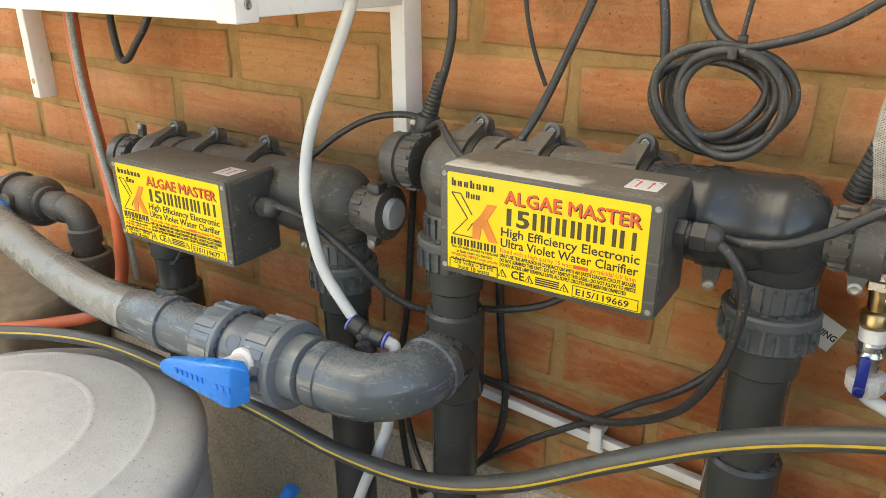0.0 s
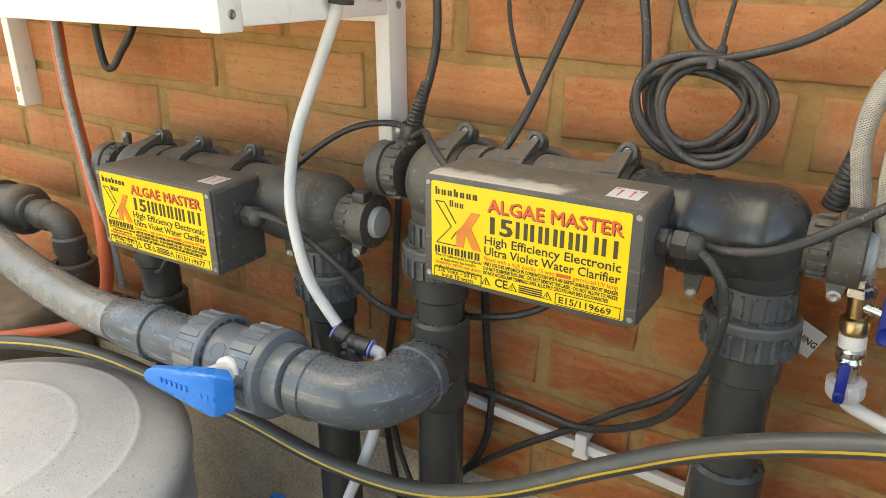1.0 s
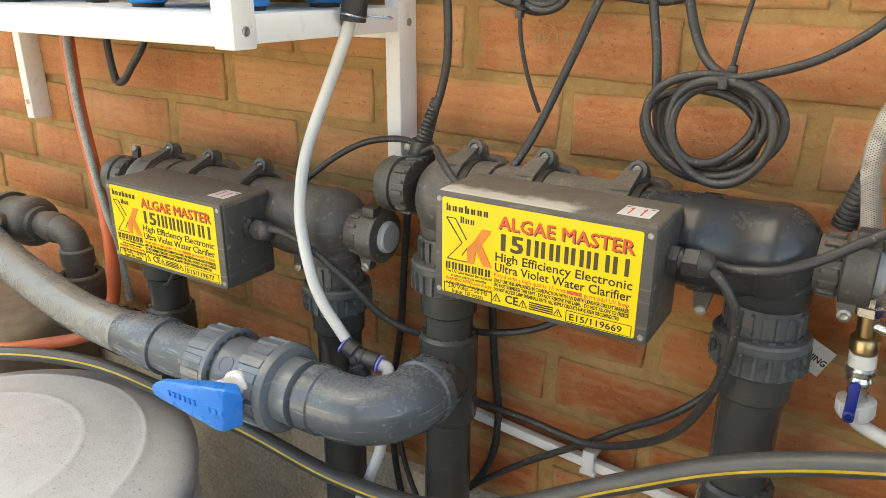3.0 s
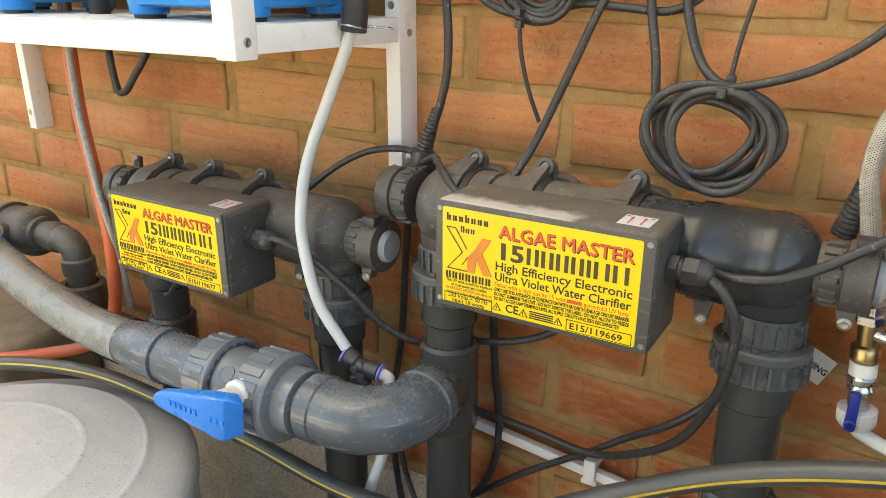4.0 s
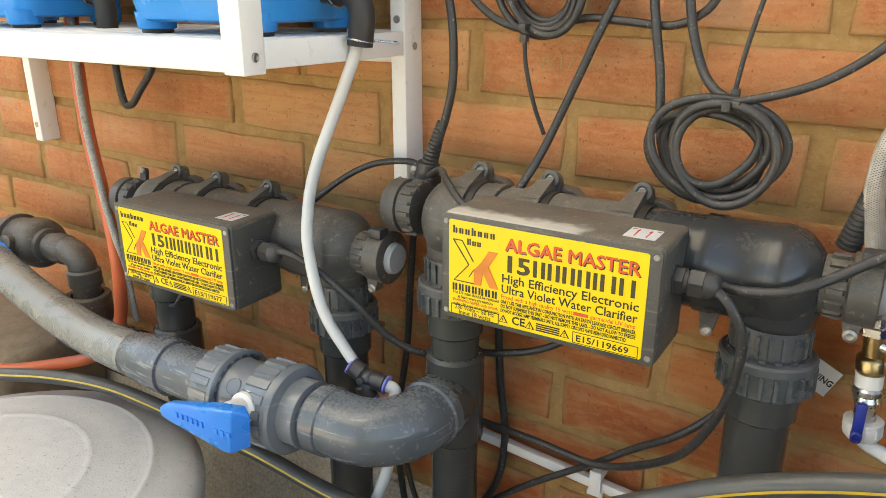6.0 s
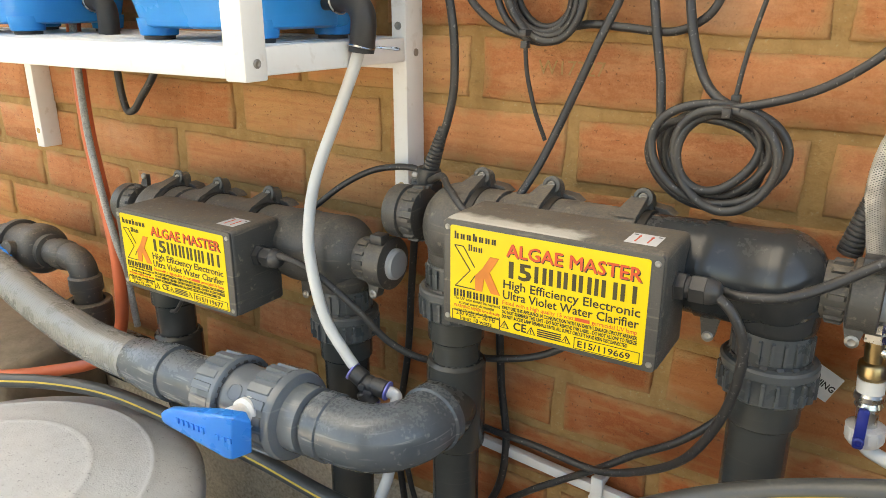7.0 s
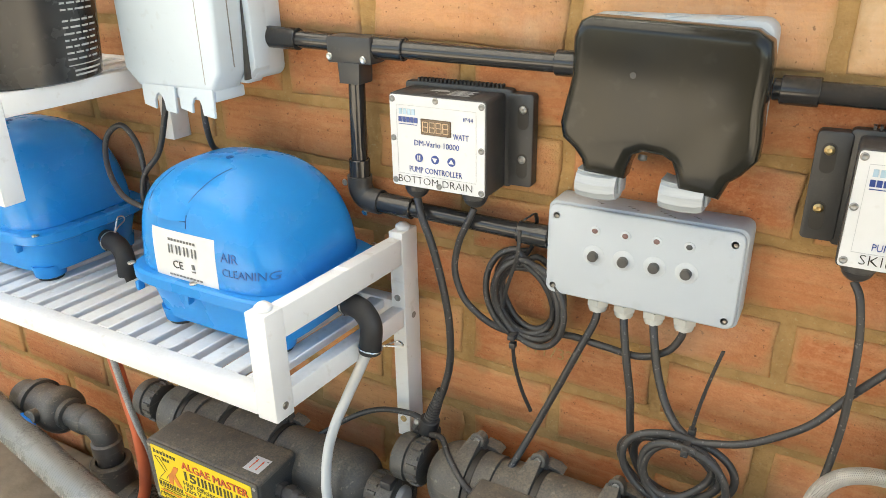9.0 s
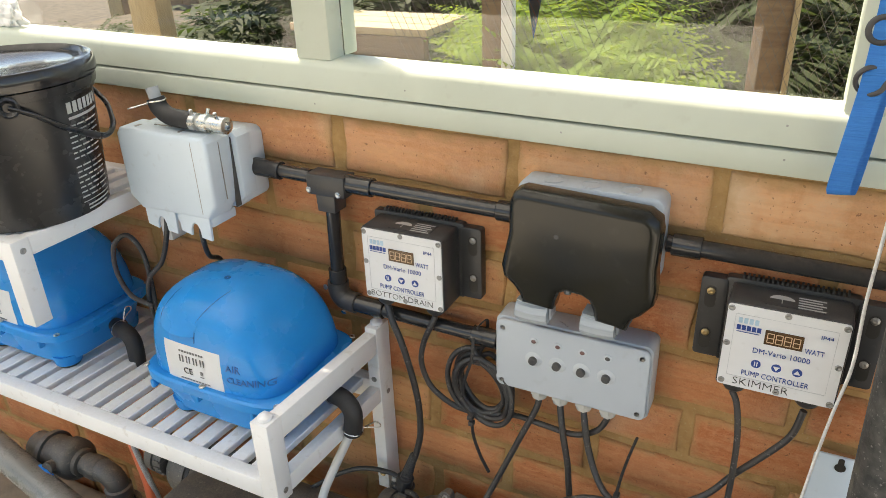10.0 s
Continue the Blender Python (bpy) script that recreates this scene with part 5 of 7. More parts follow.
def ear(p, up=(0, 0, 1), w=0.012, h=0.014, t=0.006):
    """A rounded screw lug across the tube, standing up at p."""
    p = Vector(p)
    u = Vector(up).normalized()
    s = Vector((1, 0, 0))
    n = s.cross(u)
    bm = bmesh.new()
    prof = [(-w, -0.010), (-w * 0.75, 0.0), (-w * 0.62, h * 0.55)] + [(-w * 0.62 * math.cos(a), h * 0.55 + w * 0.62 * math.sin(a)) for a in [radians(k * 30) for k in range(1, 6)]] + [(w * 0.62, h * 0.55), (w * 0.75, 0.0), (w, -0.010)]
    a = [bm.verts.new(p + s * q * 0.8 + u * v - n * t / 2) for q, v in prof]
    b = [bm.verts.new(p + s * q * 0.8 + u * v + n * t / 2) for q, v in prof]
    bm.faces.new(a)
    bm.faces.new(b[::-1])
    for k in range(len(a)):
        m = (k + 1) % len(a)
        bm.faces.new((a[k], b[k], b[m], a[m]))
    return bm


def union_stack(owner, x, y, top, name="pipe_union"):
    """A collar, a big ribbed nut and a sleeve, down from top. Returns the height where the pipe begins."""
    u = part(name, lathe((x, y, top), (0, 0, -1), [(0, 0.028), (0.001, 0.0305), (0.026, 0.0305), (0.027, 0.028)], 32), M_UNION, owner, "grey threaded pipe union")
    part("collar_knurl", ribbed((x, y, top), (0, 0, -1), 0.0305, 0.0034, 0.003, 0.025, 20, 0.0030), M_UNION, u)
    part("nut", lathe((x, y, top - 0.0265), (0, 0, -1), [(0, 0.030), (0.001, 0.0375), (0.003, 0.0395), (0.009, 0.0395), (0.011, 0.0380), (0.030, 0.0370), (0.035, 0.033), (0.036, 0.030)], 36), M_UNION, u)
    part("knurl", ribbed((x, y, top - 0.0265), (0, 0, -1), 0.0378, 0.0036, 0.010, 0.032, 22, 0.0032), M_UNION, u)
    tagged(part("slot_ring", ribbed((x, y, top - 0.0265), (0, 0, -1), 0.0335, 0.0015, -0.002, 0.004, 16, 0.007), M_BLACK, u), kind="stuff")
    part("sleeve", lathe((x, y, top - 0.062), (0, 0, -1), [(0, 0.0310), (0.024, 0.0305), (0.027, 0.0275), (0.031, 0.0272)], 30), M_DARK_PIPE, u)
    return top - 0.092


def clarifier(off, serial, label):
    o = Vector(off)
    c = thing("water_clarifier", Vector((-0.16, UY, 0.30)) + o, label, "water clarifier", "water clarifiers")

    def P(x, y, z):
        return Vector((x, y, z)) + o

    def mv(bm):
        bmesh.ops.translate(bm, verts=bm.verts[:], vec=o)
        return bm
    part("lamp_tube", lathe(P(XL, UY, UZ), (1, 0, 0), [(0, UR - 0.002), (0.02, UR), (0.055, UR), (0.056, UR - 0.003), (0.061, UR - 0.003), (0.062, UR), (0.160, UR), (0.196, UR - 0.0008), (0.1965, UR - 0.004)], 40), M_DARK_PLASTIC, c, sharp=0.9)
    part("tube_end", lathe(P(XL + 0.195, UY, UZ), (1, 0, 0), [(0, UR - 0.003), (0.001, UR - 0.001), (0.0525, UR - 0.0005), (0.053, UR + 0.0014), (0.067, UR + 0.0014), (0.068, UR + 0.0004), (0.104, UR + 0.001), (0.110, UR + 0.001)], 44), M_ELBOW if o.length < 0.1 else M_DARK_PLASTIC, c, "smooth dark end of the tube", sharp=0.9)
    for x, nm in ((XL + 0.004, "elbow"), (XR, "elbow")):
        top = ball((x, UY, UZ), 0.0365, 0.0430, 0.0430, 36, 20)
        neck = lathe((x, UY, UZ), (0, 0, -1), [(0.004, 0.0370), (0.018, 0.0365), (0.0195, 0.0340), (0.034, 0.0330), (0.039, 0.0320), (0.041, 0.029)], 36)
        part(nm, mv(join(top, neck)), M_ELBOW if x > -0.2 and o.length < 0.1 else M_DARK_PLASTIC, c, "rounded end elbow", sharp=0.9)
    # straps: a raised band, a rounded lug with a washer and screw, a gusset before it and a black band as the cleft's
    # shade beside it
    for x in (-0.291, -0.215, -0.126):
        band = lathe((x - 0.014, UY, UZ), (1, 0, 0), [(0, UR - 0.001), (0.001, UR + 0.0028), (0.019, UR + 0.0036), (0.020, UR)], 40)
        lug = part("strap", mv(join(ear((x, -0.057, 0.485), (0, 0.12, 1), 0.0165, 0.0165, 0.011), band)), M_DARK_PLASTIC, c)
        gus = bmesh.new()
        gv = [gus.verts.new(p) for p in ((x - 0.014, -0.064, 0.488), (x + 0.006, -0.064, 0.488), (x + 0.005, -0.100, 0.4890), (x - 0.016, -0.100, 0.4890), (x - 0.011, -0.063, 0.499), (x + 0.004, -0.063, 0.501))]
        for f in ((0, 3, 2, 1), (0, 4, 3), (1, 2, 5), (4, 5, 2, 3), (0, 1, 5, 4)):
            gus.faces.new([gv[q] for q in f])
        part("gusset", mv(gus), M_DARK_PLASTIC, lug)
        part("strap_cleft", mv(lathe((x + 0.006, UY, UZ), (1, 0, 0), [(0, UR - 0.002), (0.0005, UR + 0.0012), (0.0075, UR + 0.0012), (0.008, UR - 0.002)], 40)), M_INK, lug, "black band for the shade in the cleft beside the strap")
        part("back_lip", mv(prism([(x + 0.004, 0.4830), (x + 0.006, 0.4905), (x + 0.020, 0.4885), (x + 0.027, 0.4830)], -0.056, -0.040, 0.0010)), M_DARK_PLASTIC, lug)
        part("washer", lathe(P(x, -0.0622, 0.4985), (0, -1, 0.22), [(0, 0.0092), (0.0030, 0.0088), (0.0034, 0.0078), (0.0034, 0.0054), (0.0012, 0.0050), (0.0012, 0)], 24), M_DARK_PLASTIC, lug)
        part("screw", lathe(P(x, -0.0630, 0.4987), (0, -1, 0.22), [(0.0008, 0.0040), (0.0026, 0.0040), (0.0034, 0.0030), (0.0024, 0.0013), (0.0024, 0)], 16), M_DULL_STEEL, lug)
    low = part("strap", mv(ear((-0.053, -0.084, 0.402), (0, -0.15, -1))), M_DARK_PLASTIC, c)
    part("screw", lathe(P(-0.053, -0.087, 0.391), (0, -1, 0.2), [(0, 0.0052), (0.0015, 0.0052), (0.0025, 0.003), (0.0015, 0)], 16), M_DULL_STEEL, low)
    # end cap to the left: knurled ring and clamp
    cap = part("end_cap", lathe(P(-0.350, UY, UZ + 0.004), (-1, 0, 0), [(0, 0.024), (0.001, 0.0275), (0.016, 0.0275), (0.017, 0.0260), (0.020, 0.0260), (0.021, 0.0290), (0.036, 0.0285), (0.039, 0.0265), (0.040, 0.020), (0.042, 0)], 34), M_DARK_PLASTIC, c)
    part("cap_knurl", ribbed(P(-0.350, UY, UZ + 0.004), (-1, 0, 0), 0.0280, 0.0030, 0.001, 0.016, 16, 0.0045), M_DARK_PLASTIC, cap)
    lg = part("cap_lug", mv(ear((-0.380, -0.050, 0.478), (0, 0.25, 1), 0.010, 0.010)), M_DARK_PLASTIC, cap)
    part("screw", lathe(P(-0.380, -0.052, 0.487), (0, -1, 0.3), [(0, 0.0045), (0.0015, 0.0045), (0.0025, 0.003), (0.0015, 0)], 16), M_DULL_STEEL, lg)
    # end cap to the right: collar, clamp plate and pale plug
    cap = part("end_cap", lathe(P(0.028, UY, UZ), (1, 0, 0), [(0, 0.0235), (0.018, 0.0235), (0.019, 0.0275), (0.020, 0.0290), (0.040, 0.0290), (0.041, 0.027), (0.042, 0)], 34), M_DARK_PLASTIC, c)
    part("cap_knurl", ribbed(P(0.030, UY, UZ), (1, 0, 0), 0.0240, 0.0032, 0.001, 0.016, 14, 0.0045), M_DARK_PLASTIC, cap)
    part("plug", lathe(P(0.0695, UY, UZ), (1, 0, 0), [(0, 0.0175), (0.004, 0.0172), (0.0065, 0.0150), (0.007, 0)], 28), M_PALE_PLUG, cap, "pale grey round plug")
    lg = part("cap_lug", mv(ear((0.054, UY - 0.012, 0.4235), (0, -0.1, -1), 0.011, 0.009, 0.012)), M_DARK_PLASTIC, cap)
    part("screw", lathe(P(0.054, UY - 0.018, 0.4165), (0, -1, 0), [(0, 0.0052), (0.0015, 0.0052), (0.0025, 0.003), (0.0015, 0)], 16), M_DULL_STEEL, lg)
    part("clamp_buckle", mv(box(0.052, 0.068, UY - 0.020, UY - 0.004, 0.474, 0.485, 0.002)), M_BLACK, cap)
    # ballast box
    bx0, bx1, by0, by1, bz0, bz1 = -0.2665, -0.0715, -0.176, -0.104, 0.389, 0.4875
    bb = box(bx0, bx1, by0, by1, bz0, bz1, 0.005, 3)
    bal = part("ballast_box", mv(bb), M_BOX_PALE_PATCH if o.length < 0.1 else M_DARK_PLASTIC, c)
    part("saddle", mv(box(-0.24, -0.10, -0.108, -0.085, 0.41, 0.47, 0.003)), M_DARK_PLASTIC, bal)
    f = by0 - 0.0004
    rim = part("front_cover", mv(prism(rounded(bx0 + 0.0008, bx1 - 0.0008, bz0 + 0.0008, bz1 - 0.0008, 0.004), f - 0.0015, f + 0.002, 0.001)), M_DARK_PLASTIC, bal)
    f -= 0.0016
    for x, z in ((bx0 + 0.0055, bz1 - 0.0075), (bx1 - 0.0055, bz1 - 0.0075), (bx0 + 0.0055, bz0 + 0.0075), (bx1 - 0.0055, bz0 + 0.0075)):
        part("screw", lathe(P(x, f + 0.0004, z), (0, -1, 0), [(0, 0.0026), (0.0008, 0.0026), (0.0012, 0.0018), (0.0006, 0)], 14), M_DULL_STEEL, rim)
    lx0, lx1, lz0, lz1 = bx0 + 0.0085, bx1 - 0.0105, bz0 + 0.0055, bz1 - 0.0050
    lab = part("yellow_label", mv(prism(rounded(lx0, lx1, lz0, lz1, 0.002, 3), f - 0.0004, f + 0.0004, 0)), M_YELLOW, rim, "bright yellow printed label")
    W, H = lx1 - lx0, lz1 - lz0
    f -= 0.0005

    def at(u, v, d=0.0):
        return P(lx0 + u * W, f - d, lz0 + v * H)

    def blk(u0, u1, v0, v1, d=0.0):
        return mv(box(lx0 + u0 * W, lx0 + u1 * W, f - 0.0003 - d, f + 0.0002 - d, lz0 + v0 * H, lz0 + v1 * H, 0))

    def bars(name, bms, material):
        for b in bms:
            part(name, b, material, lab)

    def poly(uv, d=0.0):
        return mv(prism([(lx0 + u * W, lz0 + v * H) for u, v in uv], f - 0.0003 - d, f + 0.0002 - d, 0))
    # maker's mark: plain shapes
    bars("mark_bar", [blk(0.025 + k * 0.0345 + q * 0.013, 0.034 + k * 0.0345 + q * 0.013, 0.868, 0.945 if k in (0, 3) and q == 0 else 0.922) for k in range(7) for q in (0, 1)], M_INK)
    bars("mark_bar", [blk(0.105 + k * 0.028 + q * 0.012, 0.112 + k * 0.028 + q * 0.012, 0.765, 0.830 if k == 0 else 0.812) for k in range(3) for q in (0, 1)], M_INK)
    part("mark_shape", poly([(0.145, 0.365), (0.185, 0.365), (0.195, 0.51), (0.235, 0.365), (0.283, 0.365), (0.225, 0.58), (0.275, 0.74), (0.225, 0.74), (0.185, 0.61), (0.145, 0.52)], 0.0003), M_ORANGE_INK, lab, "orange angular shape")
    for a, b in (((0.025, 0.80), (0.115, 0.56)), ((0.115, 0.56), (0.03, 0.37)), ((0.075, 0.80), (0.14, 0.60)), ((0.025, 0.80), (0.075, 0.80)), ((0.03, 0.37), (0.145, 0.37)), ((0.145, 0.52), (0.115, 0.43))):
        du, dv = b[0] - a[0], b[1] - a[1]
        ln = math.hypot(du * W, dv * H)
        nu, nv = -dv * H / ln * 0.0004 / W, du * W / ln * 0.0004 / H
        part("mark_line", poly([(a[0] + nu, a[1] + nv), (b[0] + nu, b[1] + nv), (b[0] - nu, b[1] - nv), (a[0] - nu, a[1] - nv)]), M_INK, lab)
    bars("mark_bar", [blk(0.022 + k * 0.0375 + q * 0.016, 0.032 + k * 0.0375 + q * 0.016, 0.265, 0.338) for k in range(7) for q in (0, 1)], M_INK)
    lettering("ALGAE MASTER", 0.0160, at(0.312, 0.783, 0.0004), lab, M_RED_INK, width=W * 0.655)
    lettering("ALGAE MASTER", 0.0160, at(0.318, 0.773), lab, M_INK, width=W * 0.655)
    for step in (1, 2):
        lettering("ALGAE MASTER", 0.0160, at(0.312 + 0.0028 * step, 0.783 + 0.004 * (step - 1), 0.0004 + 0.00003 * step), lab, M_RED_INK, width=W * 0.650)
    lettering("15", 0.0205, at(0.3045, 0.572, 0.00003), lab, M_BROWN_INK, bold=0.0004, width=W * 0.115)
    lettering("15", 0.0205, at(0.30, 0.572), lab, M_BROWN_INK, bold=0.0004, width=W * 0.115)
    for u0, u1 in [(0.462 + k * 0.0735, 0.522 + k * 0.0735) for k in range(4)] + [(0.757, 0.775)] + [(0.79 + k * 0.088, 0.862 + k * 0.088) for k in range(2)]:
        if u1 - u0 < 0.03:
            bars("mark_bar", [blk(u0, u1, 0.572, 0.735)], M_BROWN_INK)
        else:
            bars("mark_bar", [blk(u0, u0 + 0.019, 0.572, 0.735), blk(u1 - 0.019, u1, 0.572, 0.735)], M_BROWN_INK)
    lettering("High Efficiency Electronic", 0.0108, at(0.296, 0.455), lab, M_INK, bold=0.0001, width=W * 0.672)
    lettering("Ultra Violet Water Clarifier", 0.0108, at(0.296, 0.345), lab, M_INK, bold=0.0001, width=W * 0.672)
    lettering("Fitted with a high quality 15 watt", 0.0052, at(0.296, 0.285), lab, M_RED_INK, width=W * 0.37)
    part("mark_bar", blk(0.673, 0.745, 0.285, 0.318), M_RED_INK, lab)
    lettering("germicidal UV lamp", 0.0052, at(0.755, 0.285), lab, M_RED_INK, width=W * 0.21)
    lettering("ONLY USE THIS APPLIANCE IN CONJUNCTION WITH AN EARTH LEAKAGE CIRCUIT BREAKER", 0.0044, at(0.296, 0.235), lab, M_INK, bold=0.00008, width=W * 0.672)
    lettering("DO NOT SUBMERSE THIS UNIT - DO NOT REMOVE THIS LABEL - DO NOT ALLOW TO FREEZE", 0.0044, at(0.296, 0.188), lab, M_INK, bold=0.00008, width=W * 0.672)
    lettering("DO NOT ACCESS LAMP TERMINALS UNTIL ALL SUPPLY CIRCUITS HAVE BEEN DISCONNECTED", 0.0044, at(0.296, 0.141), lab, M_INK, bold=0.00008, width=W * 0.63)
    for k, (w, m) in enumerate((("The UV tube should be replaced", M_INK), ("at least every six months", M_INK), ("WARNING NEVER look directly", M_RED_INK), ("at the UV tube when illuminated", M_INK))):
        lettering(w, 0.0040, at(0.022 + (0.03 if k == 1 else 0), 0.228 - k * 0.042), lab, m, width=W * (0.20 if k == 1 else 0.262))
    lettering("230 Volts ~ 50 Hz", 0.0058, at(0.035, 0.062), lab, M_INK, width=W * 0.225)
    lettering("Input 18 watts", 0.0058, at(0.058, 0.012), lab, M_INK, width=W * 0.18)
    lettering("CE", 0.0105, at(0.358, 0.040), lab, M_INK, bold=0.0002)
    lettering(serial, 0.0078, at(0.690, 0.030), lab, M_INK, bold=0.0001, width=W * 0.25)
    bars("label_rule", [blk(0.015, 0.285, 0.106, 0.111), blk(0.015, 0.285, 0.002, 0.006), blk(0.283, 0.287, 0.002, 0.11), blk(0.013, 0.016, 0.002, 0.11), blk(0.675, 0.985, 0.115, 0.120), blk(0.675, 0.985, 0.008, 0.012), blk(0.675, 0.678, 0.008, 0.12), blk(0.983, 0.986, 0.008, 0.12)], M_INK)
    for u in (0.312, 0.455, 0.635):
        part("warning_sign", join(poly([(u - 0.024, 0.035), (u + 0.024, 0.035), (u, 0.115)])), M_INK, lab)
        part("warning_sign", join(poly([(u - 0.017, 0.043), (u + 0.017, 0.043), (u, 0.098)], 0.0003)), M_YELLOW, lab)
        part("warning_sign", join(blk(u - 0.002, u + 0.002, 0.058, 0.085, 0.0006), blk(u - 0.002, u + 0.002, 0.048, 0.054, 0.0006)), M_INK, lab)
    bars("printed_bar", [blk(0.488, 0.61, 0.035 + k * 0.022, 0.047 + k * 0.022) for k in range(4)], M_INK)
    # flow label on top
    top = bz1 + 0.0003
    fl = part("arrow_label", mv(box(-0.1100, -0.0845, -0.1610, -0.1345, bz1 - 0.0002, top, 0)), M_WHITE_LABEL, bal, "small white label with two red arrows")
    for x in (-0.1025, -0.0925):
        shaft = box(x - 0.0006, x + 0.0006, -0.157, -0.143, top - 0.0001, top + 0.0003, 0)
        tip = bmesh.new()
        tip.faces.new([tip.verts.new(q) for q in ((x - 0.0018, -0.144, top + 0.0003), (x + 0.0018, -0.144, top + 0.0003), (x, -0.1385, top + 0.0003))])
        part("arrow", mv(join(shaft, tip)), M_RED_INK, fl)
    part("printed_bar", mv(box(-0.1085, -0.1050, -0.1395, -0.1382, top - 0.0001, top + 0.0003, 0)), M_GREY_INK, fl)
    part("printed_bar", mv(box(-0.0890, -0.0860, -0.1395, -0.1382, top - 0.0001, top + 0.0003, 0)), M_GREY_INK, fl)
    # gland on the box's right end
    gl = part("cable_gland", join(lathe(P(bx1 - 0.001, -0.140, 0.452), (1, 0, 0), [(0, 0.0130), (0.0020, 0.0130), (0.0024, 0.0120), (0.0090, 0.0115), (0.0095, 0.0095)], 6), lathe(P(bx1 + 0.006, -0.140, 0.452), (1, 0, 0), [(0, 0.0088), (0.010, 0.0088)], 20)), M_BLACK, bal)
    part("gland_nut", join(lathe(P(bx1 + 0.0115, -0.140, 0.452), (1, 0, 0), [(0, 0.0100), (0.0008, 0.0118), (0.0120, 0.0118), (0.0130, 0.0105)], 6), lathe(P(bx1 + 0.0240, -0.140, 0.452), (1, 0, 0), [(0, 0.0108), (0.004, 0.0104), (0.008, 0.0088), (0.0105, 0.0062), (0.0115, 0.003)], 20)), M_BLACK, gl)
    for x in (XL, XR):
        union_stack(c, x + o.x, UY + o.y, 0.410 + o.z)
    return c


OFF2 = Vector((-0.452, -0.014, -0.053))
clarifier((0, 0, 0), "E15/119669", "dusty black ultraviolet water clarifier with bright yellow label")
clarifier(OFF2, "E15/119677", "dusty black ultraviolet water clarifier behind a white tube")

# ---- pipes ----
def downpipe(x, y, top, bottom, label, wide=()):
    p = thing("drain_pipe", (x, y, FLOOR), label, "pipe", "vertical pipes")
    part("pipe", rod((x, y, bottom), (x, y, top), 0.0265, 0.001, 30), M_DARK_PIPE, p)
    for z0, z1, r in wide:
        part("socket", lathe((x, y, z0), (0, 0, 1), [(0, r - 0.004), (0.003, r - 0.001), (0.006, r), (z1 - z0 - 0.004, r), (z1 - z0, r - 0.003)], 30), M_DARK_PIPE, p)
    return p


pa = downpipe(XL, UY, 0.322, FLOOR, "dark grey vertical pipe with tee below clarifier", ((0.190, 0.298, 0.0325),))
downpipe(XR, UY, 0.322, FLOOR, "dark grey vertical pipe with coupling below clarifier", ((0.14, 0.232, 0.0325),))
back_pipe = downpipe(XL + OFF2.x, UY + OFF2.y, 0.322 + OFF2.z, 0.135, "dark grey vertical pipe below clarifier turning into the wall", ((0.16, 0.225, 0.033),))
part("wall_bend", tube([(XL + OFF2.x, UY + OFF2.y, 0.14), (XL + OFF2.x, UY + OFF2.y, 0.115), (XL + OFF2.x, UY + OFF2.y + 0.012, 0.090), (XL + OFF2.x, UY + OFF2.y + 0.035, 0.078), (XL + OFF2.x, -0.004, 0.076)], 0.0262, 26, 6), M_DARK_PIPE, back_pipe)
downpipe(XR + OFF2.x, UY + OFF2.y, 0.322 + OFF2.z, FLOOR, "dark grey vertical pipe beside a milky tube")
part("tee_branch", lathe((XL, UY, 0.2460), (0, -1, 0), [(0.004, 0.030), (0.026, 0.0352), (0.042, 0.0352), (0.044, 0.033)], 34), M_DARK_PIPE, pa)

# valve run: elbow, union valve, sleeve, ribbed hose
RUN = Vector((-0.375, -0.198, 0.2470))      # where the elbow ends and the straight run begins
run_dir = (Vector((-0.712, -0.1995, 0.2385)) - RUN).normalized()
valve = thing("ball_valve", (-0.50, -0.19, 0.18), "grey union ball valve with blue lever on grey pipe", "valve")
bend = [Vector((XL, -0.116, 0.2460)), Vector((XL, -0.134, 0.2460)), Vector((XL - 0.002, -0.154, 0.2462)), Vector((XL - 0.013, -0.177, 0.2465)), Vector((XL - 0.031, -0.192, 0.2468)), Vector((XL - 0.050, -0.1975, 0.2470)), RUN, RUN + run_dir * 0.030]
elb = part("elbow", tube(bend, 0.0345, 36, 8), M_GREY_PIPE, valve, "smooth grey pipe elbow")
part("elbow_socket", lathe((XL, -0.134, 0.2460), (0, 1, 0), [(0, 0.0345), (0.002, 0.0370), (0.014, 0.0370), (0.016, 0.034)], 36), M_GREY_PIPE, elb)


def along(s):
    return RUN + run_dir * s


def turned(name, s0, prof, material, parent=valve, label="", seg=40):
    return part(name, lathe(along(s0), run_dir, prof, seg), material, parent, label)


turned("elbow_rim", 0.0087, [(0.0000, 0.0343), (0.0017, 0.0365), (0.0191, 0.0365), (0.0208, 0.034)], M_GREY_PIPE, elb)
turned("pipe_stub", 0.0225, [(0.0000, 0.0295), (0.0173, 0.0295)], M_GREY_PIPE)
turned("collar", 0.0364, [(0.0000, 0.0330), (0.0013, 0.0365), (0.0225, 0.0375), (0.0242, 0.0370)], M_GREY_NUT)
nut = turned("union_nut", 0.0572, [(0.0000, 0.0370), (0.0009, 0.0420), (0.0026, 0.0470), (0.0061, 0.0490), (0.0113, 0.0495), (0.0126, 0.0470), (0.0433, 0.0452), (0.0476, 0.0430), (0.0485, 0.0380)], M_GREY_NUT, label="large grey union nut")
part("knurl", ribbed(along(0.0572), run_dir, 0.0460, 0.0040, 0.0120, 0.0455, 18, 0.0105), M_GREY_NUT, nut)
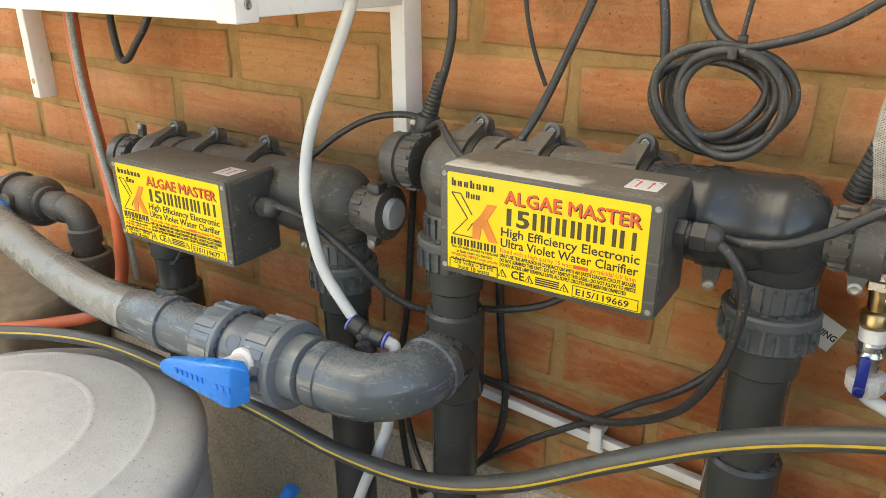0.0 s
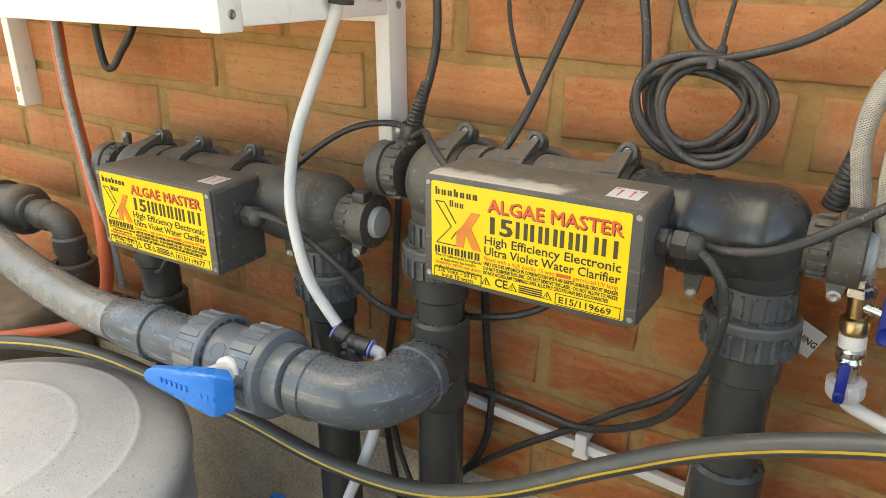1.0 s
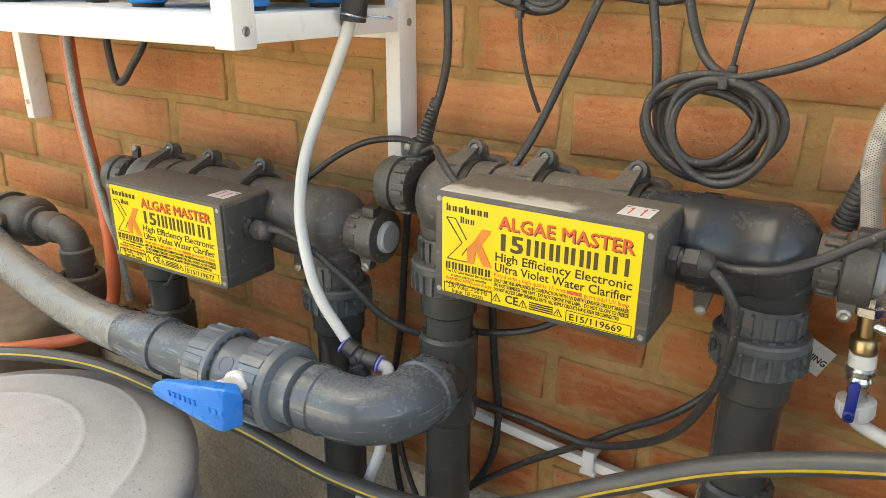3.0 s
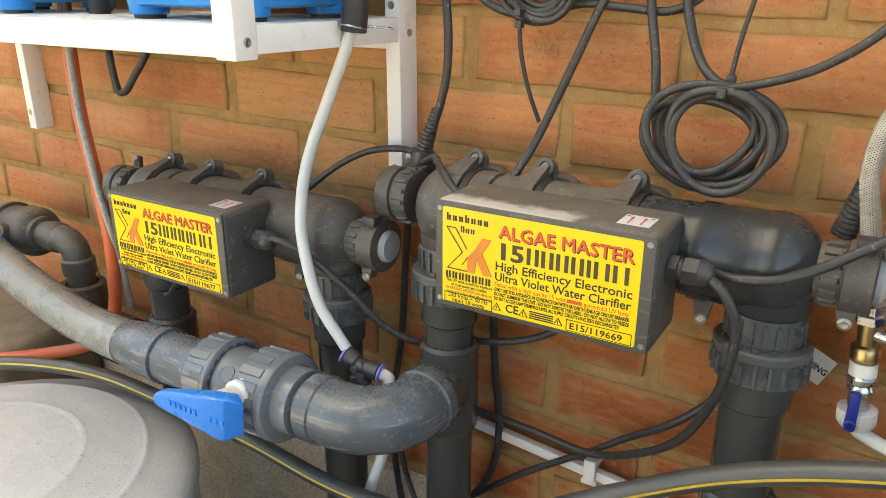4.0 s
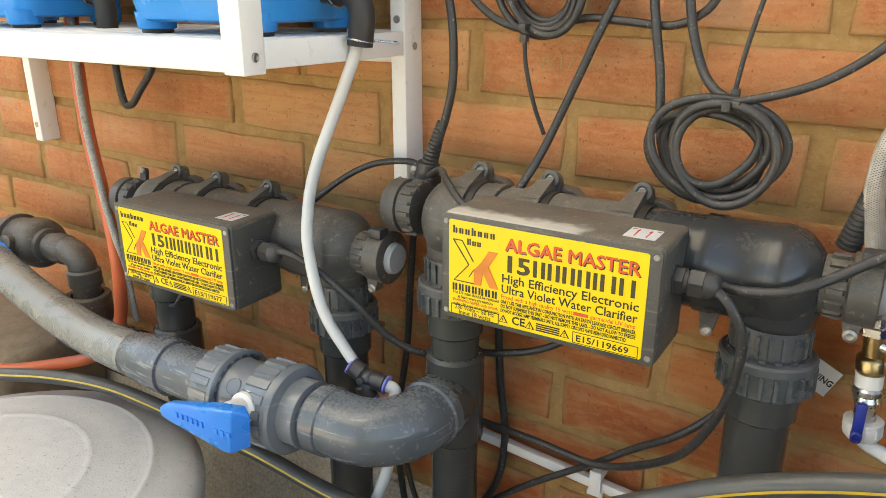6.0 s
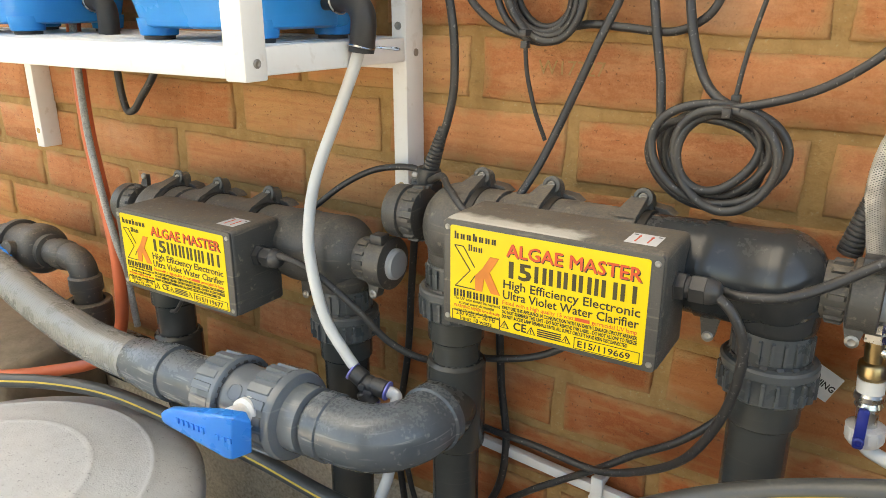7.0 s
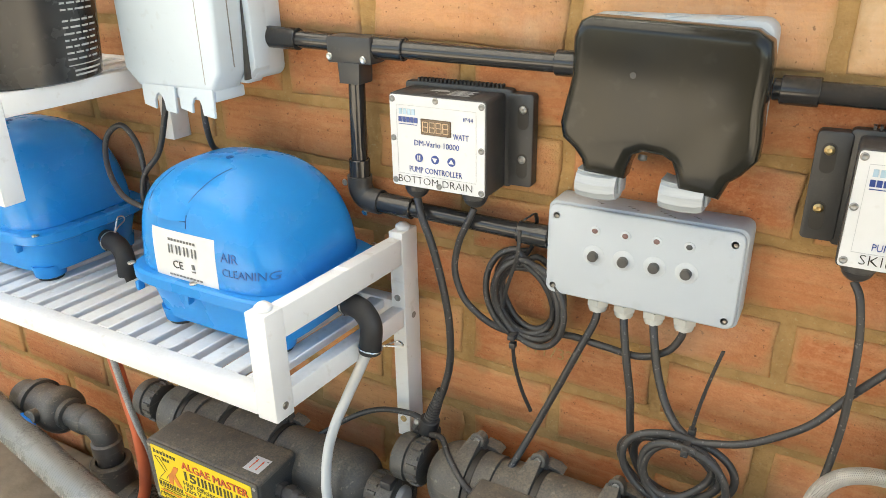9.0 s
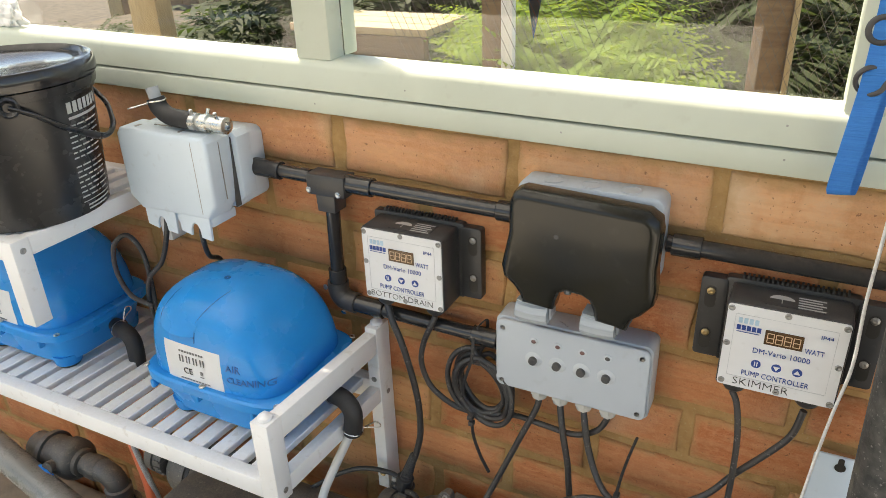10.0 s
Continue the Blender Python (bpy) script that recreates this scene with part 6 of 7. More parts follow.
body = turned("valve_body", 0.1039, [(0.0000, 0.0380), (0.0026, 0.0400), (0.0121, 0.0385), (0.0277, 0.0385), (0.0390, 0.0395), (0.0407, 0.0370)], M_GREY_NUT)
part("moulding_mark", lathe(along(0.1238) + Vector((0, -0.0285, 0.0250)), (0, -0.75, 0.66), [(0, 0.0100), (0.0015, 0.0100), (0.0018, 0.0085), (0.0012, 0.0080), (0.0012, 0)], 24), M_GREY_NUT, body)
nut = turned("union_nut", 0.1429, [(0.0000, 0.0385), (0.0009, 0.0455), (0.0026, 0.0475), (0.0078, 0.0475), (0.0091, 0.0450), (0.0398, 0.0420), (0.0442, 0.0395), (0.0450, 0.0340)], M_GREY_NUT, label="large grey union nut")
part("knurl", ribbed(along(0.1429), run_dir, 0.0440, 0.0034, 0.0082, 0.0395, 18, 0.0100), M_GREY_NUT, nut)
part("slot_ring", ribbed(along(0.1429), run_dir, 0.0412, 0.0034, -0.0010, 0.0030, 22, 0.0075), M_BLACK, nut)
turned("pipe_stub", 0.1862, [(0.0000, 0.0312), (0.0727, 0.0312), (0.0736, 0.030)], M_GREY_PIPE)
sl = turned("sleeve", 0.2546, [(0.0000, 0.0305), (0.0017, 0.0345), (0.0173, 0.0342), (0.0400, 0.0322), (0.0779, 0.0290), (0.0805, 0.0272)], M_GREY_PIPE, label="grey glued hose sleeve")
# stem and lever
part("stem", lathe(Vector((-0.470, -0.232, 0.258)), (0.02, -1, 0.20), [(0, 0.017), (0.012, 0.0165), (0.014, 0.012), (0.030, 0.012)], 22), M_WHITE_PLASTIC, valve, "pale valve stem")
lever_bm = bmesh.new()
for corner in ((-0.5470, -0.2860, 0.2600), (-0.5480, -0.2860, 0.2500), (-0.5330, -0.2840, 0.2675), (-0.4490, -0.2760, 0.2800), (-0.4560, -0.2760, 0.2280), (-0.4660, -0.2760, 0.2270), (-0.5430, -0.2840, 0.2440), (-0.4370, -0.2620, 0.2700), (-0.4410, -0.2620, 0.2340), (-0.4480, -0.2580, 0.2780), (-0.4790, -0.2620, 0.2740), (-0.5380, -0.2740, 0.2640), (-0.5400, -0.2700, 0.2480), (-0.4650, -0.2500, 0.2360)):
    lever_bm.verts.new(corner)
bmesh.ops.convex_hull(lever_bm, input=lever_bm.verts[:])
bmesh.ops.dissolve_limit(lever_bm, angle_limit=0.12, verts=lever_bm.verts[:], edges=lever_bm.edges[:])
bmesh.ops.bevel(lever_bm, geom=lever_bm.edges[:], offset=0.0022, segments=3, profile=0.5, affect="EDGES", clamp_overlap=True)
lever = part("lever", lever_bm, M_HANDLE, valve, "bright blue plastic lever", sharp=0.8)
marks = []
for k in range(6):
    u = 0.10 + k * 0.085
    x, y, z = -0.5330 + 0.078 * u, -0.2853 + 0.0085 * u, 0.2570 - 0.006 * u
    marks.append(box(x, x + 0.0042, y - 0.0006, y + 0.002, z - 0.0030 - 0.0016 * u, z + 0.0030, 0.0003, 1))
for k in range(3):
    x = -0.4740 + k * 0.0080
    marks.append(box(x, x + 0.0050, -0.2790 + 0.0008 * k, -0.2765 + 0.0008 * k, 0.2480, 0.2540, 0.0003, 1))
part("lever_mark", join(*marks), M_HANDLE, lever)

# ribbed suction hose
hp = spline([along(0.330), along(0.352), Vector((-0.845, -0.183, 0.2305)), Vector((-0.975, -0.167, 0.2415)), Vector((-1.085, -0.157, 0.2665)), Vector((-1.20, -0.151, 0.3075)), Vector((-1.36, -0.146, 0.385)), Vector((-1.52, -0.141, 0.480))], 110)
rh = thing("ribbed_hose", along(0.34), "thick grey ribbed suction hose on grey sleeve", "hose")
part("hose_wall", sweep(hp, 0.0268, 26), M_RIBBED, rh, sharp=1.2)
wound, acc = [], 0.0
a_ = (hp[1] - hp[0]).orthogonal().normalized()
for q in range(0, len(hp) - 1):
    t_ = (hp[q + 1] - hp[q]).normalized()
    a_ = (a_ - t_ * a_.dot(t_)).normalized()
    b_ = t_.cross(a_)
    step = (hp[q + 1] - hp[q]).length
    m_ = max(1, int(step / 0.0002))
    for w in range(m_):
        ang = math.tau * (acc + step * w / m_) / 0.0050
        wound.append(hp[q] + t_ * step * w / m_ + (a_ * math.cos(ang) + b_ * math.sin(ang)) * 0.0268)
    acc += step
part("wound_rib", sweep(wound, 0.0005, 5), M_RIB, rh, "paler wound rib of the hose")

# black fittings on the left
lf = thing("pipe_fitting", (-1.10, -0.085, 0.13), "dark pipe valve with blue lever and elbow near brick wall", "pipe fitting")
part("flange_nut", lathe((-1.200, -0.087, 0.284), (1, 0, 0.02), [(0, 0.028), (0.02, 0.030), (0.034, 0.035), (0.040, 0.0375), (0.041, 0.0405), (0.052, 0.0405), (0.053, 0.0350), (0.062, 0.0345), (0.088, 0.0345), (0.090, 0.0330), (0.092, 0.0385), (0.094, 0.0405), (0.112, 0.0405), (0.120, 0.0385), (0.126, 0.0320), (0.128, 0.0275), (0.138, 0.0275), (0.140, 0.022)], 40), M_DARK_PLASTIC, lf)
part("valve_stem", rod((-1.108, -0.110, 0.290), (-1.104, -0.138, 0.298), 0.0130), M_DARK_PLASTIC, lf)
part("lever", prism([(-1.094, 0.280), (-1.090, 0.288), (-1.102, 0.297), (-1.122, 0.303), (-1.128, 0.298), (-1.126, 0.291), (-1.114, 0.282), (-1.104, 0.277)], -0.1440, -0.1345, 0.003), M_HANDLE, lf, "blue plastic lever")
part("elbow", tube([(-1.12, -0.087, 0.2855), (-1.07, -0.087, 0.2868), (-1.026, -0.087, 0.2875), (-0.998, -0.088, 0.2855), (-0.985, -0.088, 0.274), (-0.982, -0.088, 0.250), (-0.982, -0.088, 0.190)], 0.0212, 28, 8), M_DARK_PLASTIC, lf)
part("elbow_rim", lathe((-0.982, -0.088, 0.264), (0, 0, -1), [(0, 0.0212), (0.003, 0.0248), (0.026, 0.0248), (0.027, 0.022)], 28), M_DARK_PLASTIC, lf)
part("elbow_rim", lathe((-1.046, -0.087, 0.287), (1, 0, 0), [(0, 0.0212), (0.002, 0.0240), (0.024, 0.0240), (0.028, 0.0212)], 28), M_DARK_PLASTIC, lf)
part("coupling", lathe((-0.982, -0.088, 0.214), (0, 0, -1), [(0, 0.0240), (-0.008, 0.0250), (-0.008, 0.0330), (-0.006, 0.0345), (0.040, 0.0345), (0.042, 0.040), (0.07, 0.040), (0.072, 0.03)], 34), M_DARK_PLASTIC, lf)
part("cross_pipe", rod((-1.040, -0.088, 0.150), (-0.925, -0.088, 0.146), 0.034, 0.002, 28), M_DARK_PLASTIC, lf)
part("cross_socket", lathe((-0.930, -0.088, 0.146), (1, 0, -0.03), [(0, 0.030), (0.002, 0.0375), (0.050, 0.0375), (0.053, 0.033), (0.150, 0.033)], 30), M_DARK_PIPE, lf)
solid("concrete_block", box(-1.95, -1.08, -0.20, -0.013, FLOOR, 0.115, 0.02, 3), M_CONCRETE, "broken concrete ledge against the brick wall", "concrete block", at=(-1.5, -0.1, FLOOR))

# ---- tank with a round lid ----
tank = thing("filter_tank", (-0.780, -0.398, FLOOR), "round grey speckled plastic filter tank with domed lid", "filter tank")
TC = (-0.780, -0.398, 0.15)
part("tank_wall", lathe((TC[0], TC[1], FLOOR), (0, 0, 1), [(0, 0.245), (0.38, 0.254)], 72), M_LID, tank)
part("lid", lathe((TC[0], TC[1], 0.0), (0, 0, 1), [(0, 0.255), (0.004, 0.262), (0.06, 0.262), (0.066, 0.258), (0.072, 0.2625), (0.092, 0.2665), (0.102, 0.2665), (0.11, 0.262), (0.116, 0.254), (0.1205, 0.244), (0.125, 0.232), (0.129, 0.22), (0.1315, 0.214), (0.1335, 0.211), (0.1345, 0.2085), (0.1338, 0.206), (0.1338, 0.203), (0.136, 0.19), (0.141, 0.165), (0.1435, 0.148), (0.1455, 0.1435), (0.1465, 0.14), (0.1458, 0.1365), (0.1458, 0.133), (0.1475, 0.115), (0.1505, 0.08), (0.153, 0.04), (0.154, 0)], 110), M_LID, tank, sharp=1.0)

# ---- hoses and tubes ----
gh = thing("garden_hose", (-0.3, -0.16, 0.12), "grey garden hose with yellow stripe across the pipes", "hose")
HP = [(-1.25, -0.30, 0.120), (-1.02, -0.26, 0.150), (-0.90, -0.215, 0.158), (-0.80, -0.190, 0.160), (-0.70, -0.178, 0.152), (-0.545, -0.170, 0.139), (-0.42, -0.160, 0.116), (-0.304, -0.155, 0.122), (-0.204, -0.150, 0.159), (-0.093, -0.150, 0.233), (-0.004, -0.150, 0.288), (0.094, -0.150, 0.328), (0.25, -0.15, 0.37)]
part("hose_skin", tube(HP, 0.0098, 18, 12), M_GARDEN_HOSE, gh)
st_pts = spline(HP, 12)
stripe_bm = bmesh.new()
prev = None
for i, p in enumerate(st_pts):
    t = (st_pts[min(i + 1, len(st_pts) - 1)] - st_pts[max(i - 1, 0)]).normalized()
    n = Vector((0.25, -0.78, 0.40 - 0.35 * i / len(st_pts)))
    n = (n - t * n.dot(t)).normalized()
    s = t.cross(n)
    pair = [stripe_bm.verts.new(p + (n * math.cos(a) + s * math.sin(a)) * 0.0101) for a in (-0.12, 0.0, 0.12)]
    if prev:
        for k in (0, 1):
            stripe_bm.faces.new((prev[k], prev[k + 1], pair[k + 1], pair[k]))
    prev = pair
part("hose_stripe", stripe_bm, M_STRIPE, gh, "yellow stripe")

solid("air_tube", tube([(-0.3955, -0.118, 0.634), (-0.402, -0.118, 0.614), (-0.414, -0.119, 0.587), (-0.431, -0.122, 0.549), (-0.447, -0.128, 0.509), (-0.4545, -0.135, 0.477), (-0.4550, -0.143, 0.446), (-0.4510, -0.150, 0.415), (-0.4370, -0.156, 0.370), (-0.4250, -0.155, 0.337), (-0.4070, -0.150, 0.306), (-0.3990, -0.1478, 0.2935)], 0.0062, 18, 8), M_PVC_WHITE, "milky plastic air tube hanging from the rubber elbow", "tube", at=(-0.40, -0.148, 0.286))
valve2 = thing("tube_connector", (-0.379, -0.146, 0.26), "black push-fit Y tube connector with violet collets", "tube fitting")
part("socket", lathe((-0.3995, -0.148, 0.2862), (0.0205, 0.002, -0.0105), [(0, 0.0085), (0.001, 0.0098), (0.014, 0.0104), (0.016, 0.0085), (0.022, 0.0085)], 22), M_BLACK, valve2)
part("collet", lathe((-0.4015, -0.1482, 0.2873), (0.0205, 0.002, -0.0105), [(0, 0.0072), (0.0004, 0.0108), (0.0022, 0.0108), (0.0028, 0.008)], 22), M_VIOLET, valve2)
part("valve_block", join(ball((-0.380, -0.1462, 0.2760), 0.0105, 0.0105, 0.0095, 20, 12), rod((-0.382, -0.155, 0.2765), (-0.381, -0.160, 0.2775), 0.0040), rod((-0.385, -0.150, 0.2700), (-0.376, -0.146, 0.2660), 0.0100)), M_BLACK, valve2)
part("side_port", lathe((-0.376, -0.1455, 0.2758), (0.021, 0.003, -0.004), [(0, 0.0085), (0.006, 0.0100), (0.016, 0.0098), (0.017, 0.008)], 22), M_BLACK, valve2)
part("collet", lathe((-0.3592, -0.1430, 0.2726), (0.021, 0.003, -0.004), [(0, 0.0072), (0.0004, 0.0106), (0.0022, 0.0106), (0.0028, 0.008)], 22), M_VIOLET, valve2)
part("side_port", lathe((-0.384, -0.1500, 0.2690), (0.010, 0.001, -0.019), [(0, 0.0085), (0.002, 0.0100), (0.016, 0.0100), (0.017, 0.008)], 22), M_BLACK, valve2)
part("collet", lathe((-0.3762, -0.1492, 0.2540), (0.010, 0.001, -0.019), [(0, 0.0072), (0.0004, 0.0106), (0.0022, 0.0106), (0.0028, 0.008)], 22), M_VIOLET, valve2)
solid("air_tube", tube([(-0.3752, -0.1490, 0.2525), (-0.3720, -0.148, 0.245), (-0.366, -0.140, 0.215), (-0.3680, -0.130, 0.1640), (-0.3900, -0.130, 0.1000), (-0.4150, -0.130, 0.0390), (-0.4377, -0.130, -0.0342), (-0.46, -0.13, -0.2)], 0.0066, 16, 8), M_PVC_WHITE, "milky plastic air tube running down behind pipe elbow", "tube", at=(-0.375, -0.149, 0.25))
solid("air_tube", tube([(-0.3575, -0.1428, 0.2722), (-0.3490, -0.1405, 0.2680), (-0.3480, -0.144, 0.2560), (-0.352, -0.148, 0.240), (-0.362, -0.146, 0.225)], 0.0066, 16, 8), M_PVC_WHITE, "short milky air tube tucked behind pipe elbow", "tube", at=(-0.3575, -0.143, 0.272))

solid("red_hose", tube([(-0.912, -0.085, 0.66), (-0.900, -0.096, 0.588), (-0.894, -0.100, 0.494), (-0.881, -0.100, 0.400), (-0.872, -0.100, 0.308), (-0.884, -0.102, 0.206), (-0.918, -0.118, 0.150), (-0.985, -0.150, 0.125), (-1.07, -0.222, 0.125), (-1.25, -0.245, 0.13)], 0.0095, 14, 8), M_RED_HOSE, "orange-red flexible hose hanging below the rack", "hose", at=(-0.88, -0.1, 0.2))
solid("braided_hose", tube([(-0.9025, -0.0920, 0.66), (-0.8905, -0.1030, 0.588), (-0.8845, -0.1070, 0.494), (-0.8715, -0.1065, 0.400), (-0.8645, -0.1020, 0.340), (-0.866, -0.092, 0.28), (-0.874, -0.082, 0.20)], 0.0050, 12, 8), M_GREY_BRAID, "thin grey braided hose beside the red hose", "hose", at=(-0.87, -0.11, 0.2))

# white trunking on the wall
tk = thing("cable_trunking", (-0.18, -0.01, 0.13), "narrow white plastic trunking slanting across the brick wall", "trunking")
a, b = Vector((-0.345, -0.016, 0.1625)), Vector((0.02, -0.016, 0.1290))
tdir = (b - a).normalized()
tb = box(0, (b - a).length, -0.005, 0.005, -0.006, 0.006, 0.001)
bmesh.ops.transform(tb, matrix=Matrix.Translation(a) @ Matrix.Rotation(-math.atan2(tdir.z, tdir.x), 4, "Y"), verts=tb.verts[:])
part("channel", tb, M_WHITE_PLASTIC, tk)
part("wall_clip", join(box(-0.170, -0.152, -0.026, 0.0, 0.1345, 0.1405, 0.001), box(-0.168, -0.154, -0.027, -0.0215, 0.1355, 0.1665, 0.002), box(-0.168, -0.154, -0.024, 0.0, 0.1545, 0.1645, 0.002)), M_WHITE_PLASTIC, tk, "white plastic wall clip")

low = thing("ball_valve", (-0.60, -0.10, -0.05), "blue valve lever low behind the pipes", "valve")
part("lever", tube([(-0.545, -0.12, -0.02), (-0.56, -0.13, -0.05), (-0.59, -0.14, -0.10)], 0.011, 12, 6, 0.6), M_HANDLE, low)
part("body", rod((-0.60, -0.12, FLOOR), (-0.60, -0.12, -0.09), 0.024), M_GREY_PIPE, low)
part("collar", rod((-0.60, -0.12, -0.10), (-0.575, -0.135, -0.085), 0.012), M_GREY_NUT, low)
strut = box(-0.16, 0.16, -0.012, 0.012, -0.006, 0.006, 0.001)
bmesh.ops.transform(strut, matrix=Matrix.Translation((-0.16, -0.05, 0.0)) @ Matrix.Rotation(radians(-4), 4, "Y") @ Matrix.Rotation(radians(35), 4, "X"), verts=strut.verts[:])
solid("angle_bar", strut, M_GREY_NUT, "grey painted angle bar at the foot of the wall", "bar", at=(-0.16, -0.05, 0.0))

# ---- cables ----
def cable(pts, r, label, seg=10, material=None, name="cable", cat="cable"):
    return solid(name, tube(pts, r * 0.9, seg, 8), material or M_CABLE, label, cat, "cables", at=tuple(pts[0]))


def boot(p, q, r0, r1, label):
    """A ribbed strain relief from p to q."""
    p, q = Vector(p), Vector(q)
    h = (q - p).length
    prof = []
    n = 12
    for k in range(n):
        s = k / n
        r = r0 + (r1 - r0) * s
        prof += [(h * s, r * 0.86), (h * (s + 0.25 / n), r), (h * (s + 0.75 / n), r), (h * (s + 0.99 / n), r * 0.86)]
    return lathe(p, q - p, prof, 18)


cable([(-0.379, -0.036, 0.776), (-0.369, -0.043, 0.755), (-0.356, -0.045, 0.725), (-0.343, -0.045, 0.675), (-0.336, -0.045, 0.630), (-0.336, -0.045, 0.583), (-0.343, -0.046, 0.548), (-0.352, -0.048, 0.520)], 0.0050, "thick black cable from controller down to clarifier")
plug1 = thing("cable_boot", (-0.357, -0.052, 0.48), "black ribbed strain relief boot on clarifier", "cable boot", "cable boots")
part("ribbed_boot", boot((-0.363, -0.050, 0.492), (-0.348, -0.046, 0.540), 0.0092, 0.0054, ""), M_BLACK, plug1)
part("connector", join(rod((-0.366, -0.051, 0.476), (-0.3625, -0.050, 0.496), 0.0125), box(-0.380, -0.352, -0.062, -0.040, 0.470, 0.482, 0.003)), M_BLACK, plug1)
cable([(-0.309, -0.036, 0.774), (-0.314, -0.040, 0.760), (-0.325, -0.040, 0.735), (-0.331, -0.040, 0.705), (-0.326, -0.040, 0.680), (-0.313, -0.040, 0.660), (-0.285, -0.036, 0.640), (-0.250, -0.030, 0.634), (-0.204, -0.028, 0.645), (-0.166, -0.028, 0.643), (-0.124, -0.026, 0.640), (-0.098, -0.023, 0.652), (-0.087, -0.021, 0.670), (-0.0855, -0.021, 0.684)], 0.0042, "black cable from controller past a coil to switch box")
cable([(-0.173, -0.021, 0.684), (-0.174, -0.026, 0.667), (-0.187, -0.036, 0.632), (-0.203, -0.042, 0.590), (-0.230, -0.056, 0.520), (-0.248, -0.085, 0.475)], 0.0045, "black cable from switch box slanting down to clarifier")
cable([(-0.1455, -0.021, 0.684), (-0.142, -0.028, 0.668), (-0.135, -0.034, 0.635), (-0.128, -0.036, 0.600), (-0.124, -0.038, 0.565), (-0.119, -0.040, 0.535), (-0.105, -0.042, 0.508), (-0.080, -0.044, 0.496), (-0.05, -0.046, 0.500)], 0.0046, "black cable from switch box down to a coil")
cable([(-0.1155, -0.021, 0.684), (-0.111, -0.030, 0.668), (-0.103, -0.036, 0.635), (-0.090, -0.044, 0.605), (-0.076, -0.054, 0.5905), (-0.062, -0.060, 0.5835)], 0.0046, "black cable from switch box into a coil")
cable([(-0.075, -0.064, 0.582), (-0.057, -0.064, 0.583), (-0.016, -0.062, 0.594), (0.012, -0.055, 0.607), (0.041, -0.050, 0.630), (0.065, -0.044, 0.664), (0.095, -0.042, 0.705), (0.112, -0.040, 0.733), (0.1185, -0.036, 0.764)], 0.0041, "black cable from a coil up to controller")
cable([(0.048, -0.036, 0.768), (0.055, -0.042, 0.755), (0.061, -0.047, 0.720), (0.063, -0.052, 0.670), (0.062, -0.055, 0.620), (0.056, -0.058, 0.560), (0.050, -0.060, 0.522)], 0.0038, "black cable from controller down to a ribbed boot")
plug2 = thing("cable_boot", (0.044, -0.06, 0.475), "black ribbed strain relief boot beside steel hose", "cable boot", "cable boots")
part("ribbed_boot", boot((0.040, -0.055, 0.474), (0.051, -0.060, 0.525), 0.0098, 0.0070, ""), M_BLACK, plug2)
cable([(-0.052, -0.140, 0.452), (-0.038, -0.143, 0.449), (-0.024, -0.145, 0.436), (-0.0155, -0.142, 0.410), (-0.019, -0.134, 0.370), (-0.034, -0.115, 0.318), (-0.062, -0.088, 0.262), (-0.107, -0.060, 0.216), (-0.160, -0.040, 0.186), (-0.232, -0.030, 0.184), (-0.306, -0.026, 0.184), (-0.37, -0.02, 0.19)], 0.0046, "black cable looping from clarifier box under the pipes")
cable([(0.006, -0.030, 0.370), (-0.016, -0.034, 0.325), (-0.045, -0.040, 0.284), (-0.078, -0.042, 0.250), (-0.120, -0.030, 0.214), (-0.157, -0.028, 0.183), (-0.200, -0.026, 0.150), (-0.244, -0.026, 0.116), (-0.312, -0.024, 0.054), (-0.36, -0.022, 0.0)], 0.0044, "black cable running low along the brick wall")
cable([(-0.066, -0.100, 0.452), (-0.046, -0.116, 0.447), (-0.030, -0.127, 0.4475), (-0.013, -0.132, 0.4505), (0.005, -0.132, 0.454), (0.020, -0.125, 0.459), (0.036, -0.114, 0.466), (0.055, -0.106, 0.478), (0.075, -0.10, 0.492), (0.12, -0.09, 0.53)], 0.0046, "black cable passing in front of the clarifier elbow")
cable([(-0.503, -0.154, 0.399), (-0.481, -0.156, 0.404), (-0.448, -0.146, 0.389), (-0.404, -0.132, 0.352), (-0.376, -0.112, 0.312), (-0.344, -0.085, 0.288), (-0.320, -0.040, 0.283), (-0.289, -0.045, 0.287), (-0.239, -0.040, 0.300), (-0.201, -0.040, 0.323), (-0.17, -0.05, 0.36)], 0.0044, "black cable looping from clarifier box behind the pipe")
cable([(-0.590, -0.085, 0.396), (-0.562, -0.082, 0.408), (-0.524, -0.072, 0.428), (-0.478, -0.060, 0.464), (-0.436, -0.052, 0.486), (-0.390, -0.050, 0.494), (-0.362, -0.052, 0.488)], 0.0040, "thin black cable arching between the clarifiers")
cable([(-0.352, -0.066, 0.487), (-0.330, -0.078, 0.497), (-0.310, -0.098, 0.492), (-0.285, -0.113, 0.478), (-0.262, -0.118, 0.468)], 0.0040, "short black cable over the clarifier's elbow")
cable([(-0.405, -0.020, 0.400), (-0.412, -0.018, 0.332), (-0.420, -0.016, 0.247), (-0.437, -0.018, 0.127), (-0.429, -0.020, 0.040), (-0.412, -0.022, -0.05), (-0.40, -0.022, -0.2)], 0.0050, "flat black cable running down the brick wall")
cable([(-0.296, -0.020, 0.40), (-0.291, -0.018, 0.316), (-0.286, -0.018, 0.239), (-0.277, -0.020, 0.165), (-0.288, -0.022, 0.096), (-0.326, -0.024, 0.037), (-0.40, -0.024, -0.03)], 0.0052, "flat black cable hanging down behind the clarifier box")
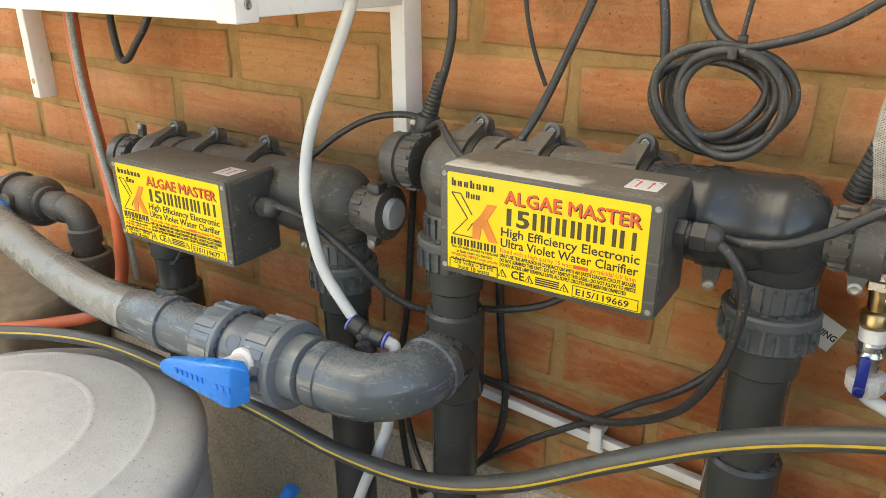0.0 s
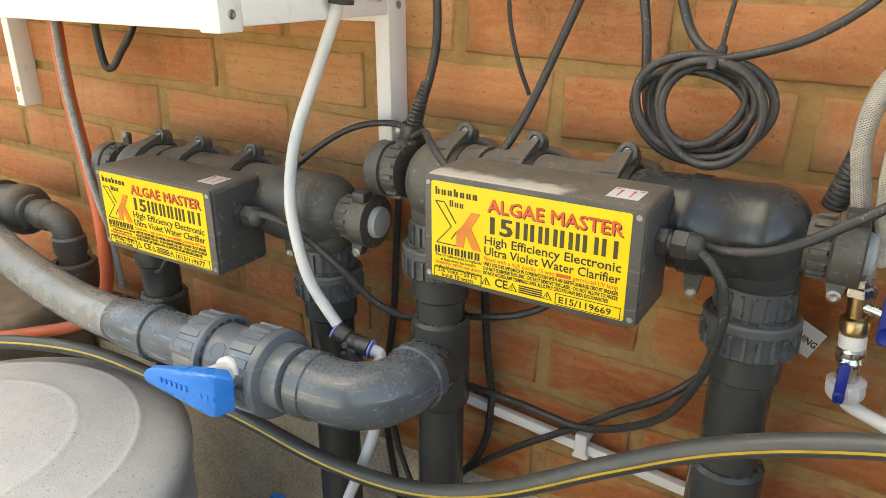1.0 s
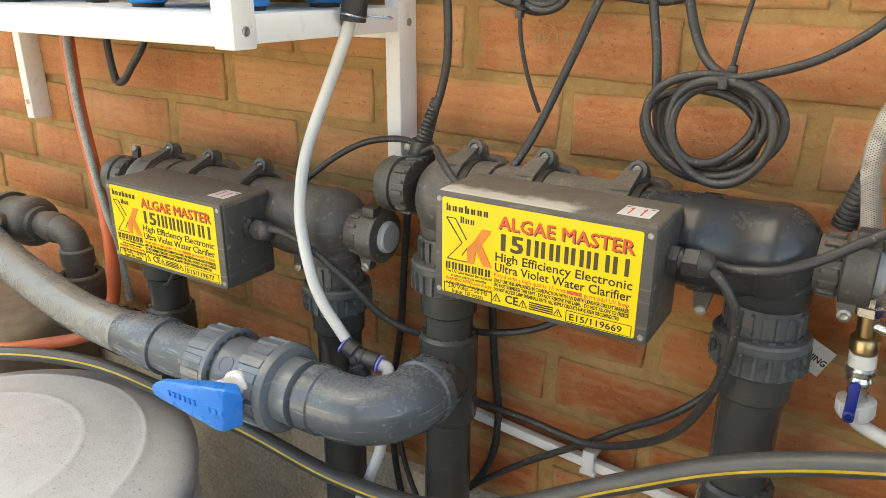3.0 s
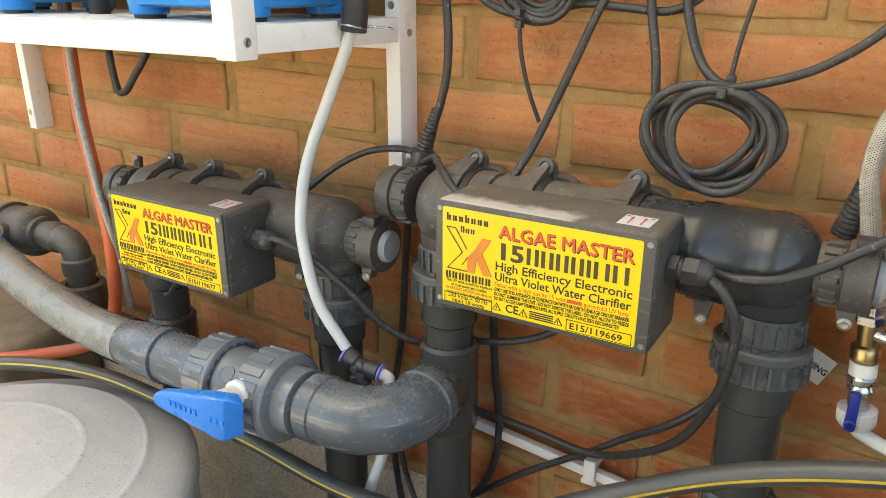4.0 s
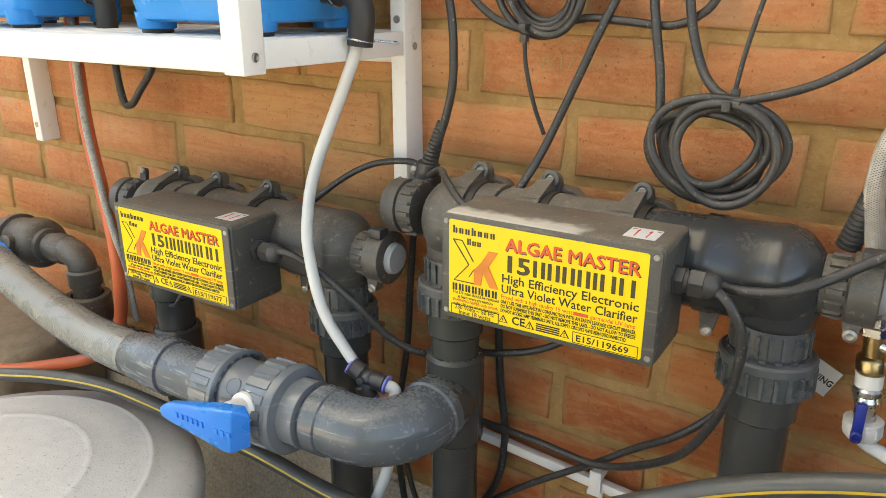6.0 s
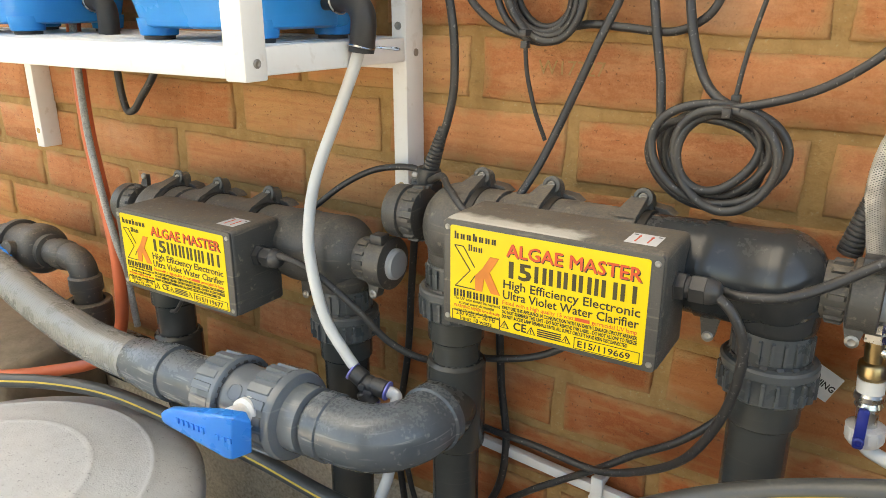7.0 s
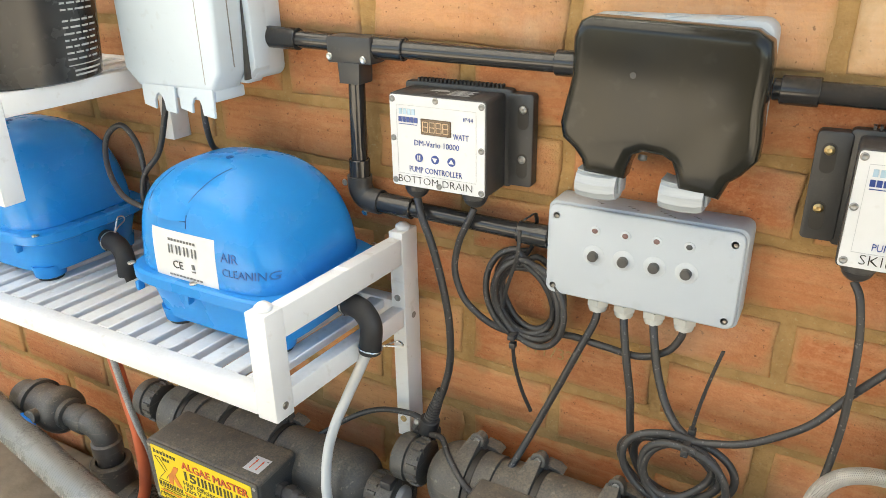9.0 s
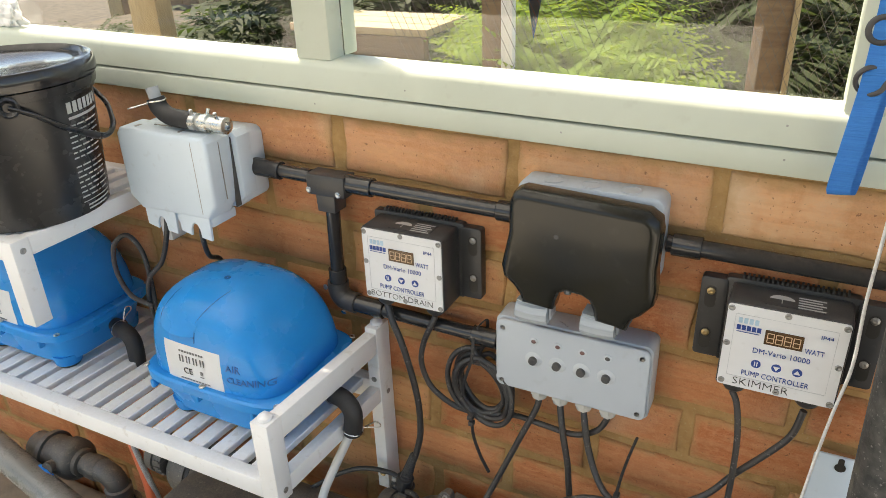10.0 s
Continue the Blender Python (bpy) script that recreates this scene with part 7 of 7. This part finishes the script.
cable([(-0.425, -0.025, 0.12), (-0.405, -0.03, 0.05), (-0.37, -0.04, 0.0), (-0.33, -0.04, -0.04)], 0.004, "thin black cable at the foot of the wall")
cable([(-0.872, -0.05, 0.66), (-0.868, -0.060, 0.582), (-0.858, -0.062, 0.528), (-0.842, -0.062, 0.524), (-0.822, -0.062, 0.542), (-0.785, -0.060, 0.585), (-0.77, -0.05, 0.66)], 0.0055, "black cable sagging below the slatted rack")
cable([(-0.81, -0.06, 0.40), (-0.80, -0.055, 0.33), (-0.795, -0.06, 0.29), (-0.77, -0.10, 0.265), (-0.735, -0.115, 0.268), (-0.715, -0.115, 0.29)], 0.0028, "thin black cable looping by the red hose")
# from the grey socket down behind the pump
cable([(-0.690, -0.090, 0.872), (-0.692, -0.095, 0.845), (-0.712, -0.096, 0.80), (-0.745, -0.098, 0.765), (-0.752, -0.100, 0.72), (-0.745, -0.10, 0.66), (-0.742, -0.10, 0.60)], 0.0040, "black mains cable from grey socket down through the rack")
cable([(-0.628, -0.090, 0.872), (-0.632, -0.088, 0.845), (-0.645, -0.070, 0.81), (-0.660, -0.035, 0.78), (-0.670, -0.028, 0.70)], 0.0040, "black mains cable from grey socket behind pump")
cable([(-0.742, -0.105, 0.725), (-0.770, -0.115, 0.742), (-0.795, -0.110, 0.775), (-0.800, -0.100, 0.810), (-0.780, -0.090, 0.826), (-0.762, -0.085, 0.800), (-0.752, -0.09, 0.755), (-0.738, -0.10, 0.715), (-0.700, -0.10, 0.705)], 0.0040, "black mains cable looped between the air pumps")


def coil(c, rx, rz, turns, r, seed, label, y_spread=0.016, lean=0.0):
    """Several uneven turns of cable, bound together."""
    rnd = random.Random(seed)
    pts = []
    n = 18
    ox = oz = 0.0
    for t in range(turns):
        tx, tz = rnd.uniform(-0.007, 0.007), rnd.uniform(-0.008, 0.004)
        k = (1.04, 0.80, 0.97, 0.86, 1.08, 0.91)[t % 6]
        for i in range(n):
            a = math.tau * i / n + 0.5 * math.pi
            f = i / n
            x = c[0] + (ox + (tx - ox) * f) + rx * k * math.cos(a) + lean * math.sin(a)
            z = c[2] + (oz + (tz - oz) * f) + rz * k * math.sin(a)
            y = c[1] + y_spread * (0.5 - (t + f) / turns) + 0.003 * math.sin(a * 2 + t)
            pts.append((x, y, z))
        ox, oz = tx, tz
    return tube(pts, r, 9, 3)


c1 = thing("cable_coil", (-0.248, -0.03, 0.63), "small coil of black cable hung on conduit", "cable coil", "cable coils")
part("coiled_cable", coil((-0.2475, -0.030, 0.6805), 0.0385, 0.047, 7, 0.0036, 3, "", 0.024, -0.006), M_CABLE, c1)
part("cable_tie", join(tube([(-0.250, -0.050, 0.765), (-0.252, -0.052, 0.735), (-0.262, -0.052, 0.700), (-0.268, -0.050, 0.672)], 0.0022, 6, 6, 0.4), tube([(-0.251, -0.036, 0.772), (-0.249, -0.010, 0.768), (-0.251, -0.012, 0.735), (-0.253, -0.048, 0.725)], 0.0022, 6, 6, 0.5)), M_CABLE, c1)
part("cable_tie", join(box(-0.262, -0.254, -0.050, -0.018, 0.634, 0.640, 0.001), box(-0.261, -0.254, -0.048, -0.040, 0.623, 0.630, 0.001), tube([(-0.2575, -0.044, 0.628), (-0.2565, -0.040, 0.60), (-0.250, -0.034, 0.565), (-0.240, -0.028, 0.534)], 0.0022, 6, 6, 0.4)), M_CABLE, c1)
c2 = thing("cable_coil", (-0.068, -0.06, 0.49), "coil of black cable resting on clarifier, tied at top", "cable coil", "cable coils")
turns = []
for cx, cy, cz, rx, rz, lean, tilt in ((-0.0601, -0.076, 0.5425, 0.0397, 0.0431, -0.0053, 0.004), (-0.0681, -0.066, 0.5454, 0.0531, 0.0414, -0.0083, -0.006), (-0.0794, -0.056, 0.5353, 0.0498, 0.0368, -0.0054, 0.005), (-0.0678, -0.067, 0.5467, 0.0310, 0.0325, 0.0012, -0.006), (-0.0710, -0.060, 0.5440, 0.0438, 0.0370, -0.0009, 0.008)):
    loop = []
    for k in range(25):
        a = math.tau * k / 24 + 1.2
        w = 1 + 0.05 * math.sin(2 * a + cx * 90) + 0.035 * math.sin(3 * a + cz * 70)
        loop.append((cx + rx * w * math.cos(a) + lean * math.sin(a), cy + tilt * math.cos(a + cx * 50), cz + rz * w * math.sin(a)))
    loop[-1] = loop[0]
    turns.append(tube(loop, 0.0039, 12, 4))
for loop_bm in turns:
    part("cable_turn", loop_bm, M_CABLE, c2)
part("cable_tie", join(box(-0.064, -0.057, -0.084, -0.042, 0.577, 0.585, 0.001), box(-0.063, -0.056, -0.060, -0.052, 0.586, 0.593, 0.001), tube([(-0.060, -0.058, 0.588), (-0.056, -0.056, 0.62), (-0.050, -0.053, 0.652), (-0.043, -0.050, 0.682)], 0.0024, 6, 6, 0.4)), M_CABLE, c2)

def weave(pts, radius, count, turns, r):
    """Crossing strands wound both ways round a path."""
    path = spline(pts, 64)
    n = len(path)
    a = (path[1] - path[0]).orthogonal().normalized()
    frames = []
    for i, p in enumerate(path):
        t = (path[min(i + 1, n - 1)] - path[max(i - 1, 0)]).normalized()
        a = (a - t * a.dot(t)).normalized()
        frames.append((p, a.copy(), t.cross(a)))
    strands = []
    for d in (-1, 1):
        for k in range(count):
            line = []
            for i, (p, u, v) in enumerate(frames):
                w = d * (math.tau * turns * i / n) + math.tau * k / count
                lift = radius + 0.0003 * math.sin(w * count * 0.5 + d)
                line.append(p + (u * math.cos(w) + v * math.sin(w)) * lift)
            strands.append(sweep(line, r, 4, 1.0))
    return join(*strands)


# ---- steel braided hose, brass cocks and small things on the right ----
bh = thing("braided_steel_hose", (0.06, -0.06, 0.43), "woven steel flexible hose with brass end", "hose")
B1 = [(0.22, -0.10, 0.565), (0.16, -0.085, 0.600), (0.11, -0.070, 0.607), (0.075, -0.064, 0.594), (0.056, -0.062, 0.566), (0.051, -0.062, 0.525), (0.058, -0.061, 0.485), (0.067, -0.060, 0.446)]
B2 = [(0.25, -0.12, 0.545), (0.17, -0.10, 0.575), (0.115, -0.083, 0.580), (0.083, -0.078, 0.560), (0.074, -0.078, 0.525), (0.076, -0.077, 0.48), (0.079, -0.070, 0.440)]
for run, rad in ((B1, 0.0070), (B2, 0.0068)):
    core = part("hose_core", tube(run, rad - 0.0006, 16, 10), M_DARK_GREY, bh)
    tagged(part("steel_braid", weave(run, rad, 12, 13, 0.00052), M_BRAID, core), kind="stuff")
part("ferrule", rod((0.0672, -0.060, 0.450), (0.0690, -0.060, 0.434), 0.0084), M_STEEL, bh)
cock = thing("brass_valve", (0.07, -0.06, 0.31), "brass and chrome stop cock with blue levers", "valve")
part("hex_nut", lathe((0.0695, -0.060, 0.436), (0.06, 0, -1), [(0, 0.0085), (0.006, 0.0085), (0.007, 0.0100), (0.020, 0.0100), (0.021, 0.0125), (0.028, 0.0125), (0.029, 0.010)], 6), M_STEEL, cock)
part("brass_body", lathe((0.0708, -0.060, 0.409), (0.06, 0, -1), [(0, 0.0080), (0.020, 0.0080), (0.021, 0.0105), (0.023, 0.0118), (0.032, 0.0118), (0.034, 0.0100), (0.036, 0.0095)], 12), M_BRASS, cock)
part("white_band", lathe((0.0728, -0.060, 0.3735), (0.06, 0, -1), [(0, 0.0105), (0.0115, 0.0105)], 24), M_WHITE_PLASTIC, cock)
part("lower_body", lathe((0.0735, -0.060, 0.3615), (0.06, 0, -1), [(0, 0.0100), (0.002, 0.0115), (0.006, 0.0115), (0.008, 0.0095), (0.012, 0.0108), (0.016, 0.0085), (0.034, 0.0085)], 24), M_STEEL, cock)
part("blue_lever", join(prism(rounded(0.0678, 0.0762, 0.316, 0.352, 0.0025), -0.078, -0.073, 0.001), lathe((0.0720, -0.068, 0.323), (0, -1, 0), [(0, 0.0045), (0.012, 0.0045), (0.013, 0.0030), (0.011, 0.0026), (0.011, 0)], 16)), M_BLUE_LEVER, cock, "small blue lever")
part("side_stem", rod((0.071, -0.060, 0.400), (0.090, -0.064, 0.397), 0.0055), M_STEEL, cock)
part("blue_lever", join(prism(rounded(0.088, 0.101, 0.374, 0.418, 0.004), -0.074, -0.066, 0.001), lathe((0.095, -0.070, 0.384), (0, -1, 0), [(0, 0.006), (0.010, 0.006), (0.009, 0.003), (0.009, 0)], 16)), M_BLUE_LEVER, cock, "small blue lever")
part("white_nut", lathe((0.0752, -0.060, 0.3315), (0.06, 0, -1), [(0, 0.012), (0.001, 0.0152), (0.014, 0.0146), (0.0175, 0.012), (0.018, 0.0075)], 24), M_WHITE_PLASTIC, cock)
part("knurl", ribbed((0.0752, -0.060, 0.3315), (0.06, 0, -1), 0.0148, 0.0016, 0.002, 0.0135, 12, 0.0022), M_WHITE_PLASTIC, cock)
solid("drain_tube", tube([(0.0762, -0.060, 0.316), (0.080, -0.060, 0.309), (0.094, -0.062, 0.304), (0.115, -0.066, 0.299), (0.16, -0.07, 0.282)], 0.0060, 14, 8), M_PVC_WHITE, "short milky tube below the brass stop cock", "tube", at=(0.07, -0.06, 0.3))
card = thing("warning_card", (0.03, -0.025, 0.33), "small white warning card hanging behind the pipe", "card")
cb = prism([(0.0218, 0.3687), (0.0540, 0.3517), (0.0423, 0.3268), (0.0093, 0.3427)], -0.0305, -0.0295, 0)
part("card", cb, M_WHITE_LABEL, card)
lettering("WARNING", 0.0085, (0.0150, -0.0309, 0.3530), card, M_INK, bold=0.0002, width=0.0350, turn=Matrix.Rotation(radians(27), 4, "Y") @ Matrix.Rotation(radians(90), 4, "X"))

# strap, cord, metal plate and black pipe at the right end
strap = thing("strap", (0.11, -0.05, 1.0), "blue webbing strap with black ring hanging by the window", "strap")
rib = bmesh.new()
line = [(0.1165, -0.0545, 1.30), (0.1160, -0.0550, 1.20), (0.1150, -0.0560, 1.12), (0.1105, -0.0575, 1.065), (0.1065, -0.0580, 1.022), (0.1070, -0.0570, 1.0125), (0.1090, -0.0540, 1.0100), (0.1120, -0.0510, 1.0125), (0.1150, -0.0490, 1.04), (0.1185, -0.0480, 1.09), (0.1195, -0.0480, 1.13)]
prev = None
for p in spline(line, 8):
    row = [rib.verts.new(p + Vector((dx, dy, 0.10 * dx))) for dx, dy in ((-0.0092, -0.0005), (0.0092, -0.0005), (0.0092, 0.0007), (-0.0092, 0.0007))]
    if prev:
        for k in range(4):
            rib.faces.new((prev[k], prev[(k + 1) % 4], row[(k + 1) % 4], row[k]))
    prev = row
part("webbing", rib, M_STRAP, strap, sharp=0.9)
part("ring", tube([(0.1125 + 0.011 * math.cos(a), -0.055 + 0.002 * math.sin(a * 2), 1.110 + 0.011 * math.sin(a)) for a in [k * math.tau / 12 for k in range(13)]], 0.0022, 8, 4), M_BLACK, strap, "black ring")
part("buckle", tube([(0.113 + 0.010 * math.cos(a), -0.055, 1.150 + 0.010 * math.sin(a)) for a in [k * math.tau / 12 for k in range(13)]], 0.0026, 8, 4), M_BLACK, strap, "black clip ring")
for piece in strap.children:
    piece.location.x -= 0.002
solid("cord", tube([(0.150, -0.080, 1.25), (0.145, -0.080, 1.06), (0.144, -0.080, 0.98), (0.1435, -0.080, 0.921), (0.1455, -0.080, 0.856), (0.139, -0.080, 0.795), (0.133, -0.080, 0.720), (0.128, -0.080, 0.62), (0.126, -0.08, 0.45)], 0.0016, 8, 8), M_WHITE_CORD, "thin white cord hanging past the controller", "cord", at=(0.145, -0.08, 1.2))
mp_ = thing("metal_bracket", (0.16, -0.01, 0.55), "bare steel fixing plate with keyhole on brick wall", "bracket")
part("plate", prism(rounded(0.1385, 0.215, 0.48, 0.7035, 0.006), -0.018, -0.015, 0.0008), M_GREY_BOX, mp_)
part("keyhole", join(lathe((0.1655, -0.0185, 0.690), (0, -1, 0), [(0, 0.0055), (0.0006, 0.0055), (0.0006, 0)], 18), prism(rounded(0.1625, 0.1685, 0.690, 0.702, 0.0028), -0.0190, -0.0182, 0)), M_INK, mp_)
part("spacer", box(0.15, 0.205, -0.0149, -0.0005, 0.50, 0.68, 0.001), M_DULL_STEEL, mp_)
solid("black_pipe", rod((0.2316, -0.085, FLOOR), (0.1856, -0.115, 1.0), 0.030, 0.002, 28), M_DUSTY_BLACK, "weathered black pipe standing at the wall", "pipe", at=(0.2316, -0.085, FLOOR))

# ---- bricks of the wall ----
BL, BH, BD = PITCH - 0.0165, COURSE - 0.0122, 0.012
rnd = random.Random(21)
brick_meshes, pale_meshes, red_meshes = [], [], []
for k in range(14):
    outline = [(-0.5, -0.5), (-0.25, -0.5), (0.02, -0.5), (0.27, -0.5), (0.5, -0.5), (0.5, 0.0), (0.5, 0.5), (0.24, 0.5), (-0.03, 0.5), (-0.28, 0.5), (-0.5, 0.5), (-0.5, 0.03)]
    outline = [(x * BL + rnd.uniform(-0.0019, 0.0019), z * BH + rnd.uniform(-0.0016, 0.0016)) for x, z in outline]
    bm = bmesh.new()
    back = [bm.verts.new((x, BD / 2, z)) for x, z in outline]
    rim = [bm.verts.new((x, -BD / 2 + 0.0026 + rnd.uniform(-0.0006, 0.0010), z)) for x, z in outline]
    face = [bm.verts.new((x * 0.974, -BD / 2 + rnd.uniform(-0.0006, 0.0006), z * 0.915)) for x, z in outline]
    for q in range(12):
        w = (q + 1) % 12
        bm.faces.new((back[q], rim[q], rim[w], back[w]))
        bm.faces.new((rim[q], face[q], face[w], rim[w]))
    bm.faces.new(face)
    brick_meshes.append(to_mesh("brick", bm, M_BRICK, 3.0))
    pale_meshes.append(brick_meshes[-1].copy())
    pale_meshes[-1].materials[0] = M_PALE_BRICK
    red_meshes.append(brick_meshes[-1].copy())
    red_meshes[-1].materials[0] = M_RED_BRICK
base = ROOT[wall_north.name]


def course_x(u):
    """The bricks to the west are a little longer."""
    return u if u > -0.33 else u + (u + 0.33) * 0.085


for k in range(13):
    z = TOP - BH / 2 - k * COURSE
    shift = 0.004 if k % 2 == 0 else 0.004 - PITCH / 2
    n0 = int((WEST + 0.2 - shift) / PITCH) + 1
    for n in range(n0, 8):
        x0, x1 = course_x(shift + (n - 1) * PITCH), course_x(shift + n * PITCH)
        if x1 > EAST or x0 < WEST:
            continue
        x = (x0 + x1) / 2
        # low courses to the east take the red clay with shade in its tone
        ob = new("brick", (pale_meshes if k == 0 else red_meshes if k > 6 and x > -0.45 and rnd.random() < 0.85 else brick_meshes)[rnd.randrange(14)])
        ob.parent = wall_north
        ob.location = Vector((x + rnd.uniform(-0.002, 0.002), 0.0045 + rnd.uniform(-0.0012, 0.0010), z - SLOPE * x + rnd.uniform(-0.0008, 0.0008))) - base
        ob.rotation_euler = (0, SLOPE + rnd.uniform(-0.004, 0.004) + (math.pi if rnd.random() < 0.5 else 0), 0)
        ob.scale = ((x1 - x0) / PITCH, 1, 1.14 if k == 0 else 1)
        ob.location.z += 0.0045 if k == 0 else 0
lettering("W17327", 0.020, (-0.262, -0.0026, 0.596), wall_north, M_MORTAR, name="stamped_number")
